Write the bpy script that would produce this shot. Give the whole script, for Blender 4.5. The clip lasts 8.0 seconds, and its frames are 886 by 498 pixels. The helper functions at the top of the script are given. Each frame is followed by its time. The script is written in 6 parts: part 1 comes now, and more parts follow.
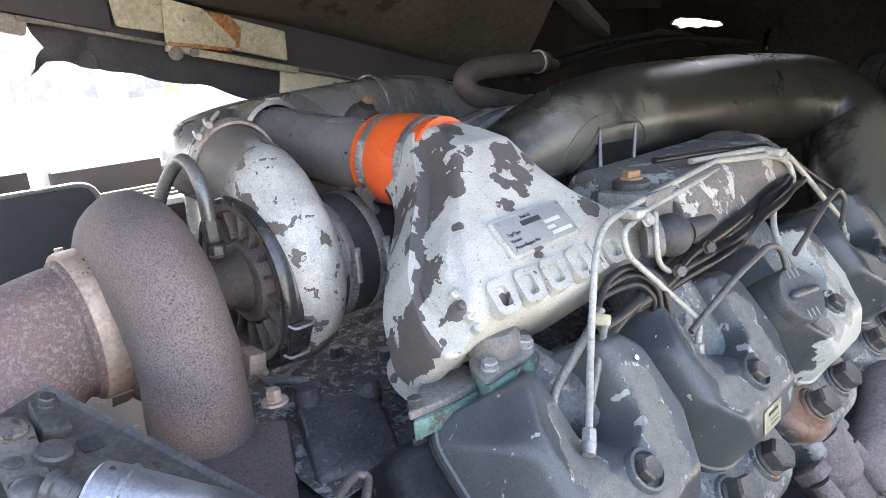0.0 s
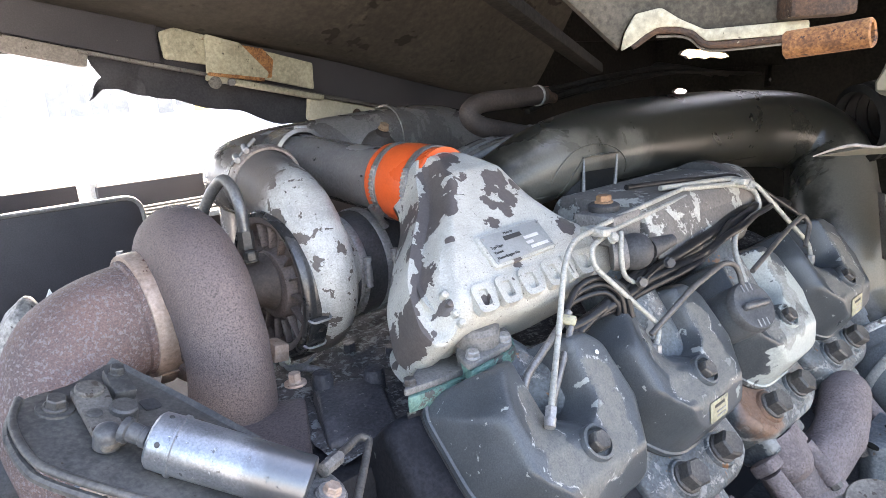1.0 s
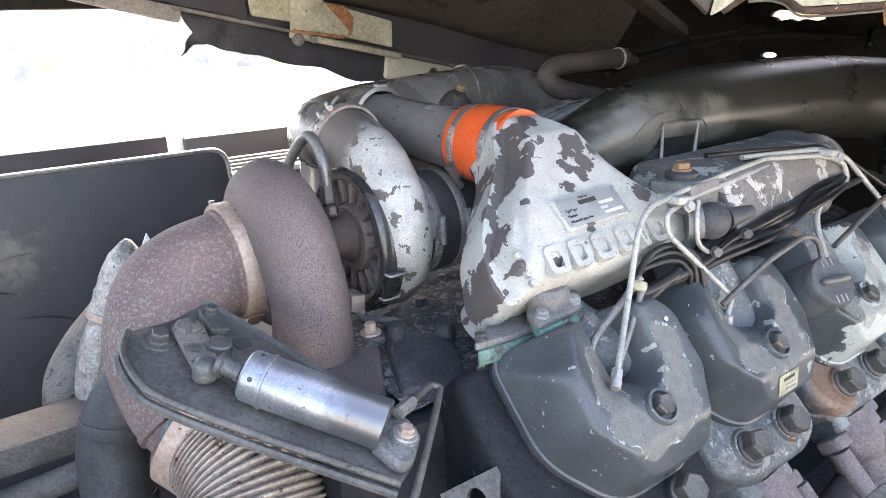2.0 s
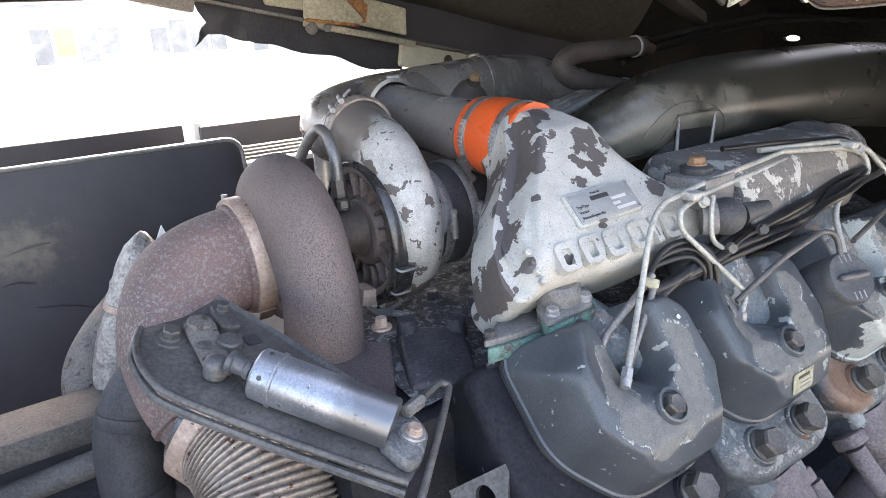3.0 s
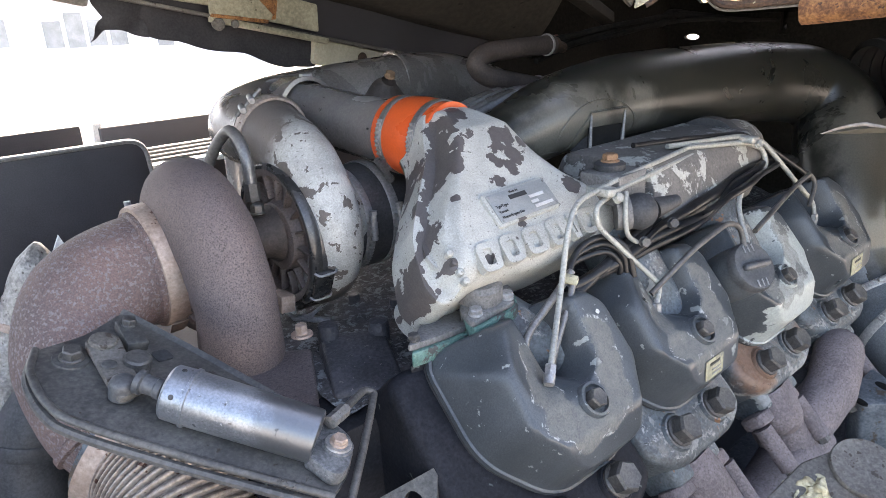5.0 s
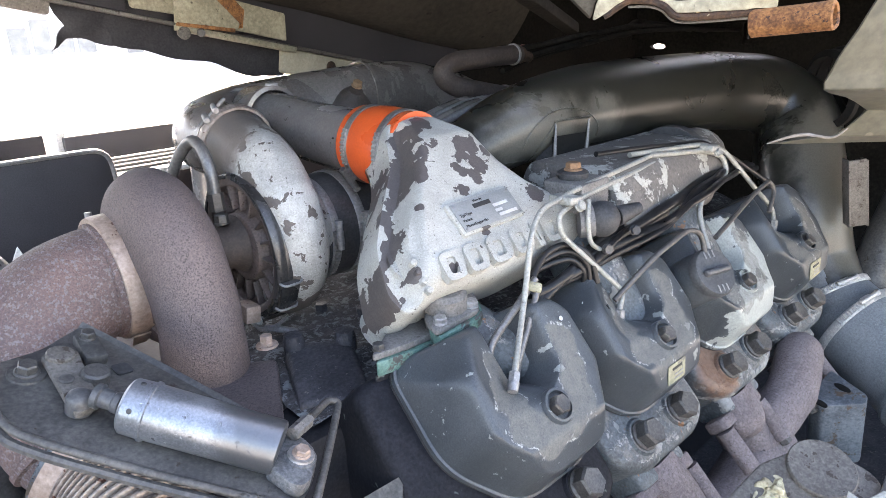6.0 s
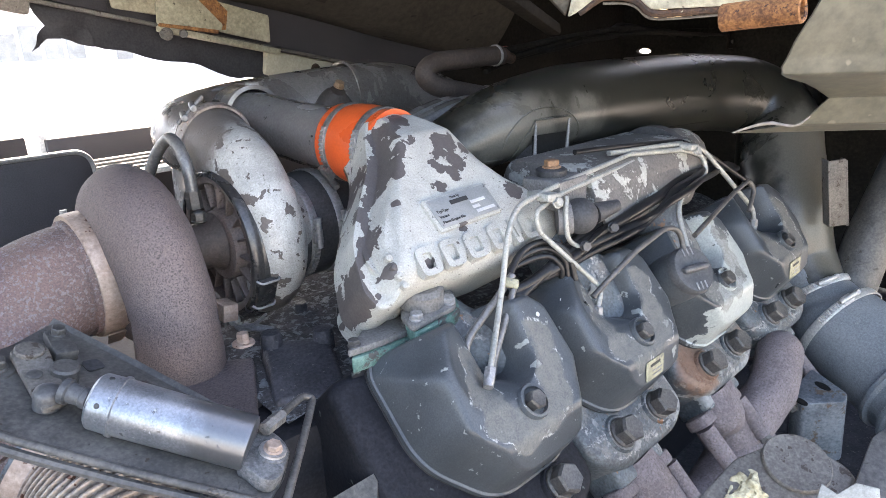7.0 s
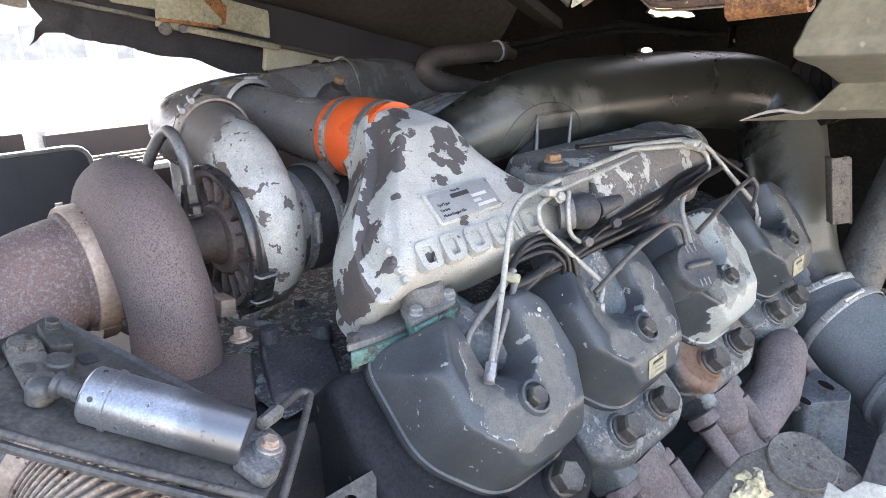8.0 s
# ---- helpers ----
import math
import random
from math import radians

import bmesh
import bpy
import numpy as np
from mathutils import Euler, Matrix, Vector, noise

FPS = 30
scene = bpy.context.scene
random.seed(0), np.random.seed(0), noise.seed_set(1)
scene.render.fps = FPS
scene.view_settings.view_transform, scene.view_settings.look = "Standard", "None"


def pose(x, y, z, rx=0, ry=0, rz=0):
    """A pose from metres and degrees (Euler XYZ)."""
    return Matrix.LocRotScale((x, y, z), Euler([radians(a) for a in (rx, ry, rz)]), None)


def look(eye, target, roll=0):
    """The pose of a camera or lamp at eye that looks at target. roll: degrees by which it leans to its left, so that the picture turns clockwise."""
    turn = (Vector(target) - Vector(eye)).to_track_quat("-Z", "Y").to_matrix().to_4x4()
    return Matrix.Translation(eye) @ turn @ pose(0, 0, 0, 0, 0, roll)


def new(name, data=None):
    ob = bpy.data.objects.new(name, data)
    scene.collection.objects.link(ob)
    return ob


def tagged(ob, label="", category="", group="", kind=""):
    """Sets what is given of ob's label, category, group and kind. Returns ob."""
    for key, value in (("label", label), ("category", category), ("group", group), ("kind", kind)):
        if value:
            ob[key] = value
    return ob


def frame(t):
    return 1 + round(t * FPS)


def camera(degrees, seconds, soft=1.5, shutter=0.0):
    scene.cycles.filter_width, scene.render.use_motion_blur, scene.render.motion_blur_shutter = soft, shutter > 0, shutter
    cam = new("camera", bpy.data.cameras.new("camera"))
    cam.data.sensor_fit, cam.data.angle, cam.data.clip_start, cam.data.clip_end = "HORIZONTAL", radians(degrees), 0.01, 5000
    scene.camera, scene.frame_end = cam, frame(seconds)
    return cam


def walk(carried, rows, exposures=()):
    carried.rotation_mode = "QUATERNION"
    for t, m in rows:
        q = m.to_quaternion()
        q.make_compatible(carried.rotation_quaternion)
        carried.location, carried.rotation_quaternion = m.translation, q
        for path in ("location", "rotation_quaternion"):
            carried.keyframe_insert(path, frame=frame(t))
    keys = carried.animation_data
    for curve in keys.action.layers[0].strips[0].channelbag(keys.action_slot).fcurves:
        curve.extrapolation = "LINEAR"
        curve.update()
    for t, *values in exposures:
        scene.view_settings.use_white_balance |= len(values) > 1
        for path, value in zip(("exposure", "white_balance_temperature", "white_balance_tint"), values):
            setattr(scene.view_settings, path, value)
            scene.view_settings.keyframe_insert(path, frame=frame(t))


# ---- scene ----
cam = camera(67.34, 8.0, soft=0.6)
ROWS = [
    (0, -0.3299, -0.1845, 1.6585, 73.77, 4.21, -44.02),
    (0.5, -0.3488, -0.2259, 1.6657, 74.91, 3.9, -43.96),
    (1, -0.3793, -0.27, 1.6765, 75.5, 3.48, -41.97),
    (1.5, -0.3881, -0.2836, 1.6766, 74.6, 2.82, -37.73),
    (2, -0.3962, -0.2781, 1.6809, 72.43, 2.67, -35.89),
    (3.5, -0.3816, -0.277, 1.6923, 70.71, 3.01, -34.31),
    (4, -0.3793, -0.2706, 1.6901, 70.39, 2.78, -38.58),
    (4.5, -0.3826, -0.2672, 1.691, 70.32, 2.63, -40.46),
    (6, -0.3758, -0.2779, 1.6941, 70.98, 2.29, -43.64),
    (6.5, -0.3744, -0.2726, 1.6892, 71.36, 2.2, -44.17),
    (7, -0.3681, -0.2879, 1.6847, 71.52, 2.16, -44.37),
    (7.5, -0.3539, -0.2919, 1.679, 71.54, 2.08, -44.45),
    (8, -0.3646, -0.2833, 1.6766, 71.6, 1.97, -44.31),
]
walk(cam, [(t, pose(x, y, z, rx, ry, rz)) for t, x, y, z, rx, ry, rz in ROWS], [(0.0, 3.32, 7850, 17), (1.0, 3.36, 7850, 17), (2.1, 3.38, 7850, 17), (3.5, 2.98, 7850, 17), (4.5, 2.9, 7850, 17), (6.0, 3.24, 7850, 17), (6.5, 3.24, 7850, 17), (8.0, 3.2, 7850, 17)])

# ---- daylight ----
world = bpy.data.worlds.new("sky")
scene.world = world
world.use_nodes = True
tree = world.node_tree
tree.nodes.clear()
sky = tree.nodes.new("ShaderNodeTexSky")
sky.sky_type, sky.sun_disc = "NISHITA", False
sky.sun_elevation, sky.sun_rotation = radians(48), radians(35)
sky.dust_density, sky.air_density = 3.0, 1.0
back = tree.nodes.new("ShaderNodeBackground")
back.inputs["Strength"].default_value = 0.15
outp = tree.nodes.new("ShaderNodeOutputWorld")
tree.links.new(sky.outputs[0], back.inputs[0])
tree.links.new(back.outputs[0], outp.inputs[0])
sun = new("sun", bpy.data.lights.new("sun", "SUN"))
sun.data.energy, sun.data.angle, sun.data.color = 4.0, radians(0.6), (1.0, 0.95, 0.88)
sun.matrix_world = look((0.0, 0.0, 0.0), (-0.384, -0.548, -0.743))
from mathutils.bvhtree import BVHTree

# ---- small building helpers ----
def thing(name, at, label, category, group="", kind=""):
    """An Empty at the base of a thing, which carries its tags."""
    ob = new(name)
    ob.empty_display_size = 0.02
    ob.location = at
    return tagged(ob, label, category, group, kind)


def part(name, bm, mat, parent=None, label="", sharp=38, smooth=True):
    """Links a bmesh, made in world places, as one mesh under a thing or a part."""
    me = bpy.data.meshes.new(name)
    bmesh.ops.recalc_face_normals(bm, faces=bm.faces[:])
    bm.to_mesh(me)
    bm.free()
    me.materials.append(mat)
    if smooth:
        me.polygons.foreach_set("use_smooth", [True] * len(me.polygons))
        me.set_sharp_from_angle(angle=radians(sharp))
    ob = new(name, me)
    if parent is not None:
        ob.parent = parent
        m = Matrix()
        p = parent
        while p is not None:
            m = p.matrix_basis @ m
            p = p.parent
        ob.matrix_parent_inverse = Matrix.Translation(m.translation).inverted() if parent.type == "EMPTY" else Matrix()
        if label:
            ob["label"] = label
    return ob


def spline(pts, n=8):
    """Catmull-Rom points through pts, n to a span."""
    p = [Vector(q) for q in pts]
    if len(p) == 2:
        return [p[0].lerp(p[1], i / n) for i in range(n + 1)]
    p = [p[0] * 2 - p[1]] + p + [p[-1] * 2 - p[-2]]
    out = []
    for i in range(1, len(p) - 2):
        a, b, c, d = p[i - 1 : i + 3]
        for k in range(n):
            t = k / n
            out.append(0.5 * (2 * b + (c - a) * t + (2 * a - 5 * b + 4 * c - d) * t * t + (3 * b - a - 3 * c + d) * t**3))
    out.append(p[-2])
    return out


def rounded(pts, r, n=5):
    """A bent path: straight runs, with arcs of about radius r at the inner points."""
    p = [Vector(q) for q in pts]
    out = [p[0]]
    for a, b, c in zip(p, p[1:], p[2:]):
        k = min(r, (a - b).length * 0.48, (c - b).length * 0.48)
        s, e = b + (a - b).normalized() * k, b + (c - b).normalized() * k
        out += [s.lerp(b, t).lerp(b.lerp(e, t), t) for t in [i / n for i in range(n + 1)]]
    return out + [p[-1]]


def sweep(path, radius, seg=16, caps=True, bm=None, flat=1.0, up=None, section=None):
    """A tube along a path. radius: one, or one per point of the path spread evenly; flat squashes it across up."""
    bm = bm or bmesh.new()
    path = [Vector(p) for p in path]
    n = len(path)
    rad = [radius] * n if isinstance(radius, (int, float)) else [float(r) for r in np.interp(np.linspace(0, 1, n), np.linspace(0, 1, len(radius)), radius)]
    side = None
    rings = []
    for i, p in enumerate(path):
        t = (path[min(i + 1, n - 1)] - path[max(i - 1, 0)]).normalized()
        if side is None:
            side = t.cross(Vector(up) if up else (Vector((0, 0, 1)) if abs(t.z) < 0.9 else Vector((0, 1, 0)))).normalized()
        side = (side - t * side.dot(t)).normalized()
        top = side.cross(t)
        ring = []
        for k in range(seg):
            a = 2 * math.pi * k / seg
            s = section(a) if section else 1.0
            ring.append(bm.verts.new(p + rad[i] * s * (math.cos(a) * side + flat * math.sin(a) * top)))
        rings.append(ring)
    for a, b in zip(rings, rings[1:]):
        for k in range(seg):
            bm.faces.new((a[k], a[(k + 1) % seg], b[(k + 1) % seg], b[k]))
    if caps:
        bm.faces.new(rings[0][::-1])
        bm.faces.new(rings[-1])
    return bm


def revolve(profile, at, axis, seg=40, bm=None, closed=False):
    """Turns (along, radius) pairs about an axis through at."""
    bm = bm or bmesh.new()
    axis = Vector(axis).normalized()
    a = axis.orthogonal().normalized()
    b = axis.cross(a)
    rings = [[bm.verts.new(Vector(at) + axis * x + r * (math.cos(2 * math.pi * k / seg) * a + math.sin(2 * math.pi * k / seg) * b)) for k in range(seg)] for x, r in profile]
    pairs = list(zip(rings, rings[1:])) + ([(rings[-1], rings[0])] if closed else [])
    for p, q in pairs:
        for k in range(seg):
            bm.faces.new((p[k], p[(k + 1) % seg], q[(k + 1) % seg], q[k]))
    if not closed:
        bm.faces.new(rings[0][::-1])
        bm.faces.new(rings[-1])
    return bm


def box(m, size, bevel=0.0, bm=None, seg=2):
    """A box of that size, centred on the matrix m, with rounded edges."""
    own = bmesh.new()
    bmesh.ops.create_cube(own, size=1, matrix=Matrix.Diagonal((*size, 1)))
    if bevel:
        bmesh.ops.bevel(own, geom=own.edges[:], offset=bevel, segments=seg, affect="EDGES", profile=0.5)
    own.transform(m)
    return merge(bm, own)


def merge(bm, own):
    if bm is None:
        return own
    me = bpy.data.meshes.new("tmp")
    own.to_mesh(me)
    own.free()
    bm.from_mesh(me)
    bpy.data.meshes.remove(me)
    return bm


def prism(poly, m, depth, bevel=0.0, bm=None, holes=(), seg=2):
    """A plate: the outline poly in the plane of m, from its z = 0 down to -depth, with rounded edges."""
    own = bmesh.new()
    top = own.faces.new([own.verts.new((x, y, 0)) for x, y in poly])
    got = bmesh.ops.extrude_face_region(own, geom=[top])
    bmesh.ops.translate(own, verts=[v for v in got["geom"] if isinstance(v, bmesh.types.BMVert)], vec=(0, 0, -depth))
    bmesh.ops.recalc_face_normals(own, faces=own.faces[:])
    if bevel:
        bmesh.ops.bevel(own, geom=[e for e in own.edges if e.calc_face_angle(0) > 0.6], offset=bevel, segments=seg, affect="EDGES", profile=0.5, clamp_overlap=True)
    bmesh.ops.triangulate(own, faces=[f for f in own.faces if len(f.verts) > 4])
    own.transform(m)
    return merge(bm, own)


def ring_plate(outer, inner, m, depth, bm=None):
    """A plate with one hole: outlines of the same count, joined across."""
    own = bm or bmesh.new()
    n = len(outer)
    loops = [[own.verts.new(m @ Vector((x, y, z))) for x, y in line] for line, z in ((outer, 0), (outer, -depth), (inner, -depth), (inner, 0))]
    for a, b in zip(loops, loops[1:] + loops[:1]):
        for k in range(n):
            own.faces.new((a[k], a[(k + 1) % n], b[(k + 1) % n], b[k]))
    return own


def round_poly(poly, r, n=4):
    """An outline with its corners rounded."""
    out = []
    p = [Vector(q) for q in poly]
    for i, b in enumerate(p):
        a, c = p[i - 1], p[(i + 1) % len(p)]
        k = min(r, (a - b).length * 0.45, (c - b).length * 0.45)
        s, e = b + (a - b).normalized() * k, b + (c - b).normalized() * k
        out += [tuple(s.lerp(b, t).lerp(b.lerp(e, t), t)) for t in [i / n for i in range(n + 1)]]
    return out


def dome(outline, centre, height, m, rings=26, spokes=120, skirt=0.02, lip=0.0, bm=None, base=None):
    """A cast shell over a star-shaped outline: height(u, v, edge) gives its surface, edge being the distance to the outline."""
    bm = bm or bmesh.new()
    line = [Vector(p) for p in outline]
    c = Vector(centre)
    edge_pts = []
    for k in range(spokes):
        a = 2 * math.pi * k / spokes
        d = Vector((math.cos(a), math.sin(a)))
        best = 0.0
        for p, q in zip(line, line[1:] + line[:1]):
            e = q - p
            den = d.x * e.y - d.y * e.x
            if abs(den) > 1e-12:
                w = p - c
                t, s = (w.x * e.y - w.y * e.x) / den, (w.x * d.y - w.y * d.x) / den
                if t > 0 and -1e-6 <= s <= 1 + 1e-6:
                    best = max(best, t)
        edge_pts.append(c + d * best)
    arr = np.array([[p.x, p.y] for p in line])
    nxt = np.roll(arr, -1, axis=0) - arr

    def depth(x, y):
        w = np.array([x, y]) - arr
        t = np.clip((w * nxt).sum(1) / (nxt * nxt).sum(1), 0, 1)
        return float(np.sqrt(((w - nxt * t[:, None]) ** 2).sum(1)).min())

    loops = []
    for i in range(1, rings + 1):
        s = 1 - (1 - i / rings) ** 1.7
        loops.append([bm.verts.new((*(q := c.lerp(e, s)), height(q.x, q.y, depth(q.x, q.y)))) for e in edge_pts])
    mid = bm.verts.new((c.x, c.y, height(c.x, c.y, depth(c.x, c.y))))
    if base is not None:
        steps = ((0.0, 0.006), (lip, 0.005), (lip, 0.0)) if lip else ((0.0, 0.0),)
        for grow, up in steps:
            ring = []
            for e in edge_pts:
                o = (e - c).normalized() * grow
                ring.append(bm.verts.new((e.x + o.x, e.y + o.y, base + up)))
            loops.append(ring)
    else:
        loops.append([bm.verts.new((v.co.x, v.co.y, v.co.z - skirt)) for v in loops[-1]])
    for k in range(spokes):
        bm.faces.new((mid, loops[0][k], loops[0][(k + 1) % spokes]))
        for a, b in zip(loops, loops[1:]):
            bm.faces.new((a[k], b[k], b[(k + 1) % spokes], a[(k + 1) % spokes]))
    bm.faces.new(loops[-1])
    bm.transform(m)
    return bm


def smin(k, *vals):
    """A soft least of the values."""
    v = vals[0]
    for w in vals[1:]:
        h = max(k - abs(v - w), 0.0) / k
        v = min(v, w) - h * h * k * 0.25
    return v


def ease(x):
    x = min(1.0, max(0.0, x))
    return x * x * (3 - 2 * x)


def facing(at, normal, spin=None):
    """A matrix at a place whose z is the normal and whose x lies as near spin as it can."""
    z = Vector(normal).normalized()
    x = Vector(spin) if spin else z.orthogonal()
    x = (x - z * x.dot(z)).normalized()
    y = z.cross(x)
    m = Matrix((x, y, z)).transposed().to_4x4()
    m.translation = Vector(at)
    return m


def wobble(bm, amount, scale, seed=0.0):
    """Shifts the points a little, as hand-made and worn things are."""
    for v in bm.verts:
        v.co += amount * Vector(noise.noise_vector(v.co * scale + Vector((seed, seed, seed))))
    return bm


def hex_bolt(m, size, mat, parent, height=None, washer=1.0, name="bolt", label=""):
    """A hexagon head on a flange; size across the flats."""
    h = height or size * 0.6
    r = size / math.sqrt(3)
    bm = revolve([(0, size * 0.62 * washer), (size * 0.1, size * 0.62 * washer), (size * 0.16, size * 0.55 * washer), (size * 0.17, r * 0.8)], (0, 0, 0), (0, 0, 1), 18)
    own = bmesh.new()
    rings = []
    for z, k in ((size * 0.15, 1.0), (h * 0.86, 1.0), (h, 0.86), (h * 0.97, 0.5)):
        rings.append([own.verts.new((r * k * math.cos(math.pi / 3 * i), r * k * math.sin(math.pi / 3 * i), z)) for i in range(6)])
    for a, b in zip(rings, rings[1:]):
        for i in range(6):
            own.faces.new((a[i], a[(i + 1) % 6], b[(i + 1) % 6], b[i]))
    own.faces.new(rings[-1])
    bm = merge(bm, own)
    bm.transform(m)
    return part(name, bm, mat, parent, label, sharp=25)


def hose_clamp(at, axis, r, width, mat, parent, screw=None, name="hose_clamp", label=""):
    """A band round a hose, with a worm housing and the notched tail where the screw sits."""
    axis = Vector(axis).normalized()
    t = 0.0012
    w = width / 2
    band = part(name, revolve([(-w, r), (-w, r + t), (-w * 0.8, r + t * 1.5), (w * 0.8, r + t * 1.5), (w, r + t), (w, r)], at, axis, 44, closed=True), mat, parent, label)
    if screw:
        out = Vector(screw)
        out = (out - axis * out.dot(axis)).normalized()
        tan = axis.cross(out)
        spot = Vector(at) + out * (r + t * 3)
        m = facing(spot, out, tan)
        bm = box(m, (0.016, width * 0.9, 0.008), 0.0015)
        revolve([(-0.016, 0.0035), (0.012, 0.0035)], m @ Vector((0, 0, 0.003)), tan, 12, bm)
        revolve([(-0.02, 0.0045), (-0.0155, 0.0045)], m @ Vector((0, 0, 0.003)), tan, 6, bm)
        part("screw_housing", bm, mat, band)
        bm = bmesh.new()
        rings = []
        for i in range(36):
            a = (0.012 + i * 0.00105) / r
            o = out * math.cos(a) + tan * math.sin(a)
            high = r + t * (3.1 if i % 4 in (1, 2) else 1.9)
            rings.append([bm.verts.new(Vector(at) + o * h + axis * (width * k)) for h, k in ((r, -0.31), (high, -0.31), (high, 0.31), (r, 0.31))])
        for ra, rb in zip(rings, rings[1:]):
            for k in range(4):
                bm.faces.new((ra[k], ra[(k + 1) % 4], rb[(k + 1) % 4], rb[k]))
        bm.faces.new(rings[0])
        bm.faces.new(rings[-1][::-1])
        part("notched_tail", bm, M_STEEL if mat is M_WORM else mat, band)
    return band


R2 = math.sqrt(0.5)
BANK = Matrix(((1, 0, 0, 0), (0, -R2, -R2, 0), (0, -R2, R2, 1.4), (0, 0, 0, 1)))  # along the engine, outward down the bank, up off the bank


def bank(u, v, w):
    """A place from the bank's own axes."""
    return BANK @ Vector((u, v, w))

# ---- materials ----
def nodes_of(name):
    mat = bpy.data.materials.new(name)
    mat.use_nodes = True
    t = mat.node_tree
    return mat, t, t.nodes["Principled BSDF"]


def put(t, kind, **sockets):
    n = t.nodes.new(kind)
    for k, v in sockets.items():
        n.inputs[k.replace("_", " ")].default_value = v
    return n


def math_node(t, op, a, b=None, clamp=False):
    n = t.nodes.new("ShaderNodeMath")
    n.operation, n.use_clamp = op, clamp
    for i, v in enumerate((a, b)):
        if v is None:
            continue
        if isinstance(v, (int, float)):
            n.inputs[i].default_value = v
        else:
            t.links.new(v, n.inputs[i])
    return n.outputs[0]


def noise_fac(t, vec, scale, detail=4.0, rough=0.55, distort=0.0):
    n = put(t, "ShaderNodeTexNoise", Scale=scale, Detail=detail, Roughness=rough, Distortion=distort)
    t.links.new(vec, n.inputs["Vector"])
    return n.outputs["Fac"]


def step(t, value, low, high):
    n = t.nodes.new("ShaderNodeMapRange")
    n.interpolation_type = "SMOOTHSTEP"
    t.links.new(value, n.inputs["Value"])
    n.inputs["From Min"].default_value, n.inputs["From Max"].default_value = low, high
    return n.outputs[0]


def mix(t, fac, a, b):
    n = t.nodes.new("ShaderNodeMix")
    n.data_type = "RGBA"
    for sock, v in ((n.inputs[0], fac), (n.inputs[6], a), (n.inputs[7], b)):
        if isinstance(v, (int, float)):
            sock.default_value = v
        elif isinstance(v, tuple):
            sock.default_value = (*v, 1)
        else:
            t.links.new(v, sock)
    return n.outputs[2]


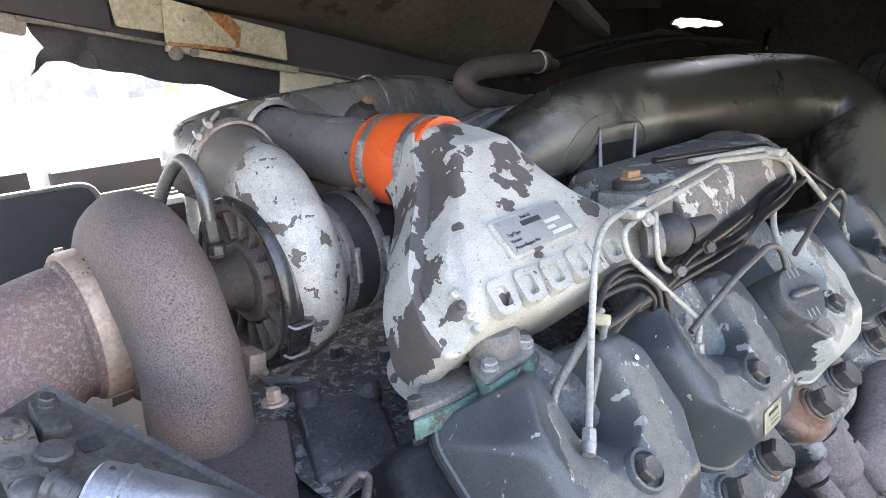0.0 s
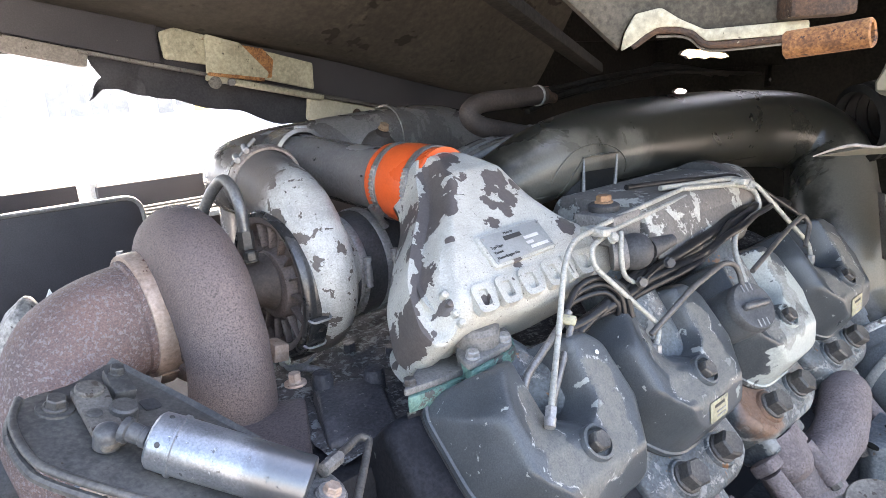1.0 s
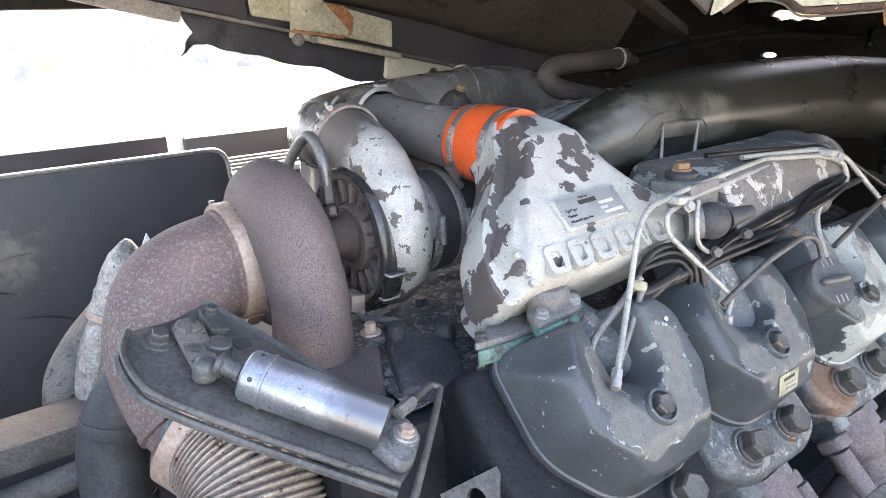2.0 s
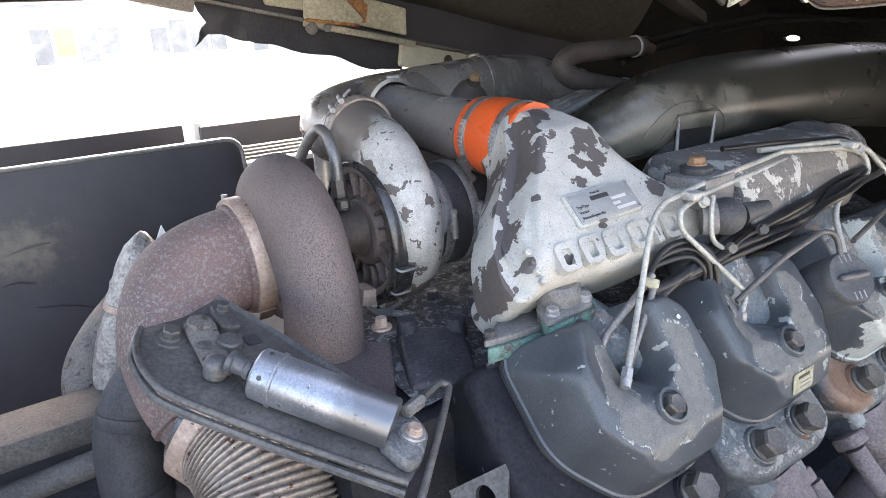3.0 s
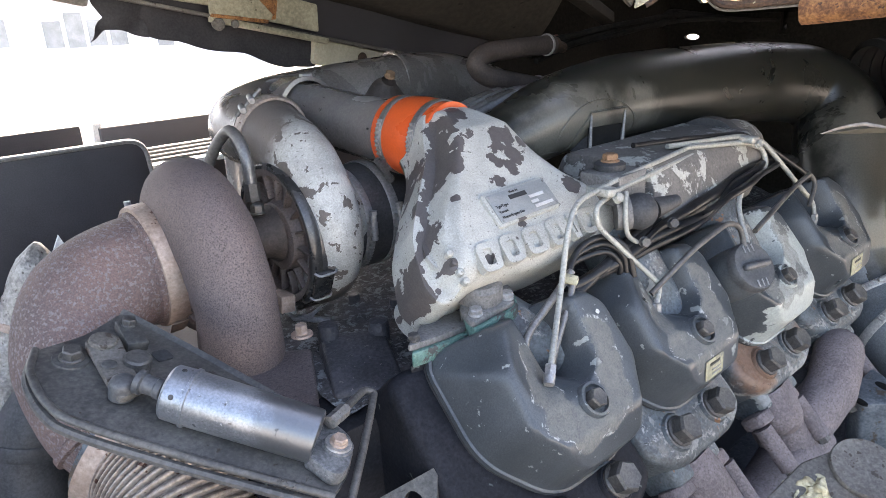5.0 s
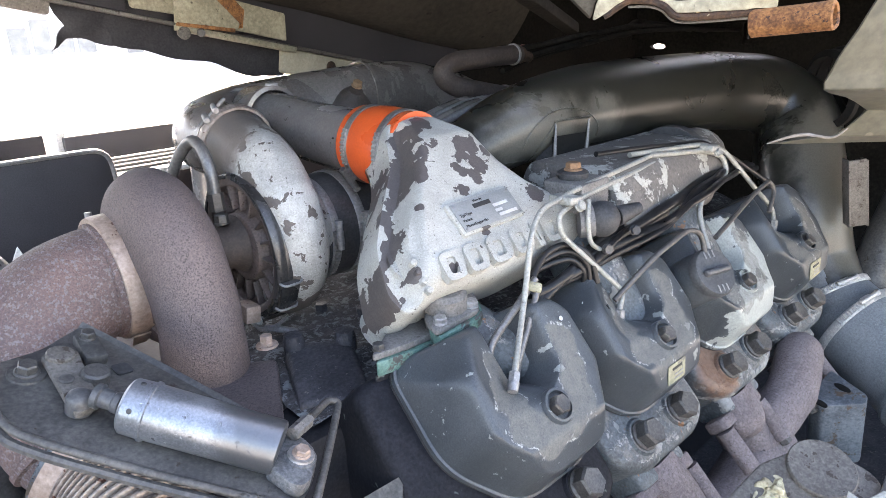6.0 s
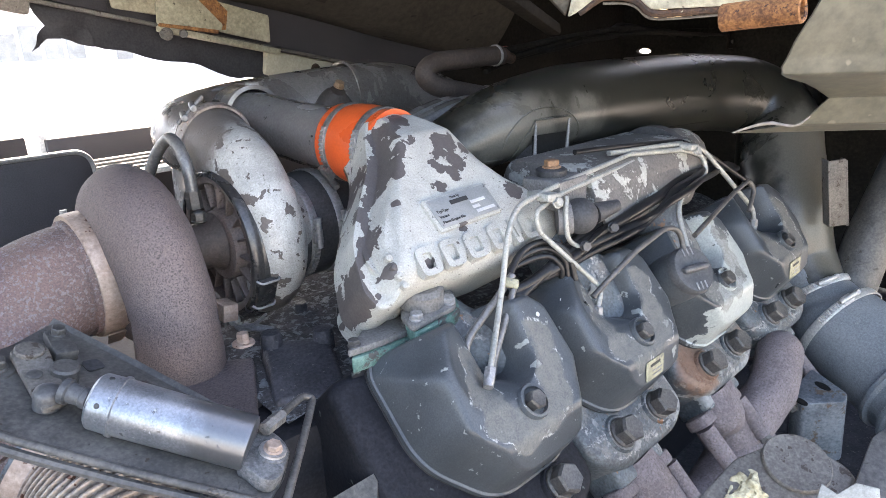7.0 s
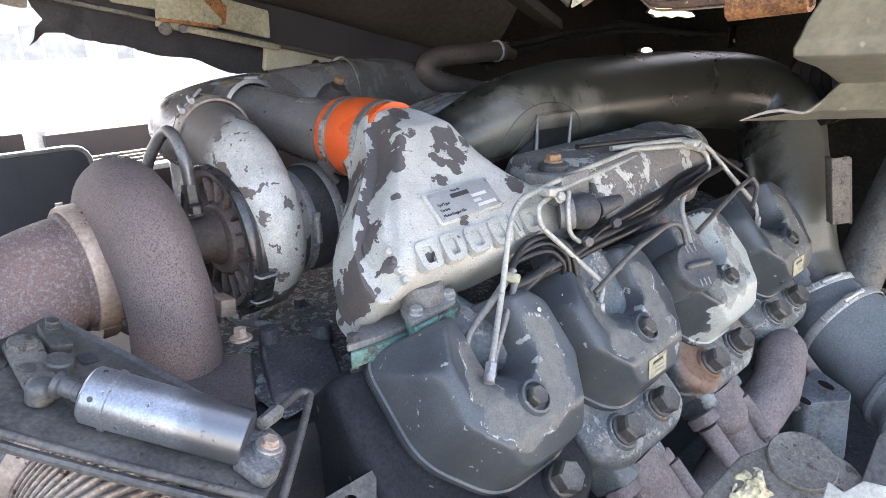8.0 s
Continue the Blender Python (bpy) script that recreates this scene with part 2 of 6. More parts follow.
def surface(name, base, second, rough=0.6, metal=0.0, scale=25, fine=300, bump=0.15, grain=0.0, flake=None, speck=None, coat=0.0, spread=0.14, spec=0.5, soft=0.015, edge=None, dust=None, micro=0.4, stain_or_sheen=None, chips=None):
    """Paint, metal, rubber or rust. base and second mix in broad patches and grain; bump: relief in mm; grain: coarse cast relief in mm;
    flake: (colour, rough, metal, scale, amount, centres) where the coat is lost in sharp-edged patches; chips: (colour, scale, amount, places) ragged losses of the coat, round places in space or, with three numbers, on the bank; speck: (colour, scale, amount); stain: (colour, places) soft-edged;
    dust: (colour, axis, from, chip colour, places) where dirt has settled on faces turned to the axis, round the places if any, chipped along its rim."""
    mat, t, b = nodes_of(name)
    co = t.nodes.new("ShaderNodeTexCoord").outputs["Object"]
    broad = noise_fac(t, co, scale, 6, 0.6, 0.4)
    small = noise_fac(t, co, fine, 3, 0.6)
    both = math_node(t, "ADD", math_node(t, "MULTIPLY", broad, 0.55), math_node(t, "MULTIPLY", small, 0.45))
    col = mix(t, step(t, both, 0.5 - spread, 0.5 + spread), base, second)
    rgh = math_node(t, "ADD", math_node(t, "MULTIPLY", math_node(t, "SUBTRACT", broad, 0.5), 0.35), rough, True)
    met = metal
    height = math_node(t, "MULTIPLY", small, bump * 0.001)
    if grain:
        v = t.nodes.new("ShaderNodeTexVoronoi")
        v.inputs["Scale"].default_value = fine * 0.8
        t.links.new(co, v.inputs["Vector"])
        height = math_node(t, "ADD", height, math_node(t, "MULTIPLY", math_node(t, "ADD", v.outputs["Distance"], noise_fac(t, co, fine * 0.35, 4)), grain * 0.001))
    if speck:
        s_col, s_scale, s_amount = speck
        f = step(t, noise_fac(t, co, s_scale, 3, 0.7), 0.74 - s_amount, 0.78 - s_amount)
        col = mix(t, f, col, s_col)
    if flake:
        f_col, f_rough, f_metal, f_scale, f_amount, centres = flake
        value = math_node(t, "ADD", noise_fac(t, co, f_scale, 9, 0.65, 0.35), math_node(t, "MULTIPLY", math_node(t, "SUBTRACT", noise_fac(t, co, f_scale * 5, 5, 0.7), 0.5), 0.22))
        for x, y, z, r, k in centres:
            d = t.nodes.new("ShaderNodeVectorMath")
            d.operation = "DISTANCE"
            t.links.new(co, d.inputs[0])
            d.inputs[1].default_value = (x, y, z)
            near = math_node(t, "SUBTRACT", 1.0, math_node(t, "DIVIDE", d.outputs["Value"], r), True)
            value = math_node(t, "ADD", value, math_node(t, "MULTIPLY", near, k))
        m = step(t, value, 0.72 - f_amount, 0.72 + soft - f_amount)
        rim = step(t, value, 0.70 - f_amount, 0.72 - f_amount)
        f2 = noise_fac(t, co, fine * 0.4, 4)
        col = mix(t, m, col, mix(t, f2, tuple(c * 0.75 for c in f_col), tuple(min(1, c * 1.25) for c in f_col)))
        rgh = math_node(t, "ADD", math_node(t, "MULTIPLY", math_node(t, "SUBTRACT", 1.0, m), rgh), math_node(t, "MULTIPLY", m, f_rough))
        met = math_node(t, "ADD", math_node(t, "MULTIPLY", math_node(t, "SUBTRACT", 1.0, m), metal), math_node(t, "MULTIPLY", m, f_metal))
        height = math_node(t, "SUBTRACT", height, math_node(t, "MULTIPLY", rim, 0.0005))
    if chips:
        c_col, c_scale, c_amount, places = chips
        value = math_node(t, "MULTIPLY", math_node(t, "SUBTRACT", noise_fac(t, co, c_scale, 5, 0.52, 0.3), 0.5), 1.6)
        value = math_node(t, "ADD", value, math_node(t, "MULTIPLY", math_node(t, "SUBTRACT", noise_fac(t, co, c_scale * 6, 5, 0.65), 0.5), 0.3))
        reach, spot = None, co
        if places and len(places[0]) == 3:
            turn = t.nodes.new("ShaderNodeMapping")
            turn.inputs["Location"].default_value = (0, 1.4 * R2, -1.4 * R2)
            turn.inputs["Rotation"].default_value = (radians(135), 0, 0)
            t.links.new(co, turn.inputs["Vector"])
            flat = t.nodes.new("ShaderNodeVectorMath")
            flat.operation = "MULTIPLY"
            flat.inputs[1].default_value = (1, 1, 0)
            t.links.new(turn.outputs[0], flat.inputs[0])
            spot = flat.outputs[0]
            places = [(u, v, 0.0, r) for u, v, r in places]
        for x, y, z, r in places:
            d = t.nodes.new("ShaderNodeVectorMath")
            d.operation = "DISTANCE"
            t.links.new(spot, d.inputs[0])
            d.inputs[1].default_value = (x, y, z)
            near = math_node(t, "SUBTRACT", 1.0, math_node(t, "DIVIDE", d.outputs["Value"], r * 2.6), True)
            reach = near if reach is None else math_node(t, "MAXIMUM", reach, near)
        if reach is not None:
            value = math_node(t, "ADD", value, math_node(t, "MULTIPLY", reach, 0.75))
        m = step(t, value, 0.46 - c_amount, 0.475 - c_amount)
        rim = step(t, value, 0.43 - c_amount, 0.47 - c_amount)
        f2 = noise_fac(t, co, 160, 5, 0.7)
        col = mix(t, math_node(t, "SUBTRACT", rim, m), col, tuple(min(1, c * 1.25) for c in second))
        col = mix(t, m, col, mix(t, f2, tuple(c * 0.7 for c in c_col), tuple(min(1, c * 1.3) for c in c_col)))
        height = math_node(t, "SUBTRACT", height, math_node(t, "MULTIPLY", m, 0.0005))
    if dust:
        d_col, d_axis, d_from, chip, places = dust
        dot = t.nodes.new("ShaderNodeVectorMath")
        dot.operation = "DOT_PRODUCT"
        t.links.new(t.nodes.new("ShaderNodeNewGeometry").outputs["Normal"], dot.inputs[0])
        dot.inputs[1].default_value = d_axis
        rag = math_node(t, "MULTIPLY", math_node(t, "SUBTRACT", noise_fac(t, co, 26, 9, 0.7), 0.5), 1.15)
        val = math_node(t, "ADD", dot.outputs["Value"], rag)
        if places:
            reach = None
            for x, y, z, r in places:
                d = t.nodes.new("ShaderNodeVectorMath")
                d.operation = "DISTANCE"
                t.links.new(co, d.inputs[0])
                d.inputs[1].default_value = (x, y, z)
                near = math_node(t, "SUBTRACT", 1.0, math_node(t, "DIVIDE", d.outputs["Value"], r), True)
                reach = near if reach is None else math_node(t, "MAXIMUM", reach, near)
            tilt = math_node(t, "MULTIPLY", math_node(t, "MINIMUM", math_node(t, "SUBTRACT", dot.outputs["Value"], 0.75), 0.0), 3.0)
            val = math_node(t, "ADD", math_node(t, "ADD", math_node(t, "MULTIPLY", reach, 1.5), rag), tilt)
        cover_f = step(t, val, d_from, d_from + 0.1)
        grit = noise_fac(t, co, 700, 4, 0.7)
        col = mix(t, math_node(t, "MULTIPLY", cover_f, step(t, math_node(t, "ADD", math_node(t, "MULTIPLY", grit, 0.55), math_node(t, "MULTIPLY", noise_fac(t, co, 120, 5, 0.65), 0.45)), 0.25, 0.66)), col, d_col)
        band = math_node(t, "MULTIPLY", step(t, val, d_from - 0.05, d_from), math_node(t, "SUBTRACT", 1.0, step(t, val, d_from + 0.02, d_from + 0.07)))
        band = math_node(t, "MULTIPLY", band, step(t, noise_fac(t, co, 45, 3), 0.46, 0.54))
        band = math_node(t, "MULTIPLY", band, step(t, noise_fac(t, co, 330, 4, 0.7), 0.46, 0.54))
        col = mix(t, band, col, chip)
        rgh = math_node(t, "ADD", rgh, math_node(t, "MULTIPLY", math_node(t, "MAXIMUM", cover_f, band), 0.4), True)
        height = math_node(t, "ADD", height, math_node(t, "MULTIPLY", math_node(t, "MULTIPLY", grit, cover_f), 0.0002))
    if stain_or_sheen:
        s_col, places = stain_or_sheen
        total = math_node(t, "MULTIPLY", math_node(t, "SUBTRACT", noise_fac(t, co, 40, 6, 0.65), 0.5), 1.2)
        for x, y, z, r, k in places:
            d = t.nodes.new("ShaderNodeVectorMath")
            d.operation = "DISTANCE"
            t.links.new(co, d.inputs[0])
            d.inputs[1].default_value = (x, y, z)
            total = math_node(t, "ADD", total, math_node(t, "SUBTRACT", 1.0, math_node(t, "DIVIDE", d.outputs["Value"], r), True))
        col = mix(t, step(t, total, 0.4, 1.0), col, s_col)
    if edge:
        point = t.nodes.new("ShaderNodeNewGeometry").outputs["Pointiness"]
        worn = math_node(t, "ADD", point, math_node(t, "MULTIPLY", math_node(t, "SUBTRACT", noise_fac(t, co, 120, 6, 0.7), 0.5), 0.22))
        col = mix(t, step(t, worn, 0.58, 0.63), col, edge)
    if micro:
        mott = math_node(t, "ADD", math_node(t, "MULTIPLY", noise_fac(t, co, max(fine * 0.7, 60), 5, 0.75), 2 * micro * 1.6), 1 - micro * 1.6)
        scaled = t.nodes.new("ShaderNodeVectorMath")
        scaled.operation = "SCALE"
        t.links.new(col, scaled.inputs[0])
        t.links.new(mott, scaled.inputs["Scale"])
        col = scaled.outputs[0]
    bp = t.nodes.new("ShaderNodeBump")
    bp.inputs["Strength"].default_value = 1.0
    bp.inputs["Distance"].default_value = 1.0
    t.links.new(height, bp.inputs["Height"])
    t.links.new(bp.outputs[0], b.inputs["Normal"])
    t.links.new(col, b.inputs["Base Color"])
    t.links.new(rgh, b.inputs["Roughness"])
    if isinstance(met, (int, float)):
        b.inputs["Metallic"].default_value = met
    else:
        t.links.new(met, b.inputs["Metallic"])
    b.inputs["Specular IOR Level"].default_value = spec
    b.inputs["Coat Weight"].default_value = coat
    b.inputs["Coat Roughness"].default_value = 0.3
    return mat


PRIMER = (0.085, 0.075, 0.072)
BARE = (0.42, 0.41, 0.39)
ARMS = ((-0.028, -0.05, -0.018), (-0.038, -0.026, -0.006), (-0.038, 0.0, -0.002), (-0.022, 0.016, -0.004), (0.04, -0.044, 0.0), (0.034, -0.018, 0.0), (0.03, 0.002, 0.0), (0.008, 0.012, 0.0))


def saddles(*places):
    """Where dust lies on the saddles of the rocker covers."""
    return tuple((*bank(u0 + u, v, w), 0.034) for u0 in places for u, v, w in ARMS)


FLECKS = ((0.19, -0.042, 0.0033), (0.184, -0.017, 0.0028), (0.156, 0.037, 0.0028), (0.17, 0.035, 0.0028), (0.135, -0.045, 0.0022), (0.139, -0.059, 0.0022), (0.205, 0.03, 0.0033), (0.21, 0.005, 0.0028), (0.026, -0.024, 0.0022), (0.03, -0.045, 0.0017), (0.56, -0.02, 0.0033), (0.52, 0.03, 0.0028))
M_COVER = surface("grey_engine_paint", (0.04, 0.047, 0.053), (0.078, 0.088, 0.096), 0.34, 0, 12, 900, 0.06, micro=0.25, speck=((0.1, 0.098, 0.096), 620, 0.06), chips=((0.27, 0.29, 0.28), 110, 0.16, FLECKS), dust=((0.15, 0.15, 0.138), (0, -R2, R2), 0.74, (0.38, 0.39, 0.37), saddles(0.0, 0.168, 0.535)))
M_COVER_BARE = surface("stripped_cover_paint", (0.04, 0.047, 0.053), (0.08, 0.09, 0.097), 0.34, 0, 18, 700, 0.08, chips=((0.33, 0.36, 0.345), 44, 0.1, tuple((u, v, 0.019) for u, v in ((0.385, -0.055), (0.398, -0.03), (0.405, -0.006), (0.385, 0.02), (0.36, 0.034), (0.335, 0.04), (0.405, 0.02), (0.378, -0.02), (0.365, 0.012)))), speck=((0.12, 0.118, 0.115), 420, 0.1), dust=((0.17, 0.172, 0.16), (0, -R2, R2), 0.8, (0.33, 0.34, 0.32), saddles(0.352)))
RUST_SPOTS = tuple((*bank(u, v, w), 0.05, 0.3) for u, v, w in ((0.31, 0.07, -0.07), (0.29, 0.06, -0.06), (0.43, 0.07, -0.07)))
M_HEAD = surface("oily_head_iron", (0.048, 0.056, 0.062), (0.12, 0.14, 0.15), 0.5, 0, 24, 350, 0.25, 0.15, flake=((0.24, 0.25, 0.245), 0.6, 0.1, 34, 0.08, tuple((*bank(u, 0.09, -0.08), 0.08, 0.15) for u in (0.2, 0.3, 0.4, 0.5))), speck=((0.2, 0.1, 0.05), 60, 0.1), dust=((0.2, 0.19, 0.175), (0, -R2, R2), 0.97, (0.3, 0.3, 0.29), ()), stain_or_sheen=((0.17, 0.1, 0.068), RUST_SPOTS))
# oily iron darkened further: the shade of the deep gap is in its colour
M_HEAD_SIDE = surface("shaded_oily_head_iron", (0.009, 0.01, 0.013), (0.02, 0.021, 0.026), 0.6, 0, 14, 350, 0.15, 0.1, speck=((0.1, 0.12, 0.115), 40, 0.06), spec=0.15)
LOST = ((0.053, -0.2927, 0.0078), (0.037, -0.285, 0.007), (0.029, -0.2701, 0.0088), (0.02, -0.2553, 0.0078), (0.012, -0.2432, 0.0085), (0.004, -0.2348, 0.0068), (0.032, -0.285, 0.0061), (0.019, -0.263, 0.0059), (0.077, -0.2531, 0.0074),
        (0.083, -0.2454, 0.0091), (0.097, -0.2418, 0.0057), (0.065, -0.2376, 0.0078), (0.074, -0.2291, 0.0084), (0.053, -0.2213, 0.0077), (0.063, -0.2178, 0.0071), (0.042, -0.2079, 0.007), (0.046, -0.2036, 0.0046), (-0.013, -0.1994, 0.0021),
        (-0.006, -0.2242, 0.0021), (0.124, -0.1803, 0.0062), (-0.02, -0.1393, 0.0032), (0.019, -0.145, 0.0021), (-0.052, -0.1457, 0.0031), (-0.049, -0.1485, 0.0023), (-0.06, -0.1358, 0.002), (0.01, -0.2581, 0.0071), (-0.002, -0.2411, 0.0064),
        (0.036, -0.159, 0.004))
STRIP_WAY = ((0.004, -0.245), (-0.01, -0.23), (-0.025, -0.215), (-0.033, -0.2), (-0.038, -0.191), (-0.05, -0.177), (-0.062, -0.165), (-0.067, -0.154), (-0.069, -0.138), (-0.067, -0.131))
STRIP = tuple((*Vector(a).lerp(Vector(b), k / 4), 0.0042) for a, b in zip(STRIP_WAY, STRIP_WAY[1:]) for k in range(4))
M_CAST = surface("flaking_silver_casting", (0.31, 0.312, 0.287), (0.44, 0.441, 0.405), 0.5, 0.1, 30, 900, 0.15, micro=0.35, chips=(PRIMER, 55, 0.09, LOST + STRIP), speck=(PRIMER, 260, 0.09))
M_COMP = surface("corroded_compressor_aluminium", (0.29, 0.288, 0.27), (0.45, 0.448, 0.42), 0.5, 0.12, 40, 700, 0.25, 0.1, micro=0.3, chips=((0.105, 0.09, 0.08), 60, 0.3, ((-0.035, 0.318, 1.572, 0.009), (-0.04, 0.335, 1.585, 0.007), (-0.075, 0.335, 1.562, 0.005), (-0.075, 0.31, 1.555, 0.005), (-0.076, 0.285, 1.535, 0.004), (-0.078, 0.27, 1.5, 0.003), (-0.05, 0.275, 1.425, 0.009), (-0.07, 0.29, 1.415, 0.007), (-0.08, 0.39, 1.57, 0.012), (-0.08, 0.36, 1.58, 0.008))), speck=((0.12, 0.105, 0.095), 320, 0.1), stain_or_sheen=((0.15, 0.13, 0.116), ((-0.06, 0.41, 1.6, 0.1, 1), (-0.09, 0.36, 1.59, 0.085, 1))))
M_CAST_FOOT = surface("dusty_grey_flange", (0.1, 0.098, 0.096), (0.19, 0.186, 0.18), 0.6, 0.1, 30, 500, 0.15, 0.1, speck=((0.07, 0.065, 0.06), 160, 0.1))
M_LOG = surface("flaking_manifold_paint", (0.1, 0.095, 0.09), (0.15, 0.14, 0.13), 0.6, 0, 20, 350, 0.2, flake=((0.38, 0.385, 0.355), 0.55, 0.15, 22, 0.17, ()))
M_PLATE = surface("engraved_aluminium_plate", (0.27, 0.285, 0.28), (0.34, 0.35, 0.345), 0.45, 0.4, 60, 700, 0.03, micro=0.1)
M_STAMP = surface("bright_stamped_metal", (0.5, 0.5, 0.49), (0.6, 0.6, 0.59), 0.5, 0.2, 60, 700, 0.03, micro=0.1)
M_RUST = surface("scaled_cast_iron", (0.098, 0.077, 0.077), (0.165, 0.127, 0.12), 0.68, 0, 9, 800, 0.25, 0.4, speck=((0.062, 0.05, 0.049), 760, 0.2))
M_FOOT = surface("oily_brown_cast_foot", (0.05, 0.042, 0.045), (0.1, 0.08, 0.08), 0.6, 0, 16, 500, 0.3, 0.4, speck=((0.035, 0.03, 0.032), 420, 0.16))
M_RUST_ELBOW = surface("rusted_exhaust_elbow", (0.1, 0.073, 0.07), (0.185, 0.12, 0.106), 0.7, 0, 12, 700, 0.3, 0.5, speck=((0.2, 0.168, 0.168), 300, 0.2))
M_RUST_MANIFOLD = surface("rusted_manifold_iron", (0.12, 0.1, 0.102), (0.21, 0.178, 0.18), 0.78, 0, 30, 420, 0.3, 0.6, speck=((0.1, 0.075, 0.073), 520, 0.15))
M_RUST_BRIGHT = surface("orange_rust", (0.12, 0.048, 0.02), (0.42, 0.19, 0.07), 0.8, 0, 60, 500, 0.4, 0.4, speck=((0.07, 0.035, 0.022), 200, 0.12))
M_RUST_DARK = surface("dark_brown_rust", (0.022, 0.013, 0.009), (0.08, 0.042, 0.023), 0.8, 0, 40, 400, 0.4, 0.4, speck=((0.3, 0.26, 0.18), 120, 0.06))
M_CLAMP = surface("heat_tinted_clamp_steel", (0.31, 0.225, 0.18), (0.43, 0.335, 0.28), 0.5, 0.25, 30, 300, 0.1, speck=((0.1, 0.045, 0.03), 90, 0.08))
M_REDCAP = surface("faded_red_plastic", (0.16, 0.035, 0.025), (0.24, 0.06, 0.04), 0.5, 0, 40, 400, 0.05)
M_BELLOWS = surface("heat_stained_bellows_steel", (0.2, 0.155, 0.14), (0.38, 0.33, 0.29), 0.45, 0.35, 22, 300, 0.1, speck=((0.09, 0.04, 0.03), 110, 0.12))
M_ALU = surface("oxidised_cylinder_aluminium", (0.2, 0.222, 0.25), (0.33, 0.355, 0.39), 0.34, 0.72, 25, 600, 0.04, micro=0.12, flake=((0.5, 0.54, 0.58), 0.75, 0.1, 160, 0.06, ((-0.19, 0.12, 1.445, 0.03, 0.2),)), soft=0.03, speck=((0.13, 0.135, 0.15), 110, 0.09), stain_or_sheen=((0.145, 0.155, 0.17), ((-0.2, 0.088, 1.43, 0.06, 1), (-0.215, 0.1, 1.43, 0.05, 1), (-0.295, 0.165, 1.46, 0.045, 1))))
M_ALU_DIRTY = surface("grimy_cast_aluminium", (0.085, 0.09, 0.096), (0.2, 0.205, 0.21), 0.6, 0.3, 60, 400, 0.3, 0.2, speck=((0.3, 0.31, 0.32), 160, 0.08))
M_STEEL = surface("dull_steel", (0.24, 0.24, 0.245), (0.36, 0.36, 0.355), 0.45, 0.5, 40, 400, 0.1)
M_ZINC = surface("zinc_coated_pipe", (0.25, 0.255, 0.235), (0.36, 0.36, 0.33), 0.5, 0.2, 30, 400, 0.05, speck=((0.2, 0.19, 0.17), 160, 0.1))
M_BRIGHT = surface("bright_band_steel", (0.42, 0.42, 0.41), (0.58, 0.57, 0.55), 0.36, 0.3, 40, 400, 0.04)
# pale patches at both duct ends: some dust, mostly lit sheen painted on
M_DUCT = surface("black_moulded_plastic", (0.014, 0.0142, 0.0118), (0.029, 0.0288, 0.0235), 0.31, 0, 9, 700, 0.05, speck=((0.1, 0.096, 0.082), 240, 0.055), spread=0.35, stain_or_sheen=((0.1, 0.097, 0.083), ((0.18, 0.2, 1.57, 0.11, 1), (0.27, 0.18, 1.57, 0.1, 1), (0.36, 0.18, 1.57, 0.07, 1), (0.76, 0.03, 1.42, 0.17, 1), (0.75, -0.01, 1.34, 0.13, 1), (0.8, 0.06, 1.5, 0.12, 1))))
M_WORM = surface("worm_clamp_steel", (0.13, 0.128, 0.125), (0.22, 0.215, 0.21), 0.4, 0.5, 60, 500, 0.06)
# near-black: painted shade for pocket and slots, own colour of the bellows
M_SHADE = surface("shade_black_plastic", (0.008, 0.008, 0.008), (0.014, 0.014, 0.013), 0.7, 0, 20, 300, 0.1, spec=0.2)
M_DUCT_LOW = surface("dusty_grey_rubber_hose", (0.14, 0.158, 0.175), (0.225, 0.245, 0.262), 0.36, 0, 8, 500, 0.05, speck=((0.3, 0.3, 0.29), 70, 0.05))
M_PIPE = surface("black_enamel_pipe", (0.22, 0.205, 0.2), (0.32, 0.3, 0.29), 0.24, 0.4, 16, 380, 0.03, speck=((0.03, 0.03, 0.03), 95, 0.07), spec=0.8, micro=0.2)
M_PIPE_DARK = surface("dusty_dark_steel_pipe", (0.14, 0.125, 0.116), (0.23, 0.208, 0.195), 0.28, 0.2, 14, 400, 0.05, speck=((0.035, 0.032, 0.03), 110, 0.07))
M_ORANGE = surface("orange_silicone_hose", (0.56, 0.078, 0.02), (0.64, 0.1, 0.026), 0.3, 0, 20, 400, 0.03, micro=0.08)
M_RUBBER = surface("black_rubber", (0.033, 0.035, 0.038), (0.062, 0.063, 0.066), 0.55, 0, 30, 400, 0.08, spec=0.3)
M_INLET = surface("grey_black_hose_rubber", (0.035, 0.036, 0.039), (0.065, 0.065, 0.068), 0.42, 0, 30, 400, 0.08, spec=0.4)
M_HOSE = surface("brown_dusty_rubber", (0.042, 0.033, 0.03), (0.078, 0.062, 0.056), 0.6, 0, 30, 400, 0.1, spec=0.3)
M_CABLE = surface("dusty_cable_sleeve", (0.006, 0.0066, 0.008), (0.019, 0.0195, 0.021), 0.34, 0, 40, 500, 0.1, spec=0.35)
M_BLOCK = surface("greasy_engine_block", (0.048, 0.048, 0.051), (0.1, 0.098, 0.1), 0.9, 0, 28, 300, 0.6, 0.3, flake=((0.18, 0.197, 0.203), 0.8, 0, 120, 0.2, ()), soft=0.06, spec=0.08)
M_OIL = surface("oil_soaked_iron", (0.034, 0.036, 0.042), (0.075, 0.075, 0.083), 0.55, 0.1, 34, 300, 0.4, 0.5, speck=((0.17, 0.16, 0.15), 170, 0.1), spec=0.3)
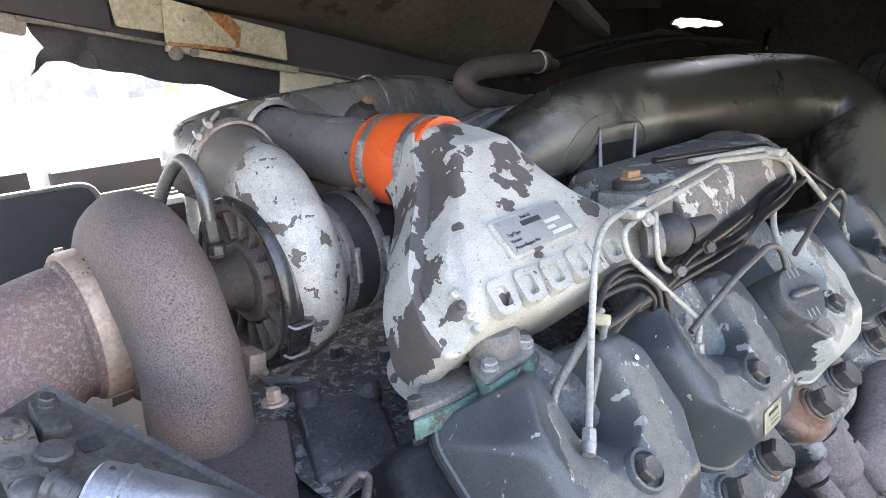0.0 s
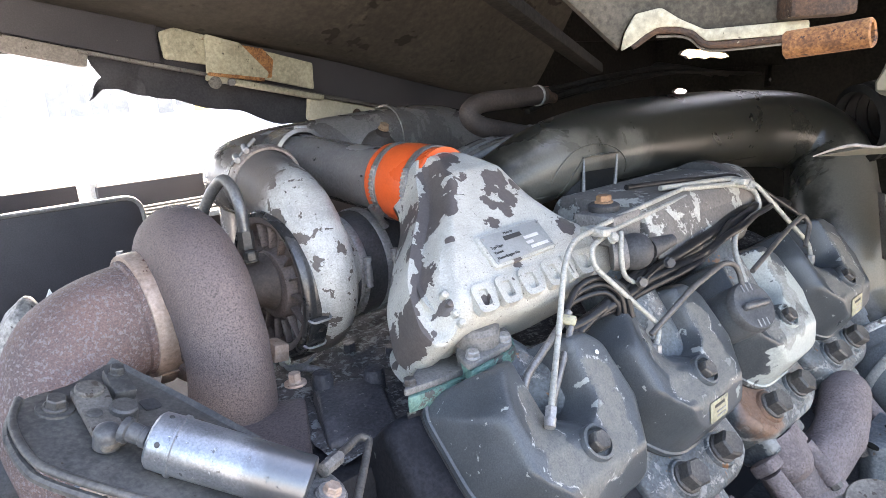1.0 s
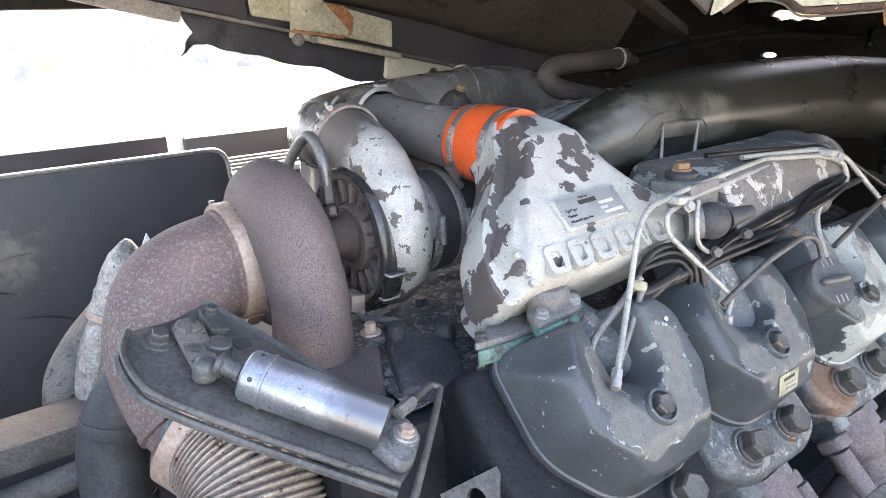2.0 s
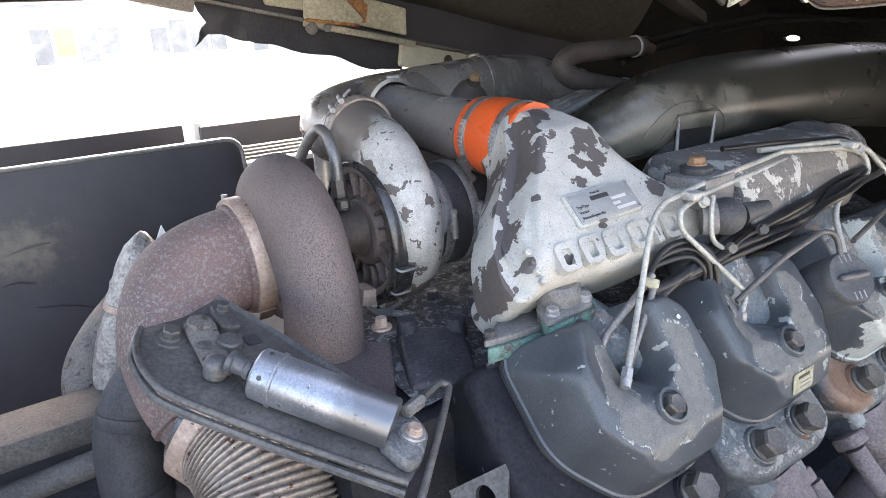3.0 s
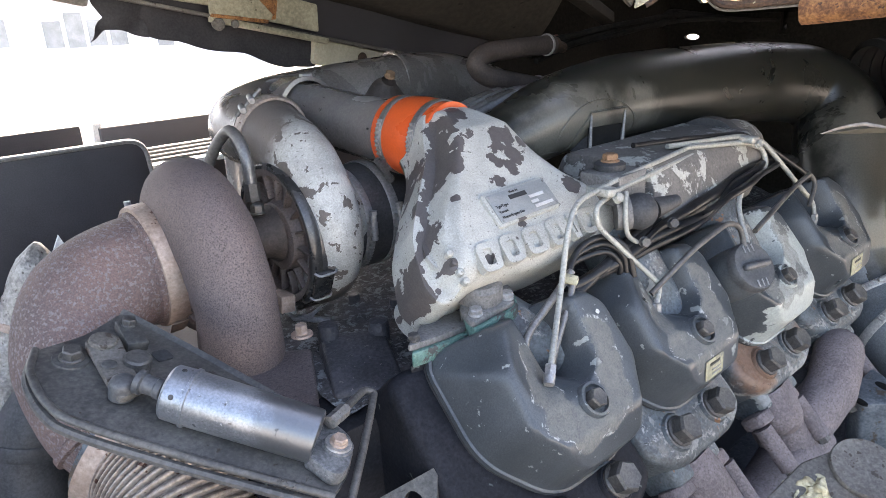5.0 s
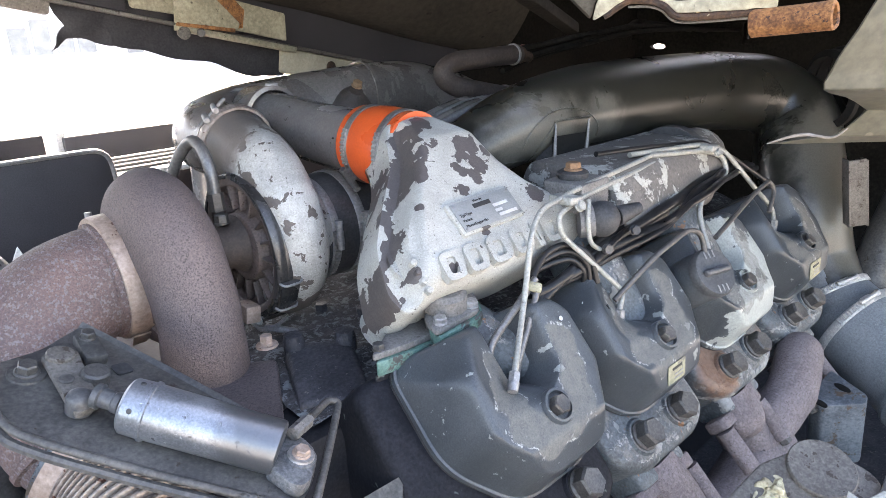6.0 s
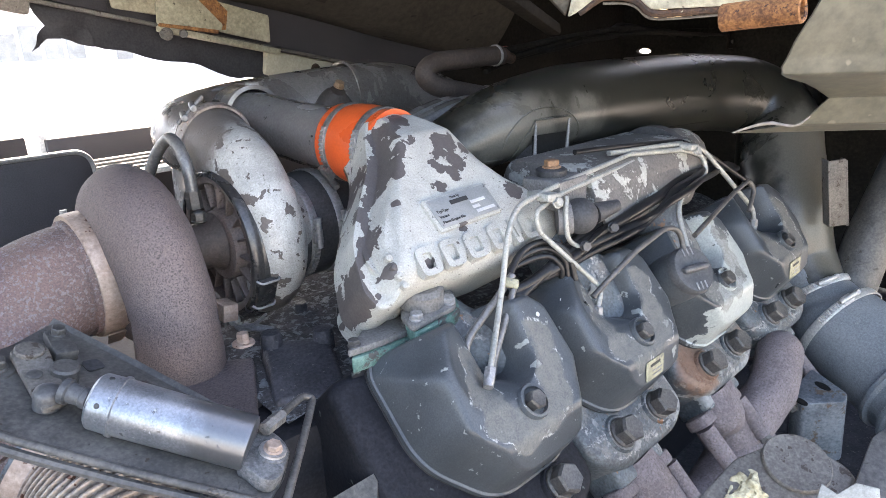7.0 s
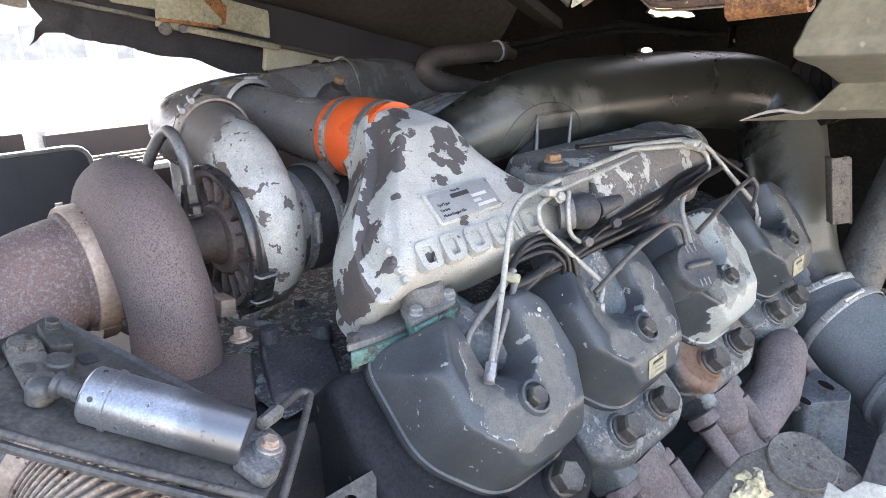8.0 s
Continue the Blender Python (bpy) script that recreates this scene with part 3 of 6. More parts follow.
M_CAP = surface("grey_black_cap_plastic", (0.05, 0.053, 0.057), (0.09, 0.092, 0.095), 0.42, 0, 30, 400, 0.08)
M_GREEN = surface("green_engine_paint", (0.06, 0.14, 0.12), (0.13, 0.24, 0.205), 0.6, 0, 45, 350, 0.2, 0.2, flake=((0.06, 0.06, 0.056), 0.6, 0, 70, 0.2, ()), soft=0.06)
M_BOLT = surface("dark_bolt_steel", (0.06, 0.058, 0.056), (0.115, 0.11, 0.105), 0.5, 0.3, 60, 500, 0.1)
M_BACKPLATE = surface("brown_scaled_back_plate", (0.1, 0.078, 0.072), (0.17, 0.135, 0.125), 0.62, 0.1, 30, 500, 0.15, speck=((0.05, 0.035, 0.03), 160, 0.1))
M_HUB = surface("sooty_brown_housing", (0.045, 0.036, 0.032), (0.085, 0.066, 0.058), 0.7, 0, 40, 400, 0.2, 0.2)
M_BAND = surface("blackened_band_steel", (0.045, 0.045, 0.047), (0.085, 0.083, 0.082), 0.28, 0.55, 30, 400, 0.05, speck=((0.2, 0.19, 0.18), 240, 0.07))
M_BOLT_RUST = surface("brown_bolt_rust", (0.2, 0.11, 0.06), (0.32, 0.2, 0.12), 0.7, 0.1, 60, 400, 0.2)
M_BRACKET = surface("grimy_bracket_steel", (0.052, 0.052, 0.052), (0.115, 0.111, 0.104), 0.5, 0.15, 26, 300, 0.15, flake=((0.12, 0.108, 0.096), 0.75, 0, 22, 0.08, ()), soft=0.14, speck=((0.04, 0.03, 0.025), 80, 0.08))
M_PANEL = surface("black_wing_plastic", (0.034, 0.033, 0.039), (0.058, 0.055, 0.062), 0.45, 0, 6, 500, 0.04, speck=((0.13, 0.12, 0.11), 90, 0.03), spec=0.4, micro=0.15, stain_or_sheen=((0.15, 0.135, 0.115), ((-0.385, 0.912, 1.385, 0.11, 0.3),)))
M_CEIL = surface("sooty_cab_floor", (0.033, 0.029, 0.025), (0.072, 0.063, 0.053), 0.75, 0, 4, 90, 0.5, speck=((0.02, 0.017, 0.014), 14, 0.13), spec=0.2, spread=0.22, micro=0.2, stain_or_sheen=((0.15, 0.13, 0.11), ((0.3, 0.62, 1.71, 0.2, 1), (0.0, 0.66, 1.71, 0.22, 1))))
# dirty brown taken down to near-black, with the bay's shade in the colour
M_UNDER = surface("dirty_shade_dark_underside", (0.01, 0.0092, 0.0084), (0.022, 0.02, 0.0175), 0.85, 0, 5, 120, 0.5, spec=0.08)
M_CREAM = surface("cream_chassis_paint", (0.25, 0.23, 0.165), (0.4, 0.37, 0.27), 0.6, 0, 14, 200, 0.1, flake=((0.16, 0.08, 0.036), 0.8, 0, 24, 0.1, ()), soft=0.06, speck=((0.1, 0.085, 0.06), 90, 0.06))
M_PALE = surface("pale_cream_paint", (0.4, 0.36, 0.27), (0.52, 0.48, 0.37), 0.6, 0, 18, 200, 0.1, speck=((0.22, 0.16, 0.1), 70, 0.08), micro=0.2)
M_RAG = surface("torn_black_liner", (0.03, 0.029, 0.034), (0.055, 0.053, 0.058), 0.6, 0, 14, 300, 0.06, spec=0.3, micro=0.1)
M_FLAP = surface("olive_grey_sheet", (0.055, 0.056, 0.042), (0.12, 0.112, 0.08), 0.55, 0, 22, 200, 0.1, speck=((0.16, 0.145, 0.11), 46, 0.1), spread=0.2, micro=0.15)
M_FOIL = surface("crinkled_foil_wrap", (0.19, 0.18, 0.168), (0.4, 0.38, 0.35), 0.45, 0.3, 60, 260, 0.8, 0.8, speck=((0.12, 0.1, 0.09), 150, 0.12))
M_DUST = surface("dusty_pale_frame_paint", (0.085, 0.076, 0.066), (0.175, 0.162, 0.145), 0.7, 0, 18, 400, 0.25, speck=((0.05, 0.038, 0.03), 100, 0.14))
M_BEIGE = surface("dusty_beige_strip", (0.2, 0.175, 0.155), (0.33, 0.295, 0.265), 0.8, 0, 14, 300, 0.2, speck=((0.1, 0.08, 0.066), 90, 0.1))
M_FLOORDIRT = surface("brown_cab_floor_dirt", (0.04, 0.036, 0.028), (0.095, 0.084, 0.066), 0.8, 0, 14, 250, 0.4, speck=((0.2, 0.19, 0.15), 50, 0.05), spec=0.2)
M_RAIL = surface("dusty_frame_rail", (0.06, 0.057, 0.055), (0.125, 0.119, 0.112), 0.75, 0, 16, 300, 0.3)
M_BLUEGREY = surface("blue_grey_box_paint", (0.075, 0.09, 0.105), (0.17, 0.19, 0.205), 0.45, 0.05, 22, 300, 0.1, flake=((0.1, 0.075, 0.055), 0.7, 0, 40, 0.15, ()), soft=0.06)
M_FOAM = surface("yellow_foam_stuffing", (0.36, 0.3, 0.18), (0.58, 0.52, 0.35), 0.95, 0, 70, 300, 2.0, 1.5)
M_WHITE = surface("white_painted_metal", (0.72, 0.72, 0.7), (0.8, 0.8, 0.78), 0.5, 0, 10, 300, 0.05)
M_LABEL = surface("yellowed_paper_label", (0.25, 0.236, 0.16), (0.36, 0.345, 0.24), 0.6, 0, 60, 400, 0.03, speck=((0.17, 0.165, 0.14), 220, 0.16))
M_INK = surface("black_ink", (0.02, 0.02, 0.02), (0.03, 0.03, 0.03), 0.6, micro=0)
M_GROUND = surface("pale_yard_concrete", (0.34, 0.33, 0.31), (0.42, 0.41, 0.39), 0.9, 0, 0.6, 12, 2.0)
M_FACADE = surface("white_office_facade", (0.74, 0.74, 0.73), (0.8, 0.8, 0.79), 0.7, 0, 0.5, 8, 1.0)
M_GLASS = surface("dim_window_glass", (0.19, 0.2, 0.2), (0.3, 0.31, 0.31), 0.2, 0, 0.4, 3, 0.1)
M_YELLOW = surface("yellow_machine_paint", (0.55, 0.42, 0.16), (0.62, 0.5, 0.22), 0.5, 0, 1, 20, 0.1)

# ---- the setting ----
def structure(name, bm, mat, label, category, sharp=38):
    return tagged(part(name, bm, mat, sharp=sharp), label, category, kind="structure")


structure("ground", box(pose(0, 0, -0.1), (400, 400, 0.2)), M_GROUND, "pale sunlit concrete yard under the truck", "ground")

# cab floor above the engine: the cab stands tipped, so it rises to the rear; a tunnel runs over the engine
def cab_sheet():
    bm = bmesh.new()
    nx, ny = 90, 60
    grid = []
    for i in range(nx + 1):
        row = []
        for j in range(ny + 1):
            x, y = -0.8 + 2.6 * i / nx, -0.3 + 1.2 * j / ny
            rise = min(1.0, max(0.0, (0.83 - y) / 0.27))
            rise = rise * rise * (3 - 2 * rise)
            z = 1.768 - 0.21 * (x - 0.1) + rise * (0.067 + 0.25 * max(0.0, x)) + 0.01 * noise.noise(Vector((x * 3, y * 3, 2.0)))
            side = (x - 0.1) * 0.344 - (y - 0.181) * 0.939
            lift = min(1.0, max(0.0, (side + 0.07) / 0.06, (x - 0.85) / 0.1)) * min(1.0, max(0.0, (y - 0.14) / 0.2))
            row.append(bm.verts.new((x, y, z + 0.35 * lift * lift * (3 - 2 * lift))))
        grid.append(row)
    for i in range(nx):
        for j in range(ny):
            # the near rear corner of the cab is tipped clear of the engine and open to the sky
            if -0.3 + 1.2 * j / ny > 0.12 or -0.8 + 2.6 * i / nx > 0.34:
                bm.faces.new((grid[i][j], grid[i + 1][j], grid[i + 1][j + 1], grid[i][j + 1]))
    bmesh.ops.delete(bm, geom=[v for v in bm.verts if not v.link_faces], context="VERTS")
    got = bmesh.ops.extrude_face_region(bm, geom=bm.faces[:])
    bmesh.ops.translate(bm, verts=[v for v in got["geom"] if isinstance(v, bmesh.types.BMVert)], vec=(0, 0, 0.05))
    return bm


structure("ceiling", cab_sheet(), M_CEIL, "dirty dark underside of the tipped cab floor", "cab floor")
structure("floor_undertray", box(pose(0.1, 0.5, 0.93), (3.4, 1.5, 0.03)), M_OIL, "dark tray and shadowed chassis below the engine", "undertray")
# the walls' near-black colour includes the shade of the closed bay
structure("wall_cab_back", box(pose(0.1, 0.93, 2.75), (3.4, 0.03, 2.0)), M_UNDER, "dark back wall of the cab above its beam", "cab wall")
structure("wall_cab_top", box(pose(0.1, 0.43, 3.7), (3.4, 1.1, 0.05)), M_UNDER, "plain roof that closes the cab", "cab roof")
def front_wall():
    """The bulkhead, with a torn gap, an oval and a drilled hole through which the daylight shows."""
    bm = bmesh.new()
    for y0, y1, z0, z1 in ((-0.6, 0.55, 0.95, 1.59), (-0.6, 0.55, 1.63, 2.1), (-0.6, 0.588, 1.59, 1.63), (0.608, 1.0, 1.605, 1.65), (0.55, 1.0, 0.95, 1.55), (0.55, 1.0, 1.75, 2.1), (1.0, 1.3, 0.95, 2.1), (0.55, 0.588, 1.63, 1.65), (0.608, 0.7, 1.55, 1.605), (0.55, 0.608, 1.55, 1.59)):
        box(pose(1.7, (y0 + y1) / 2, (z0 + z1) / 2), (0.02, y1 - y0, z1 - z0), 0, bm)
    plane = Matrix(((0, 0, 1, 1.731), (1, 0, 0, 0), (0, 1, 0, 0), (0, 0, 0, 1)))
    def pierced(rect, hole):
        y0, y1, z0, z1 = rect
        c = Vector((sum(p[0] for p in hole) / len(hole), sum(p[1] for p in hole) / len(hole)))
        outer = []
        for p in hole:
            d = Vector(p) - c
            k = min((y1 - c.x) / d.x if d.x > 0 else (y0 - c.x) / d.x if d.x < 0 else 99, (z1 - c.y) / d.y if d.y > 0 else (z0 - c.y) / d.y if d.y < 0 else 99)
            outer.append(tuple(c + d * k * 1.42))
        return ring_plate(outer, hole, plane, 0.02)
    torn = [(0.728, 1.684), (0.755, 1.679), (0.79, 1.686), (0.81, 1.68), (0.835, 1.688), (0.87, 1.684), (0.88, 1.694), (0.9, 1.7), (0.893, 1.71), (0.87, 1.717), (0.84, 1.712), (0.81, 1.71), (0.77, 1.7), (0.74, 1.695)]
    oval = [(0.892 + 0.027 * math.cos(a), 1.583 + 0.009 * math.sin(a)) for a in (2 * math.pi * k / 20 for k in range(20))]
    spot = [(0.598 + 0.006 * math.cos(a), 1.61 + 0.006 * math.sin(a)) for a in (2 * math.pi * k / 12 for k in range(12))]
    merge(bm, pierced((0.55, 1.0, 1.65, 1.75), torn))
    merge(bm, pierced((0.7, 1.0, 1.55, 1.605), oval))
    merge(bm, pierced((0.588, 0.608, 1.59, 1.65), spot))
    return bm


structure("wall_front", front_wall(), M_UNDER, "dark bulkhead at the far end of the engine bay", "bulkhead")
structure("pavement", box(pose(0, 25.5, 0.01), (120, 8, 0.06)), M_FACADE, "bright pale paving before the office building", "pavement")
# out-of-view panel added to keep sky light off the duct's right end
structure("sky_blocker_near", box(pose(1.12, -0.34, 1.88), (1.26, 0.03, 0.8)), M_UNDER, "unseen dark panel added at the cab side to block sky light", "cab side")
# invented panel, never in view, that stops light bounced off the yard
structure("ground_light_blocker", box(pose(0.3, -0.45, 0.75), (2.8, 0.03, 0.8)), M_UNDER, "unseen dark panel added beside the bay to block ground light", "truck flank")
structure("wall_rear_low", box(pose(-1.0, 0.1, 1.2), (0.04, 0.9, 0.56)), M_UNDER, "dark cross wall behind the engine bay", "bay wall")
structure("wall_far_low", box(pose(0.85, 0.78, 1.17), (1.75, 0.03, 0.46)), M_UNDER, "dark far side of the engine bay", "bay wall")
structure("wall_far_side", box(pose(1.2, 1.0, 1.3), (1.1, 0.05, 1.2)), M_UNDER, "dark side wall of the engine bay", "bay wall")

# far side of the bay: black wing panels
wing = thing("wing_panel", (-0.4, 0.92, 0.7), "black plastic wing panel with a rounded top corner", "wing panel")
poly = round_poly([(-1.6, -0.8), (0.02, -0.8), (-0.022, 0.0), (-1.6, 0.0)], 0.03)
bm = prism(poly, Matrix(((1, 0, 0, 0), (0, 0, -1, 0.92), (0, 1, 0, 1.515), (0, 0, 0, 1))), 0.012, 0.003)
part("panel", bm, M_PANEL, wing)
part("edge_lip", sweep(rounded([(-1.6, 0.915, 1.515), (-0.024, 0.915, 1.513), (-0.018, 0.915, 1.42)], 0.03), 0.004, 8), M_STEEL, wing, "scuffed pale edge")
for a, b in (((-0.416, 0.912, 1.381), (-0.345, 0.912, 1.39)), ((-0.427, 0.912, 1.335), (-0.382, 0.912, 1.329)), ((-0.391, 0.912, 1.29), (-0.297, 0.912, 1.262))):
    mid = (Vector(a) + Vector(b)) / 2 + Vector((0, 0, 0.004))
    part("crease", sweep(spline([a, tuple(mid), b], 8), [0.0006, 0.003, 0.0006], 8, flat=0.6), M_PANEL, wing)
outer = thing("outer_wing", (-0.2, 1.24, 0.7), "dull black outer wing panel split by a white post", "wing panel")
part("panel", box(pose(-0.835, 1.24, 1.2), (1.58, 0.02, 0.62), 0.004), M_PANEL, outer)
part("panel", box(pose(0.39, 1.24, 1.19), (0.8, 0.02, 0.62), 0.004), M_PANEL, outer)
post = tagged(part("white_post", box(pose(-0.027, 1.25, 1.19, 0, 3, 0), (0.018, 0.014, 0.64), 0.003), M_WHITE), "narrow white post between two black panels", "post")
grille = thing("step_grille", (0.1, 1.05, 1.3), "white painted step with dark slots", "step")
part("plate", box(pose(0.12, 1.06, 1.452, 0, 0, 0), (0.34, 0.2, 0.012), 0.004), M_WHITE, grille)
for k in range(4):
    part("slot", box(pose(0.1, 0.99 + 0.042 * k, 1.461), (0.24, 0.012, 0.004), 0.001), M_RUBBER, grille)

# ---- engine block and heads ----
block = thing("engine_block", (0.25, 0.3, 1.0), "greasy iron engine block with flaking paint in its valley", "engine block")
bm = box(pose(0.27, 0.3, 1.18), (0.98, 0.34, 0.4), 0.015)
wobble(bm, 0.002, 20)
# near-black iron stands in for the shade deep beside the engine
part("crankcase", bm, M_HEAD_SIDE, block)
bm = bmesh.new()
n = 44
grid = [[bm.verts.new((-0.14 + 0.89 * i / n, 0.14 + 0.38 * j / n, 1.385 + 0.006 * noise.noise(Vector((i * 0.25, j * 0.25, 0))) + 0.004 * noise.noise(Vector((i * 0.9, j * 0.9, 5))))) for j in range(n + 1)] for i in range(n + 1)]
for i in range(n):
    for j in range(n):
        bm.faces.new((grid[i][j], grid[i + 1][j], grid[i + 1][j + 1], grid[i][j + 1]))
part("valley_cover", bm, M_BLOCK, block, "flaking grease-caked valley cover")
for p in ((0.02, 0.285), (-0.005, 0.33), (0.05, 0.24), (0.0, 0.215)):
    hex_bolt(pose(p[0], p[1], 1.385), 0.013, M_OIL, block, 0.01)

COVERS = (0.0, 0.168, 0.352, 0.535)


def cylinder_head(u0, left, first):
    # the first head gets the copy of the iron with shade painted in
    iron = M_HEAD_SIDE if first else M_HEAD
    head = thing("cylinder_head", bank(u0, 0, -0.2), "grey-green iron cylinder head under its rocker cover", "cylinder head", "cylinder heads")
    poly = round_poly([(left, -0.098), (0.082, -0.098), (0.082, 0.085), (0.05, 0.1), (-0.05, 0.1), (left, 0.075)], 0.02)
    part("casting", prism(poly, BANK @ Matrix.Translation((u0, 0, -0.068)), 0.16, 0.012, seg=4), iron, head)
    for du in (-0.034, 0.033):
        spot = BANK @ Matrix.Translation((u0 + du, 0.069, -0.068))
        part("bolt_boss", revolve([(-0.03, 0.021), (0.0, 0.019), (0.003, 0.017)], spot.translation, (0, -R2, R2), 24), iron, head)
        hex_bolt(spot @ pose(0, 0, 0.003, 0, 0, 20 + 300 * du), 0.024, M_BOLT, head, 0.018)
    part("port_pad", prism(round_poly([(-0.045, -0.03), (0.035, -0.03), (0.035, 0.02), (-0.045, 0.02)], 0.01), facing(bank(u0 - 0.012, 0.112, -0.1), (0, -R2, -R2), (1, 0, 0)), 0.03, 0.004), M_HEAD, head, "pale exhaust port pad")
    return head


for i, u0 in enumerate(COVERS):
    cylinder_head(u0, -0.118 if i == 0 else -0.083, i == 0)


# ---- rocker covers ----
def cover_height(u, v, edge):
    top = -0.002 + max(0.0, -v) * 0.1
    dip = 0.5 * max(0.0, u + 0.056) * ease((-v - 0.006) / 0.034) * ease((0.016 - u) / 0.016)
    left = (u + 0.0865) * 3.0 - 0.06
    right = (0.09 - u) * 3.0 - 0.058
    rim = edge * 5.5 - 0.06
    slope = -0.001 + (0.020 - v) * 0.9
    outer = (0.056 - v) * 3.6 - 0.058
    corner = -(-0.80 * (u + 0.066) + 0.60 * (v - 0.006)) * 2.2
    crown = (0.75 * (u + 0.052) + 0.66 * (v + 0.066)) * 1.7
    crown2 = (-0.75 * (u - 0.064) + 0.66 * (v + 0.076)) * 1.7
    corner2 = -(0.85 * (u - 0.048) + 0.52 * (v - 0.02)) * 2.0
    inner = (v + 0.104) * 2.4 - 0.05
    d = math.hypot(u - 0.005, max(0.0, v + 0.043)) - 0.027
    slot = max(-0.05, d * (2.0 if u < 0.005 else 3.4))
    h = smin(0.011, top - dip, left, right, outer, corner, rim, crown, crown2, inner)
    h = smin(0.004, h, slope, corner2)
    h = smin(0.008, h, slot)
    return max(h, -0.061)


def rocker_cover(u0, mat, label):
    cover = thing("rocker_cover", bank(u0, 0, -0.066), label, "rocker cover", "rocker covers")
    at = BANK @ Matrix.Translation((u0, 0, 0))
    outline = round_poly([(-0.083, -0.098), (0.083, -0.1), (0.082, 0.016), (0.052, 0.05), (-0.036, 0.05), (-0.083, -0.004)], 0.024, 6)
    body = dome(outline, (0.0, -0.005), cover_height, at, 44, 170, 0.004, 0.0022, base=-0.0645)
    part("body", body, mat, cover)
    part("bolt_seat", revolve([(-0.03, 0.0155), (0.0005, 0.0150), (0.0025, 0.0140), (0.0025, 0.0118), (-0.005, 0.0112)], at.translation, (0, -R2, R2), 30), mat, cover)
    hex_bolt(at @ pose(0, 0, -0.005, 0, 0, 10), 0.0145, M_BOLT, cover, 0.0125, 0.95)
    part("gasket", prism([(x * 1.02, y * 1.02) for x, y in outline], BANK @ Matrix.Translation((u0, 0, -0.0655)), 0.003), M_RUBBER, cover)
    return cover


c1 = rocker_cover(COVERS[0], M_COVER, "grey painted rocker cover with a worn dusty saddle")
c2 = rocker_cover(COVERS[1], M_COVER, "grey rocker cover with chipped ridge and small label")
c3 = rocker_cover(COVERS[2], M_COVER_BARE, "rocker cover with oil filler cap and stripped paint")
c4 = rocker_cover(COVERS[3], M_COVER, "grey rocker cover with yellowed label")

for k, q in enumerate([(0.107, 0.053, 1.438), (0.1, 0.053, 1.43), (0.1, 0.036, 1.42), (0.099, 0.029, 1.407), (0.053, 0.038, 1.446)]):
    bm = bmesh.new()
    bmesh.ops.create_icosphere(bm, subdivisions=3, radius=0.0014 + 0.0006 * (k % 3), matrix=facing(q, (-0.3, -0.6, 0.7)) @ Matrix.Diagonal((1.2, 0.8, 0.35, 1)))
    part("paint_drip", wobble(bm, 0.0008, 300, k), M_BRIGHT, c2 if q[0] > 0.075 else c1, "small white paint drip")
# oil filler cap on the third cover
n_up = Vector((0, -R2, R2))
cap_at = bank(0.283, -0.028, 0.004)
cap_ax = (BANK.to_3x3() @ Vector((-0.22, 0.12, 1))).normalized()
neck = part("filler_neck", revolve([(-0.05, 0.029), (-0.004, 0.027), (0.0, 0.025), (0.004, 0.025)], cap_at, cap_ax, 36), M_COVER_BARE, c3)
ribbed = [(0.003, 0.023), (0.004, 0.027), (0.011, 0.027), (0.014, 0.025), (0.0145, 0.018), (0.0135, 0.01)]
cap = part("filler_cap", revolve(ribbed, cap_at, cap_ax, 44), M_CAP, c3, "black plastic oil filler cap")
grip_dir = Vector((0.95, -0.27, 0.0))
grip = box(facing(cap_at + cap_ax * 0.016, cap_ax, grip_dir), (0.036, 0.0075, 0.009), 0.0035, seg=3)
part("grip", grip, M_CAP, cap)
for k in (-1, 1):
    for j in range(3):
        part("mark", box(facing(cap_at + cap_ax * 0.0148, cap_ax, grip_dir) @ Matrix.Translation((-0.006 + 0.006 * j, 0.019 * k, 0)), (0.0016, 0.008, 0.0008)), M_STEEL, cap)


def sticker(cover, u, v, w, wide, high, tilt, spin):
    m = BANK @ Matrix.Translation((u, v, w)) @ pose(0, 0, 0, *tilt) @ pose(0, 0, 0, 0, 0, spin)
    s = part("label_sticker", prism(round_poly([(-wide / 2, -high / 2), (wide / 2, -high / 2), (wide / 2, high / 2), (-wide / 2, high / 2)], 0.002), m, 0.0006), M_LABEL, cover, "yellowed paper label")
    part("brand_bar", box(m @ Matrix.Translation((0, high * 0.24, 0.0003)), (wide * 0.55, high * 0.13, 0.0004)), M_INK, s)
    for k in range(2):
        part("text_bar", box(m @ Matrix.Translation((-wide * 0.1, -high * (0.08 + 0.2 * k), 0.0004)), (wide * 0.5, high * 0.06, 0.0005)), M_STEEL, s)


sticker(c2, 0.166, 0.034, -0.0118, 0.032, 0.02, (-42, 0, 0), 180)
sticker(c4, 0.531, 0.035, -0.0126, 0.036, 0.022, (-42, 0, 0), 180)

# ---- exhaust manifold ----
mani = thing("exhaust_manifold", (0.3, -0.05, 1.13), "rust-brown cast exhaust manifold below the rocker covers", "exhaust manifold")
log_at = [(0.02, -0.055, 1.12), (0.3, -0.035, 1.155), (0.4, -0.028, 1.182)]
part("log_pipe", sweep(spline(log_at, 10), 0.036, 22), M_RUST_MANIFOLD, mani)
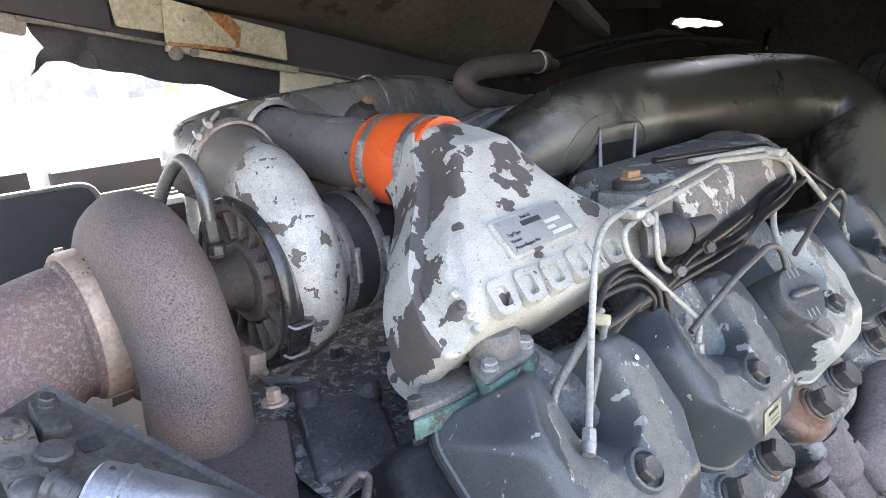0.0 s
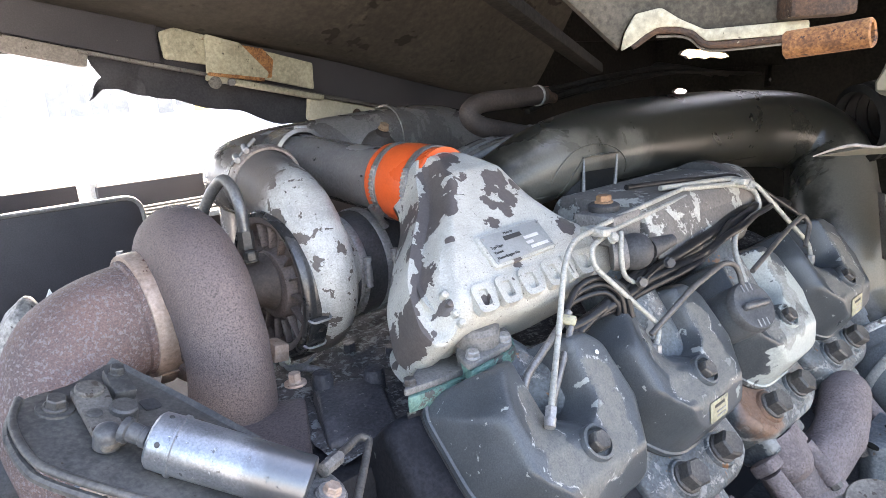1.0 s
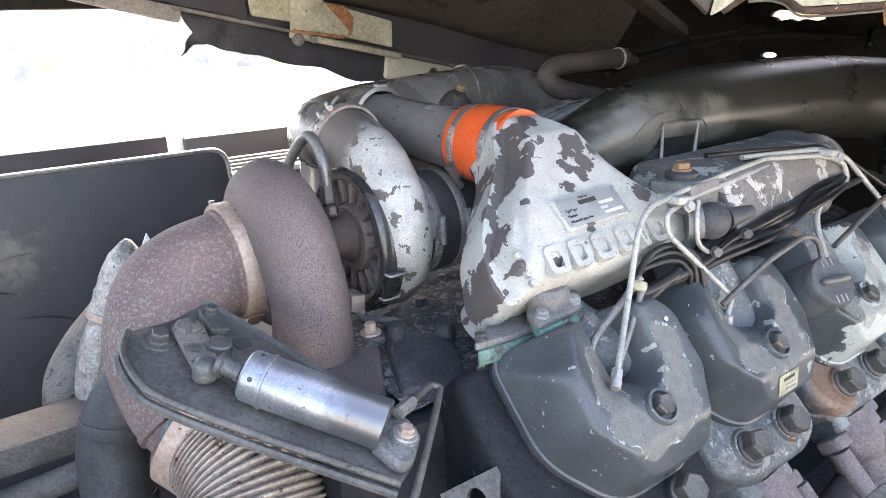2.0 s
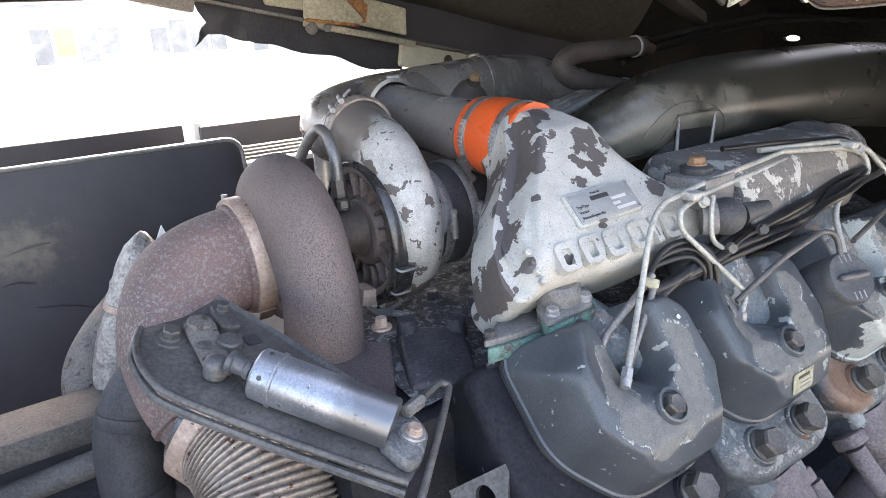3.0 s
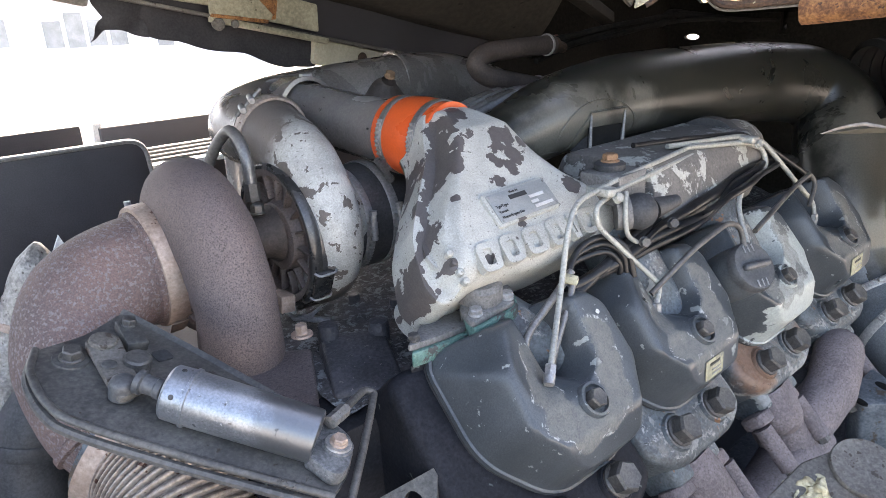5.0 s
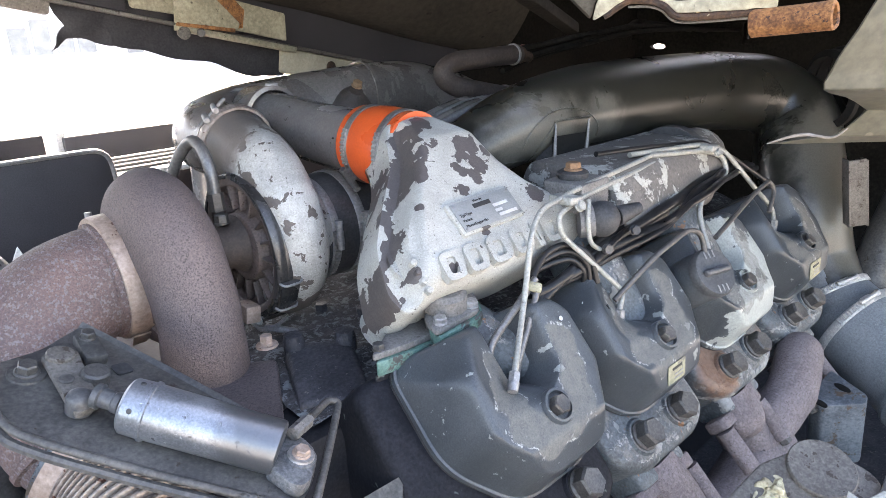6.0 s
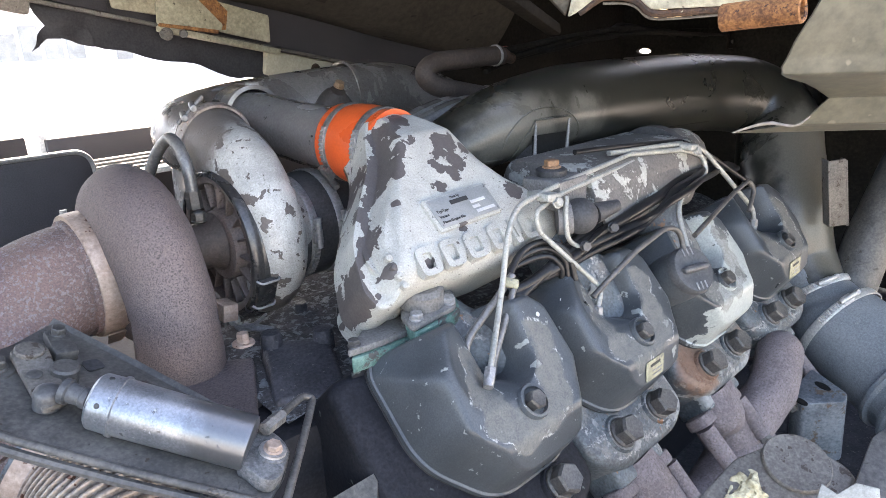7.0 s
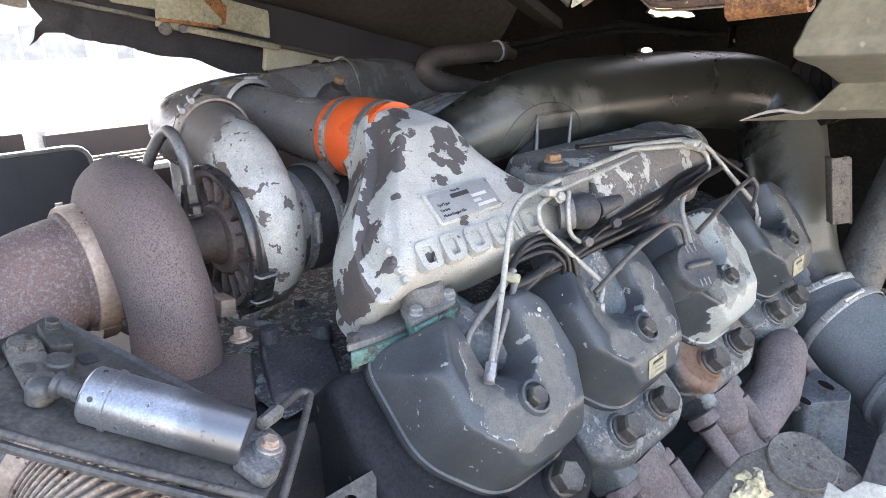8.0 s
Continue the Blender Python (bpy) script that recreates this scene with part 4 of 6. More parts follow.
RUNS = ((-0.02, [(0.03, -0.05, 1.19), (0.06, -0.055, 1.13)]), (0.155, [(0.17, -0.046, 1.19), (0.19, -0.053, 1.13)]),
        (0.325, [(0.351, 0.007, 1.254), (0.35, -0.003, 1.227), (0.359, -0.02, 1.194)]), (0.5, [(0.479, -0.027, 1.266), (0.438, -0.036, 1.233), (0.396, -0.029, 1.207), (0.356, -0.018, 1.189)]))
for u0, way in RUNS:
    bm = sweep(spline([bank(u0, 0.1, -0.1), bank(u0 + 0.002, 0.125, -0.1)] + way, 9), [0.028, 0.028, 0.03, 0.032], 24)
    wobble(bm, 0.0014, 60)
    part("runner", bm, M_RUST_MANIFOLD, mani)
    part("port_flange", prism(round_poly([(-0.048, -0.015), (0.048, -0.015), (0.048, 0.015), (-0.048, 0.015)], 0.01), facing(bank(u0, 0.124, -0.1), (0, -R2, -R2), (1, 0, 0)), 0.014, 0.003), M_RUST_MANIFOLD, mani)
    for du in (-0.042, 0.042):
        s = bank(u0 + du, 0.125, -0.095)
        e = bank(u0 + du + 0.004, 0.175, -0.098)
        part("spacer_sleeve", sweep([s, e], 0.0105, 16), M_RUST_MANIFOLD, mani, "steel spacer sleeve")
        hex_bolt(facing(e, e - s), 0.013, M_BOLT, mani)

# ---- intake casting ----
cast = thing("intake_elbow", (0.05, 0.15, 1.41), "flaking silver cast intake elbow with raised maker's lettering", "intake elbow")
outline = round_poly([(0.034, -0.318), (0.006, -0.258), (-0.03, -0.218), (-0.056, -0.186), (-0.071, -0.142), (-0.064, -0.124), (-0.05, -0.121), (-0.036, -0.126), (0.062, -0.119), (0.135, -0.123), (0.2, -0.126), (0.2, -0.165), (0.165, -0.178), (0.138, -0.2), (0.118, -0.232), (0.108, -0.275), (0.09, -0.318)], 0.012, 4)


def cast_height(u, v, edge):
    r = 0.024
    e = min(edge, r)
    h = 0.004 - r + math.sqrt(max(r * r - (r - e) ** 2, 0.0))
    h -= 0.45 * max(0.0, -0.265 - v) + 6.0 * max(0.0, -0.285 - v) ** 2
    h -= 0.3 * max(0.0, -0.03 - u)
    reach = float(np.interp(v, [-0.29, -0.2, -0.15, -0.12], [0.05, -0.01, -0.04, -0.052]))
    low = -0.026 + 0.022 * ease((edge - 0.0105) / 0.009)
    return h + ease((reach - u) / 0.012) * (min(h, low) - h)


part("body", dome(outline, (0.03, -0.185), cast_height, BANK, 34, 180, 0.045), M_CAST, cast)
# neck up to the hose
part("neck", sweep(spline([(0.062, 0.25, 1.568), (0.062, 0.225, 1.562), (0.06, 0.2, 1.54), (0.055, 0.17, 1.5)], 6), [0.0385, 0.039, 0.04, 0.04], 30, up=(0, 0, 1)), M_CAST, cast)
# leg down to the port with its foot
part("leg", sweep([bank(-0.03, -0.16, -0.02), bank(-0.03, -0.147, -0.07), bank(-0.034, -0.14, -0.112)], [0.03, 0.024, 0.026], 24, flat=0.85, up=(1, 0, 0)), M_CAST, cast)
RAISED = ((-0.02, 0.022), (0.008, 0.022), (0.037, 0.024), (0.067, 0.022), (0.09, 0.008), (0.112, 0.024))
for u0, wide in RAISED:
    m = BANK @ Matrix.Translation((u0, -0.139, 0.0064))
    o, q = (wide / 2, 0.013), (max(wide / 2 - 0.006, 0.001), 0.0075)
    rims = [round_poly([(-a + b * 0.12, -b), (a + b * 0.12, -b), (a - b * 0.12, b), (-a - b * 0.12, b)], min(a, b) * 0.6, 4) for a, b in (o, q)]
    part("raised_block", ring_plate(rims[0], rims[1], m, 0.008), M_CAST, cast, sharp=30)
for k in range(4):
    part("stud_head", revolve([(-0.003, 0.0035), (0.002, 0.0033), (0.003, 0.002)], bank(-0.0475, -0.129 - 0.009 * k, -0.004), (0, -R2, R2), 14), M_CAST, cast)

plate = thing("name_plate", bank(0.05, -0.177, 0.006), "engraved aluminium engine data plate riveted to casting", "data plate")
PLATE = BANK @ Matrix.Translation((0.0495, -0.177, 0.0085)) @ pose(0, 0, 0, 0, 0, -1.5)
part("plate", prism(round_poly([(-0.0385, -0.0145), (0.0385, -0.0145), (0.0385, 0.0145), (-0.0385, 0.0145)], 0.001, 2), PLATE, 0.0012, 0.0003), M_PLATE, plate)
part("pad", prism(round_poly([(-0.042, -0.017), (0.04, -0.017), (0.04, 0.017), (-0.042, 0.017)], 0.003), PLATE @ Matrix.Translation((0, 0, -0.0012)), 0.006, 0.001), M_CAST, plate, "raised cast pad")
for sx in (-1, 1):
    for sy in (-1, 1):
        part("rivet", revolve([(0, 0.0013), (0.0007, 0.0011), (0.001, 0.0004)], PLATE @ Vector((0.036 * sx, 0.012 * sy, 0)), n_up, 10), M_STEEL, plate)


def words(text, m, size, mat, parent):
    cu = bpy.data.curves.new("words", "FONT")
    cu.body, cu.size, cu.extrude = text, size, 0.0002
    tmp = bpy.data.objects.new("words", cu)
    me = bpy.data.meshes.new_from_object(tmp)
    bpy.data.objects.remove(tmp)
    bpy.data.curves.remove(cu)
    bm = bmesh.new()
    bm.from_mesh(me)
    bpy.data.meshes.remove(me)
    bm.transform(m)
    return part("words", bm, mat, parent, smooth=False)


# the bank's second axis runs down the slope, so the plate's words are turned to read upright
READ = PLATE @ Matrix(((1, 0, 0, 0), (0, -1, 0, 0), (0, 0, 1, 0), (0, 0, 0, 1))) @ Matrix.Translation((0, 0, 0.0003))
words("Made by", READ @ Matrix.Translation((-0.011, 0.0105, 0)), 0.0034, M_INK, plate)
words("Typ/Type", READ @ Matrix.Translation((-0.035, 0.0, 0)), 0.0039, M_INK, plate)
words("Variant", READ @ Matrix.Translation((-0.035, -0.0055, 0)), 0.0039, M_INK, plate)
words("Motor/Engine No", READ @ Matrix.Translation((-0.035, -0.011, 0)), 0.0039, M_INK, plate)
part("brand_bar", box(READ @ Matrix.Translation((-0.003, 0.0065, 0)), (0.022, 0.0042, 0.0006)), M_INK, plate)
for x, y, wide in ((0.018, 0.001, 0.019), (0.012, -0.0045, 0.009), (0.021, -0.0095, 0.024)):
    part("stamped_bar", box(READ @ Matrix.Translation((x, y, 0)), (wide, 0.003, 0.0005)), M_STAMP, plate)

# intake log beyond the casting
log = thing("intake_manifold", (0.33, 0.15, 1.44), "long intake manifold with flaking grey paint", "intake manifold")
bm = prism(round_poly([(-0.055, 0.0), (0.05, 0.0), (0.062, -0.03), (0.062, -0.075), (-0.055, -0.09), (-0.07, -0.03)], 0.014), Matrix(((0, 0, -1, 0.205), (1, 0, 0, 0.15), (0, 1, 0, 1.54), (0, 0, 0, 1))), 0.245, 0.004)
wobble(bm, 0.0012, 25)
part("beam", bm, M_LOG, log)
part("front_face", box(pose(0.31, 0.083, 1.505, -22, 0, 0), (0.2, 0.006, 0.05), 0.003), M_LOG, log, "pale flaking front face")
part("end_collar", revolve([(0, 0.05), (0.02, 0.05), (0.03, 0.044)], (0.44, 0.155, 1.5), (1, 0.1, 0), 30), M_RUBBER, log, "dark rubber end collar")
part("end_bend", sweep(spline([(0.46, 0.155, 1.5), (0.55, 0.17, 1.49), (0.6, 0.22, 1.46)], 6), 0.042, 20), M_LOG, log)
mount = part("mount_pad", box(pose(0.172, 0.11, 1.523, 0, 0, 4), (0.052, 0.046, 0.03), 0.003), M_CAST_FOOT, log, "square mounting pad")
part("rubber_washer", revolve([(0, 0.015), (0.006, 0.016), (0.008, 0.013)], (0.17, 0.113, 1.538), (0, 0, 1), 24), M_RUBBER, log)
hex_bolt(pose(0.17, 0.113, 1.546, 0, 0, 12), 0.013, M_BOLT_RUST, log, 0.008, 1.15)

# port connections with green paint
ports = thing("intake_port", (-0.02, 0.13, 1.38), "intake port flanges with green paint remains", "port flange")
foot = round_poly([(-0.097, 0.113), (-0.06, 0.138), (-0.028, 0.156), (-0.022, 0.13), (-0.034, 0.106), (-0.066, 0.108)], 0.006)
part("foot_flange", prism(foot, Matrix.Translation((0, 0, 1.442)), 0.006, 0.0015), M_CAST_FOOT, ports)
part("green_flange", prism(foot, Matrix.Translation((0.001, -0.003, 1.4355)), 0.013, 0.001), M_GREEN, ports, "flange with green paint remains")
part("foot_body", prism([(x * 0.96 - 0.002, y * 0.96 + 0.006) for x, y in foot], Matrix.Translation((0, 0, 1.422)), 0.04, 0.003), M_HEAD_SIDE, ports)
for q in ((-0.085, 0.118), (-0.03, 0.114)):
    hex_bolt(pose(q[0], q[1], 1.442), 0.009, M_BOLT, ports)
SECOND = Matrix.Translation((0, 0, 1.458)) @ pose(0, 0, 0, 8, -4, 0)
plate2 = [(-0.046, 0.09), (-0.04, 0.112), (-0.004, 0.142), (0.024, 0.132), (0.021, 0.108), (0.006, 0.09)]
plate2 = round_poly([(x, y - 0.11) for x, y in plate2], 0.006)
SECOND.translation += Vector((0, 0.11, 0))
part("second_flange", prism(plate2, SECOND, 0.006, 0.002), M_CAST_FOOT, ports)
part("second_green", prism(plate2, SECOND @ Matrix.Translation((0.002, -0.003, -0.0065)), 0.02, 0.002), M_GREEN, ports, "port face with green paint")
part("pipe_boss", revolve([(0.0, 0.021), (0.012, 0.02), (0.016, 0.016), (0.017, 0.006)], SECOND @ Vector((-0.012, 0.006, 0)), SECOND.to_3x3() @ Vector((0, 0, 1)), 28), M_CAST_FOOT, ports)
bm = sweep(spline([(0.012, 0.13, 1.425), (0.02, 0.1, 1.41), (0.05, 0.075, 1.395)], 6), [0.03, 0.034, 0.04], 20)
part("port_neck", wobble(bm, 0.002, 50), M_HEAD, ports)
for q in ((-0.034, -0.012), (0.004, -0.012), (0.014, 0.014)):
    hex_bolt(SECOND @ pose(q[0], q[1], 0), 0.01, M_STEEL, ports)
for x in (0.18, 0.36):
    part("port_neck", sweep(spline([(x, 0.12, 1.47), (x, 0.09, 1.43), (x + 0.01, 0.06, 1.38)], 6), 0.036, 20), M_HEAD, ports)

# ---- charge pipes ----
cp = thing("charge_pipe", (0.05, 0.4, 1.5), "black enamelled steel charge pipe", "air pipe")
part("pipe", sweep(spline([(0.044, 0.56, 1.58), (0.048, 0.49, 1.583), (0.057, 0.36, 1.572), (0.062, 0.25, 1.569)], 8), 0.0355, 36), M_PIPE, cp)
part("collar", revolve([(-0.034, 0.0355), (-0.03, 0.0385), (0.009, 0.039), (0.0105, 0.0405), (0.013, 0.0405), (0.014, 0.0355)], (0.046, 0.488, 1.586), (0.03, -0.99, -0.02), 36, closed=True), M_PIPE, cp)
part("bend", sweep(spline([(0.042, 0.54, 1.584), (0.04, 0.6, 1.57), (0.04, 0.64, 1.52), (0.04, 0.65, 1.44)], 8), 0.038, 30), M_PIPE, cp)
part("clip", box(pose(0.056, 0.49, 1.6255), (0.014, 0.01, 0.005), 0.001), M_STEEL, cp)

oh = thing("silicone_hose", (0.055, 0.25, 1.53), "bright orange silicone hose with two steel clamps", "hose")
HA = Vector((0.005, -0.1, -0.003)).normalized()
h0 = Vector((0.0603, 0.309, 1.57))
part("sleeve", revolve([(0.0, 0.036), (0.0, 0.0412), (0.01, 0.0402), (0.024, 0.0425), (0.038, 0.043), (0.052, 0.0425), (0.066, 0.0402), (0.078, 0.0415), (0.078, 0.036)], h0, HA, 48), M_ORANGE, oh)
hose_clamp(h0 + HA * 0.013, -HA, 0.0408, 0.009, M_WORM, oh, (-0.8, 0, -0.6))
hose_clamp(h0 + HA * 0.062, -HA, 0.0408, 0.009, M_WORM, oh, (-0.82, 0, -0.57))

# rear pipe that leads off behind everything
rp = thing("rear_air_pipe", (0.3, 0.5, 1.5), "large black steel air pipe behind the turbocharger", "air pipe")
path = spline([(-0.048, 0.405, 1.577), (-0.042, 0.47, 1.575), (0.0, 0.54, 1.574), (0.08, 0.575, 1.579), (0.25, 0.565, 1.588), (0.35, 0.56, 1.583), (0.44, 0.53, 1.55), (0.5, 0.48, 1.48)], 10)
part("pipe", sweep(path, [0.038, 0.042, 0.046, 0.048, 0.048, 0.048], 34), M_PIPE_DARK, rp)
part("weld_ring", revolve([(-0.004, 0.048), (-0.003, 0.0498), (0.003, 0.0498), (0.004, 0.048)], (0.25, 0.565, 1.592), (1, -0.07, 0.02), 34, closed=True), M_PIPE_DARK, rp)
part("boss", revolve([(-0.03, 0.05), (0.0, 0.035), (0.02, 0.013), (0.024, 0.011)], (0.2, 0.525, 1.585), (0, -0.6, 0.8), 20), M_HUB, rp)
hex_bolt(facing((0.2, 0.508, 1.61), (0, -0.5, 0.85)), 0.013, M_BOLT_RUST, rp)

# ---- black moulded air duct ----
duct = thing("air_duct", (0.5, 0.22, 1.5), "black moulded plastic air duct over the engine", "air duct")
path = spline([(0.12, 0.275, 1.525), (0.19, 0.262, 1.552), (0.25, 0.25, 1.57), (0.36, 0.247, 1.576), (0.5, 0.245, 1.573), (0.64, 0.237, 1.569), (0.73, 0.225, 1.564), (0.82, 0.185, 1.55), (0.84, 0.14, 1.51), (0.8, 0.112, 1.445), (0.757, 0.078, 1.37), (0.748, 0.045, 1.305), (0.729, 0.01, 1.262)], 9)
DUCT_R = [0.033, 0.042, 0.049, 0.058, 0.062, 0.064, 0.065, 0.066, 0.068, 0.072, 0.07, 0.056, 0.05]
shell = sweep(path, DUCT_R, 44, flat=0.96)
shell_tree = BVHTree.FromBMesh(shell)
part("shell", shell, M_DUCT, duct)


def duct_front(x, z, lift=0.0):
    """The place on the duct's near face at x and z."""
    spot, normal, _, _ = shell_tree.ray_cast(Vector((x, -0.2, z)), Vector((0, 1, 0)))
    return Vector((x, 0.2 if spot is None else spot.y - lift, z))


part("mould_seam", sweep([duct_front(0.34 + 0.34 * k / 30, 1.538 - 0.012 * k / 30, -0.0002) for k in range(31)], 0.0011, 6), M_DUCT, duct)
part("mould_seam", sweep([duct_front(0.16 + 0.06 * k / 8, 1.535, -0.0002) for k in range(9)], 0.0011, 6), M_DUCT, duct)
ring = [duct_front(0.273 + 0.063 * math.cos(a), 1.545 + 0.045 * math.sin(a), 0.0004) for a in (radians(5 + 5 * k) for k in range(35))]
part("recess_rim", sweep(ring, 0.0009, 6), M_DUCT, duct)
corners = [(0.23, 1.53), (0.236, 1.555), (0.253, 1.576), (0.31, 1.576), (0.332, 1.55), (0.326, 1.526)]
face = [tuple(Vector(p).lerp(Vector(q), k / 8)) for p, q in zip(corners, corners[1:] + corners[:1]) for k in range(8)]
bm = bmesh.new()
c = Vector((0.28, 1.55))
hoops = [[bm.verts.new(duct_front(*c.lerp(Vector(p), s), 0.0022)) for p in face] for s in (0.15, 0.3, 0.45, 0.6, 0.75, 0.88, 1.0)]
hoops.append([bm.verts.new(duct_front(*p, -0.004)) for p in face])
bm.faces.new(hoops[0])
for ra, rb in zip(hoops, hoops[1:]):
    for k in range(48):
        bm.faces.new((ra[k], ra[(k + 1) % 48], rb[(k + 1) % 48], rb[k]))
part("recess_face", bm, M_DUCT, duct, "flat bracket face")
stays = []
for a, b in (((0.253, 1.574), (0.238, 0.188, 1.5273)), ((0.31, 1.574), (0.2995, 0.188, 1.5214))):
    top, foot = duct_front(*a, 0.002), Vector(b)
    stays.append((top, foot))
    part("rib", sweep([top, foot], [0.0014, 0.0026], 8), M_WORM, duct, "pale stay rib")
    web = [top.lerp(foot, 0.42), top.lerp(foot, 0.97), duct_front(a[0] - 0.012, 1.532, 0.003), duct_front(a[0] - 0.01, 1.542, 0.003)]
    bm = bmesh.new()
    pair = [[bm.verts.new(p + Vector((0, dy, 0))) for p in web] for dy in (-0.0008, 0.0008)]
    bm.faces.new(pair[0])
    bm.faces.new(pair[1][::-1])
    for k in range(4):
        bm.faces.new((pair[0][k], pair[1][k], pair[1][(k + 1) % 4], pair[0][(k + 1) % 4]))
    part("web", bm, M_RUBBER, duct, "dusty torn web")
# sheet added between the ribs to paint the pocket's shade
bm = bmesh.new()
edge = [stays[0][0].lerp(stays[0][1], 0.3), stays[1][0].lerp(stays[1][1], 0.3), stays[1][0].lerp(stays[1][1], 0.9), stays[0][0].lerp(stays[0][1], 0.9)]
pair = [[bm.verts.new(p + Vector((0, 0.003 + dy, 0))) for p in edge] for dy in (0.0, 0.0015)]
bm.faces.new(pair[0])
bm.faces.new(pair[1][::-1])
for k in range(4):
    bm.faces.new((pair[0][k], pair[1][k], pair[1][(k + 1) % 4], pair[0][(k + 1) % 4]))
part("pocket_shade", bm, M_SHADE, duct, "near-black sheet standing in for shade in the stay pocket")
part("cross_rib", sweep([duct_front(0.251, 1.5765, 0.003), duct_front(0.281, 1.577, 0.003), duct_front(0.312, 1.5765, 0.003)], 0.0014, 6), M_DUCT, duct)

# lower end of the duct, its bands and the grey hose
gh = thing("grey_air_hose", (0.7, -0.02, 1.1), "dusty grey air hose with two bright band clamps", "air hose")
path = spline([(0.737, 0.037, 1.288), (0.729, 0.01, 1.259), (0.717, -0.013, 1.241), (0.705, -0.036, 1.225), (0.684, -0.101, 1.197), (0.647, -0.178, 1.166), (0.605, -0.248, 1.143)], 8)
part("hose", sweep(path, [0.05, 0.052, 0.058, 0.07, 0.072, 0.072, 0.072], 44), M_DUCT_LOW, gh)
hose_clamp((0.729, 0.01, 1.259), (-0.28, -0.7, -0.658), 0.0545, 0.011, M_BRIGHT, gh, (-0.5, -0.1, 0.85), "band_clamp", "bright steel band clamp")
hose_clamp((0.705, -0.036, 1.225), (-0.284, -0.88, -0.379), 0.0725, 0.013, M_BRIGHT, gh, (-0.5, -0.1, 0.85), "band_clamp", "bright steel band clamp")
for k in range(4):
    p = Vector((0.664, -0.145, 1.18)).lerp(Vector((0.622, -0.22, 1.152)), k / 3)
    part("rib", revolve([(-0.008, 0.069), (-0.003, 0.0785), (0.003, 0.0785), (0.008, 0.069)], p, (-0.45, -0.838, -0.308), 44, closed=True), M_DUCT_LOW, gh)
br = tagged(part("channel_bracket", box(pose(0.70, -0.006, 1.432, 0, -9, -50), (0.026, 0.004, 0.1), 0.001, box(pose(0.695, 0.006, 1.432, 0, -9, -50), (0.003, 0.022, 0.1), 0.001, box(pose(0.715, -0.012, 1.432, 0, -9, -50), (0.003, 0.02, 0.1), 0.001))), M_DUST), "folded bare steel channel bracket", "bracket")

# ---- turbocharger ----
TY, TZ = 0.337, 1.487
turbo = thing("turbocharger", (-0.1, TY, 1.39), "large turbocharger with rusty turbine and flaking silver compressor", "turbocharger")


def volute(x, turns, y0=TY, z0=TZ, wide=1.0, seg=26):
    """A snail: (angle in degrees, radius of the centre line, radius of the tube) steps; 0 points to +y, 90 up."""
    path, rad = [], []
    for a, rc, rt in turns:
        path.append((x, y0 + rc * math.cos(radians(a)), z0 + rc * math.sin(radians(a))))
        rad.append(rt)
    return path, rad


# turbine snail: from the foot up in front, over the top and round
t_path, t_rad = volute(-0.16, [(215, 0.125, 0.042), (200, 0.09, 0.043), (180, 0.062, 0.0445), (150, 0.052, 0.045), (120, 0.049, 0.045), (90, 0.047, 0.045), (60, 0.046, 0.044), (30, 0.045, 0.043), (0, 0.044, 0.043), (-40, 0.043, 0.042), (-80, 0.042, 0.04), (-120, 0.04, 0.036)])
t_path[0] = (-0.158, 0.272, 1.4)
t_path.insert(0, (-0.155, 0.275, 1.35))
t_rad[0] = 0.046
t_rad.insert(0, 0.048)
t_path[2] = (-0.16, 0.264, 1.45)
bm = sweep(spline(t_path, 6), [r for r in t_rad], 30)
for v in bm.verts:
    v.co.x = -0.205 + (v.co.x + 0.205) * 0.8
wobble(bm, 0.001, 40)
part("turbine_snail", bm, M_RUST, turbo, "rusty brown cast turbine housing")
part("turbine_core", revolve([(-0.2, 0.045), (-0.195, 0.052), (-0.18, 0.055), (-0.145, 0.058), (-0.132, 0.05), (-0.125, 0.03)], (0, TY, TZ), (1, 0, 0), 40), M_RUST, turbo)
FOOT = pose(-0.187, 0.217, 1.402, 4, 2, -27)
part("turbine_foot", wobble(prism(round_poly([(-0.062, -0.055), (0.055, -0.055), (0.055, 0.05), (-0.062, 0.05)], 0.006), FOOT, 0.07, 0.004, seg=3), 0.001, 40), M_FOOT, turbo, "oily brown cast foot")
hub = part("bearing_housing", revolve([(-0.14, 0.032), (-0.13, 0.034), (-0.127, 0.026), (-0.11, 0.022), (-0.1, 0.023), (-0.09, 0.03)], (0, TY, TZ), (1, 0, 0), 36), M_HUB, turbo)
CZ = TZ - 0.004
bp_ = part("back_plate", revolve([(-0.0875, 0.018), (-0.0875, 0.033), (-0.0865, 0.0352), (-0.083, 0.036), (-0.078, 0.0375), (-0.0765, 0.039), (-0.0765, 0.0595), (-0.079, 0.0625), (-0.0865, 0.0635), (-0.088, 0.0655), (-0.088, 0.0712), (-0.07, 0.0712), (-0.06, 0.05)], (0, TY, CZ), (1, 0, 0), 64), M_BACKPLATE, turbo, "brown finned back plate")
for k in range(16):
    a = 2 * math.pi * (k + 0.3) / 16
    o = Vector((0, math.cos(a), math.sin(a)))
    part("fin", box(facing(Vector((-0.0805, TY, CZ)) + o * 0.0505, (-1, 0, 0), o), (0.024, 0.0026, 0.009), 0.0008), M_BACKPLATE, bp_)
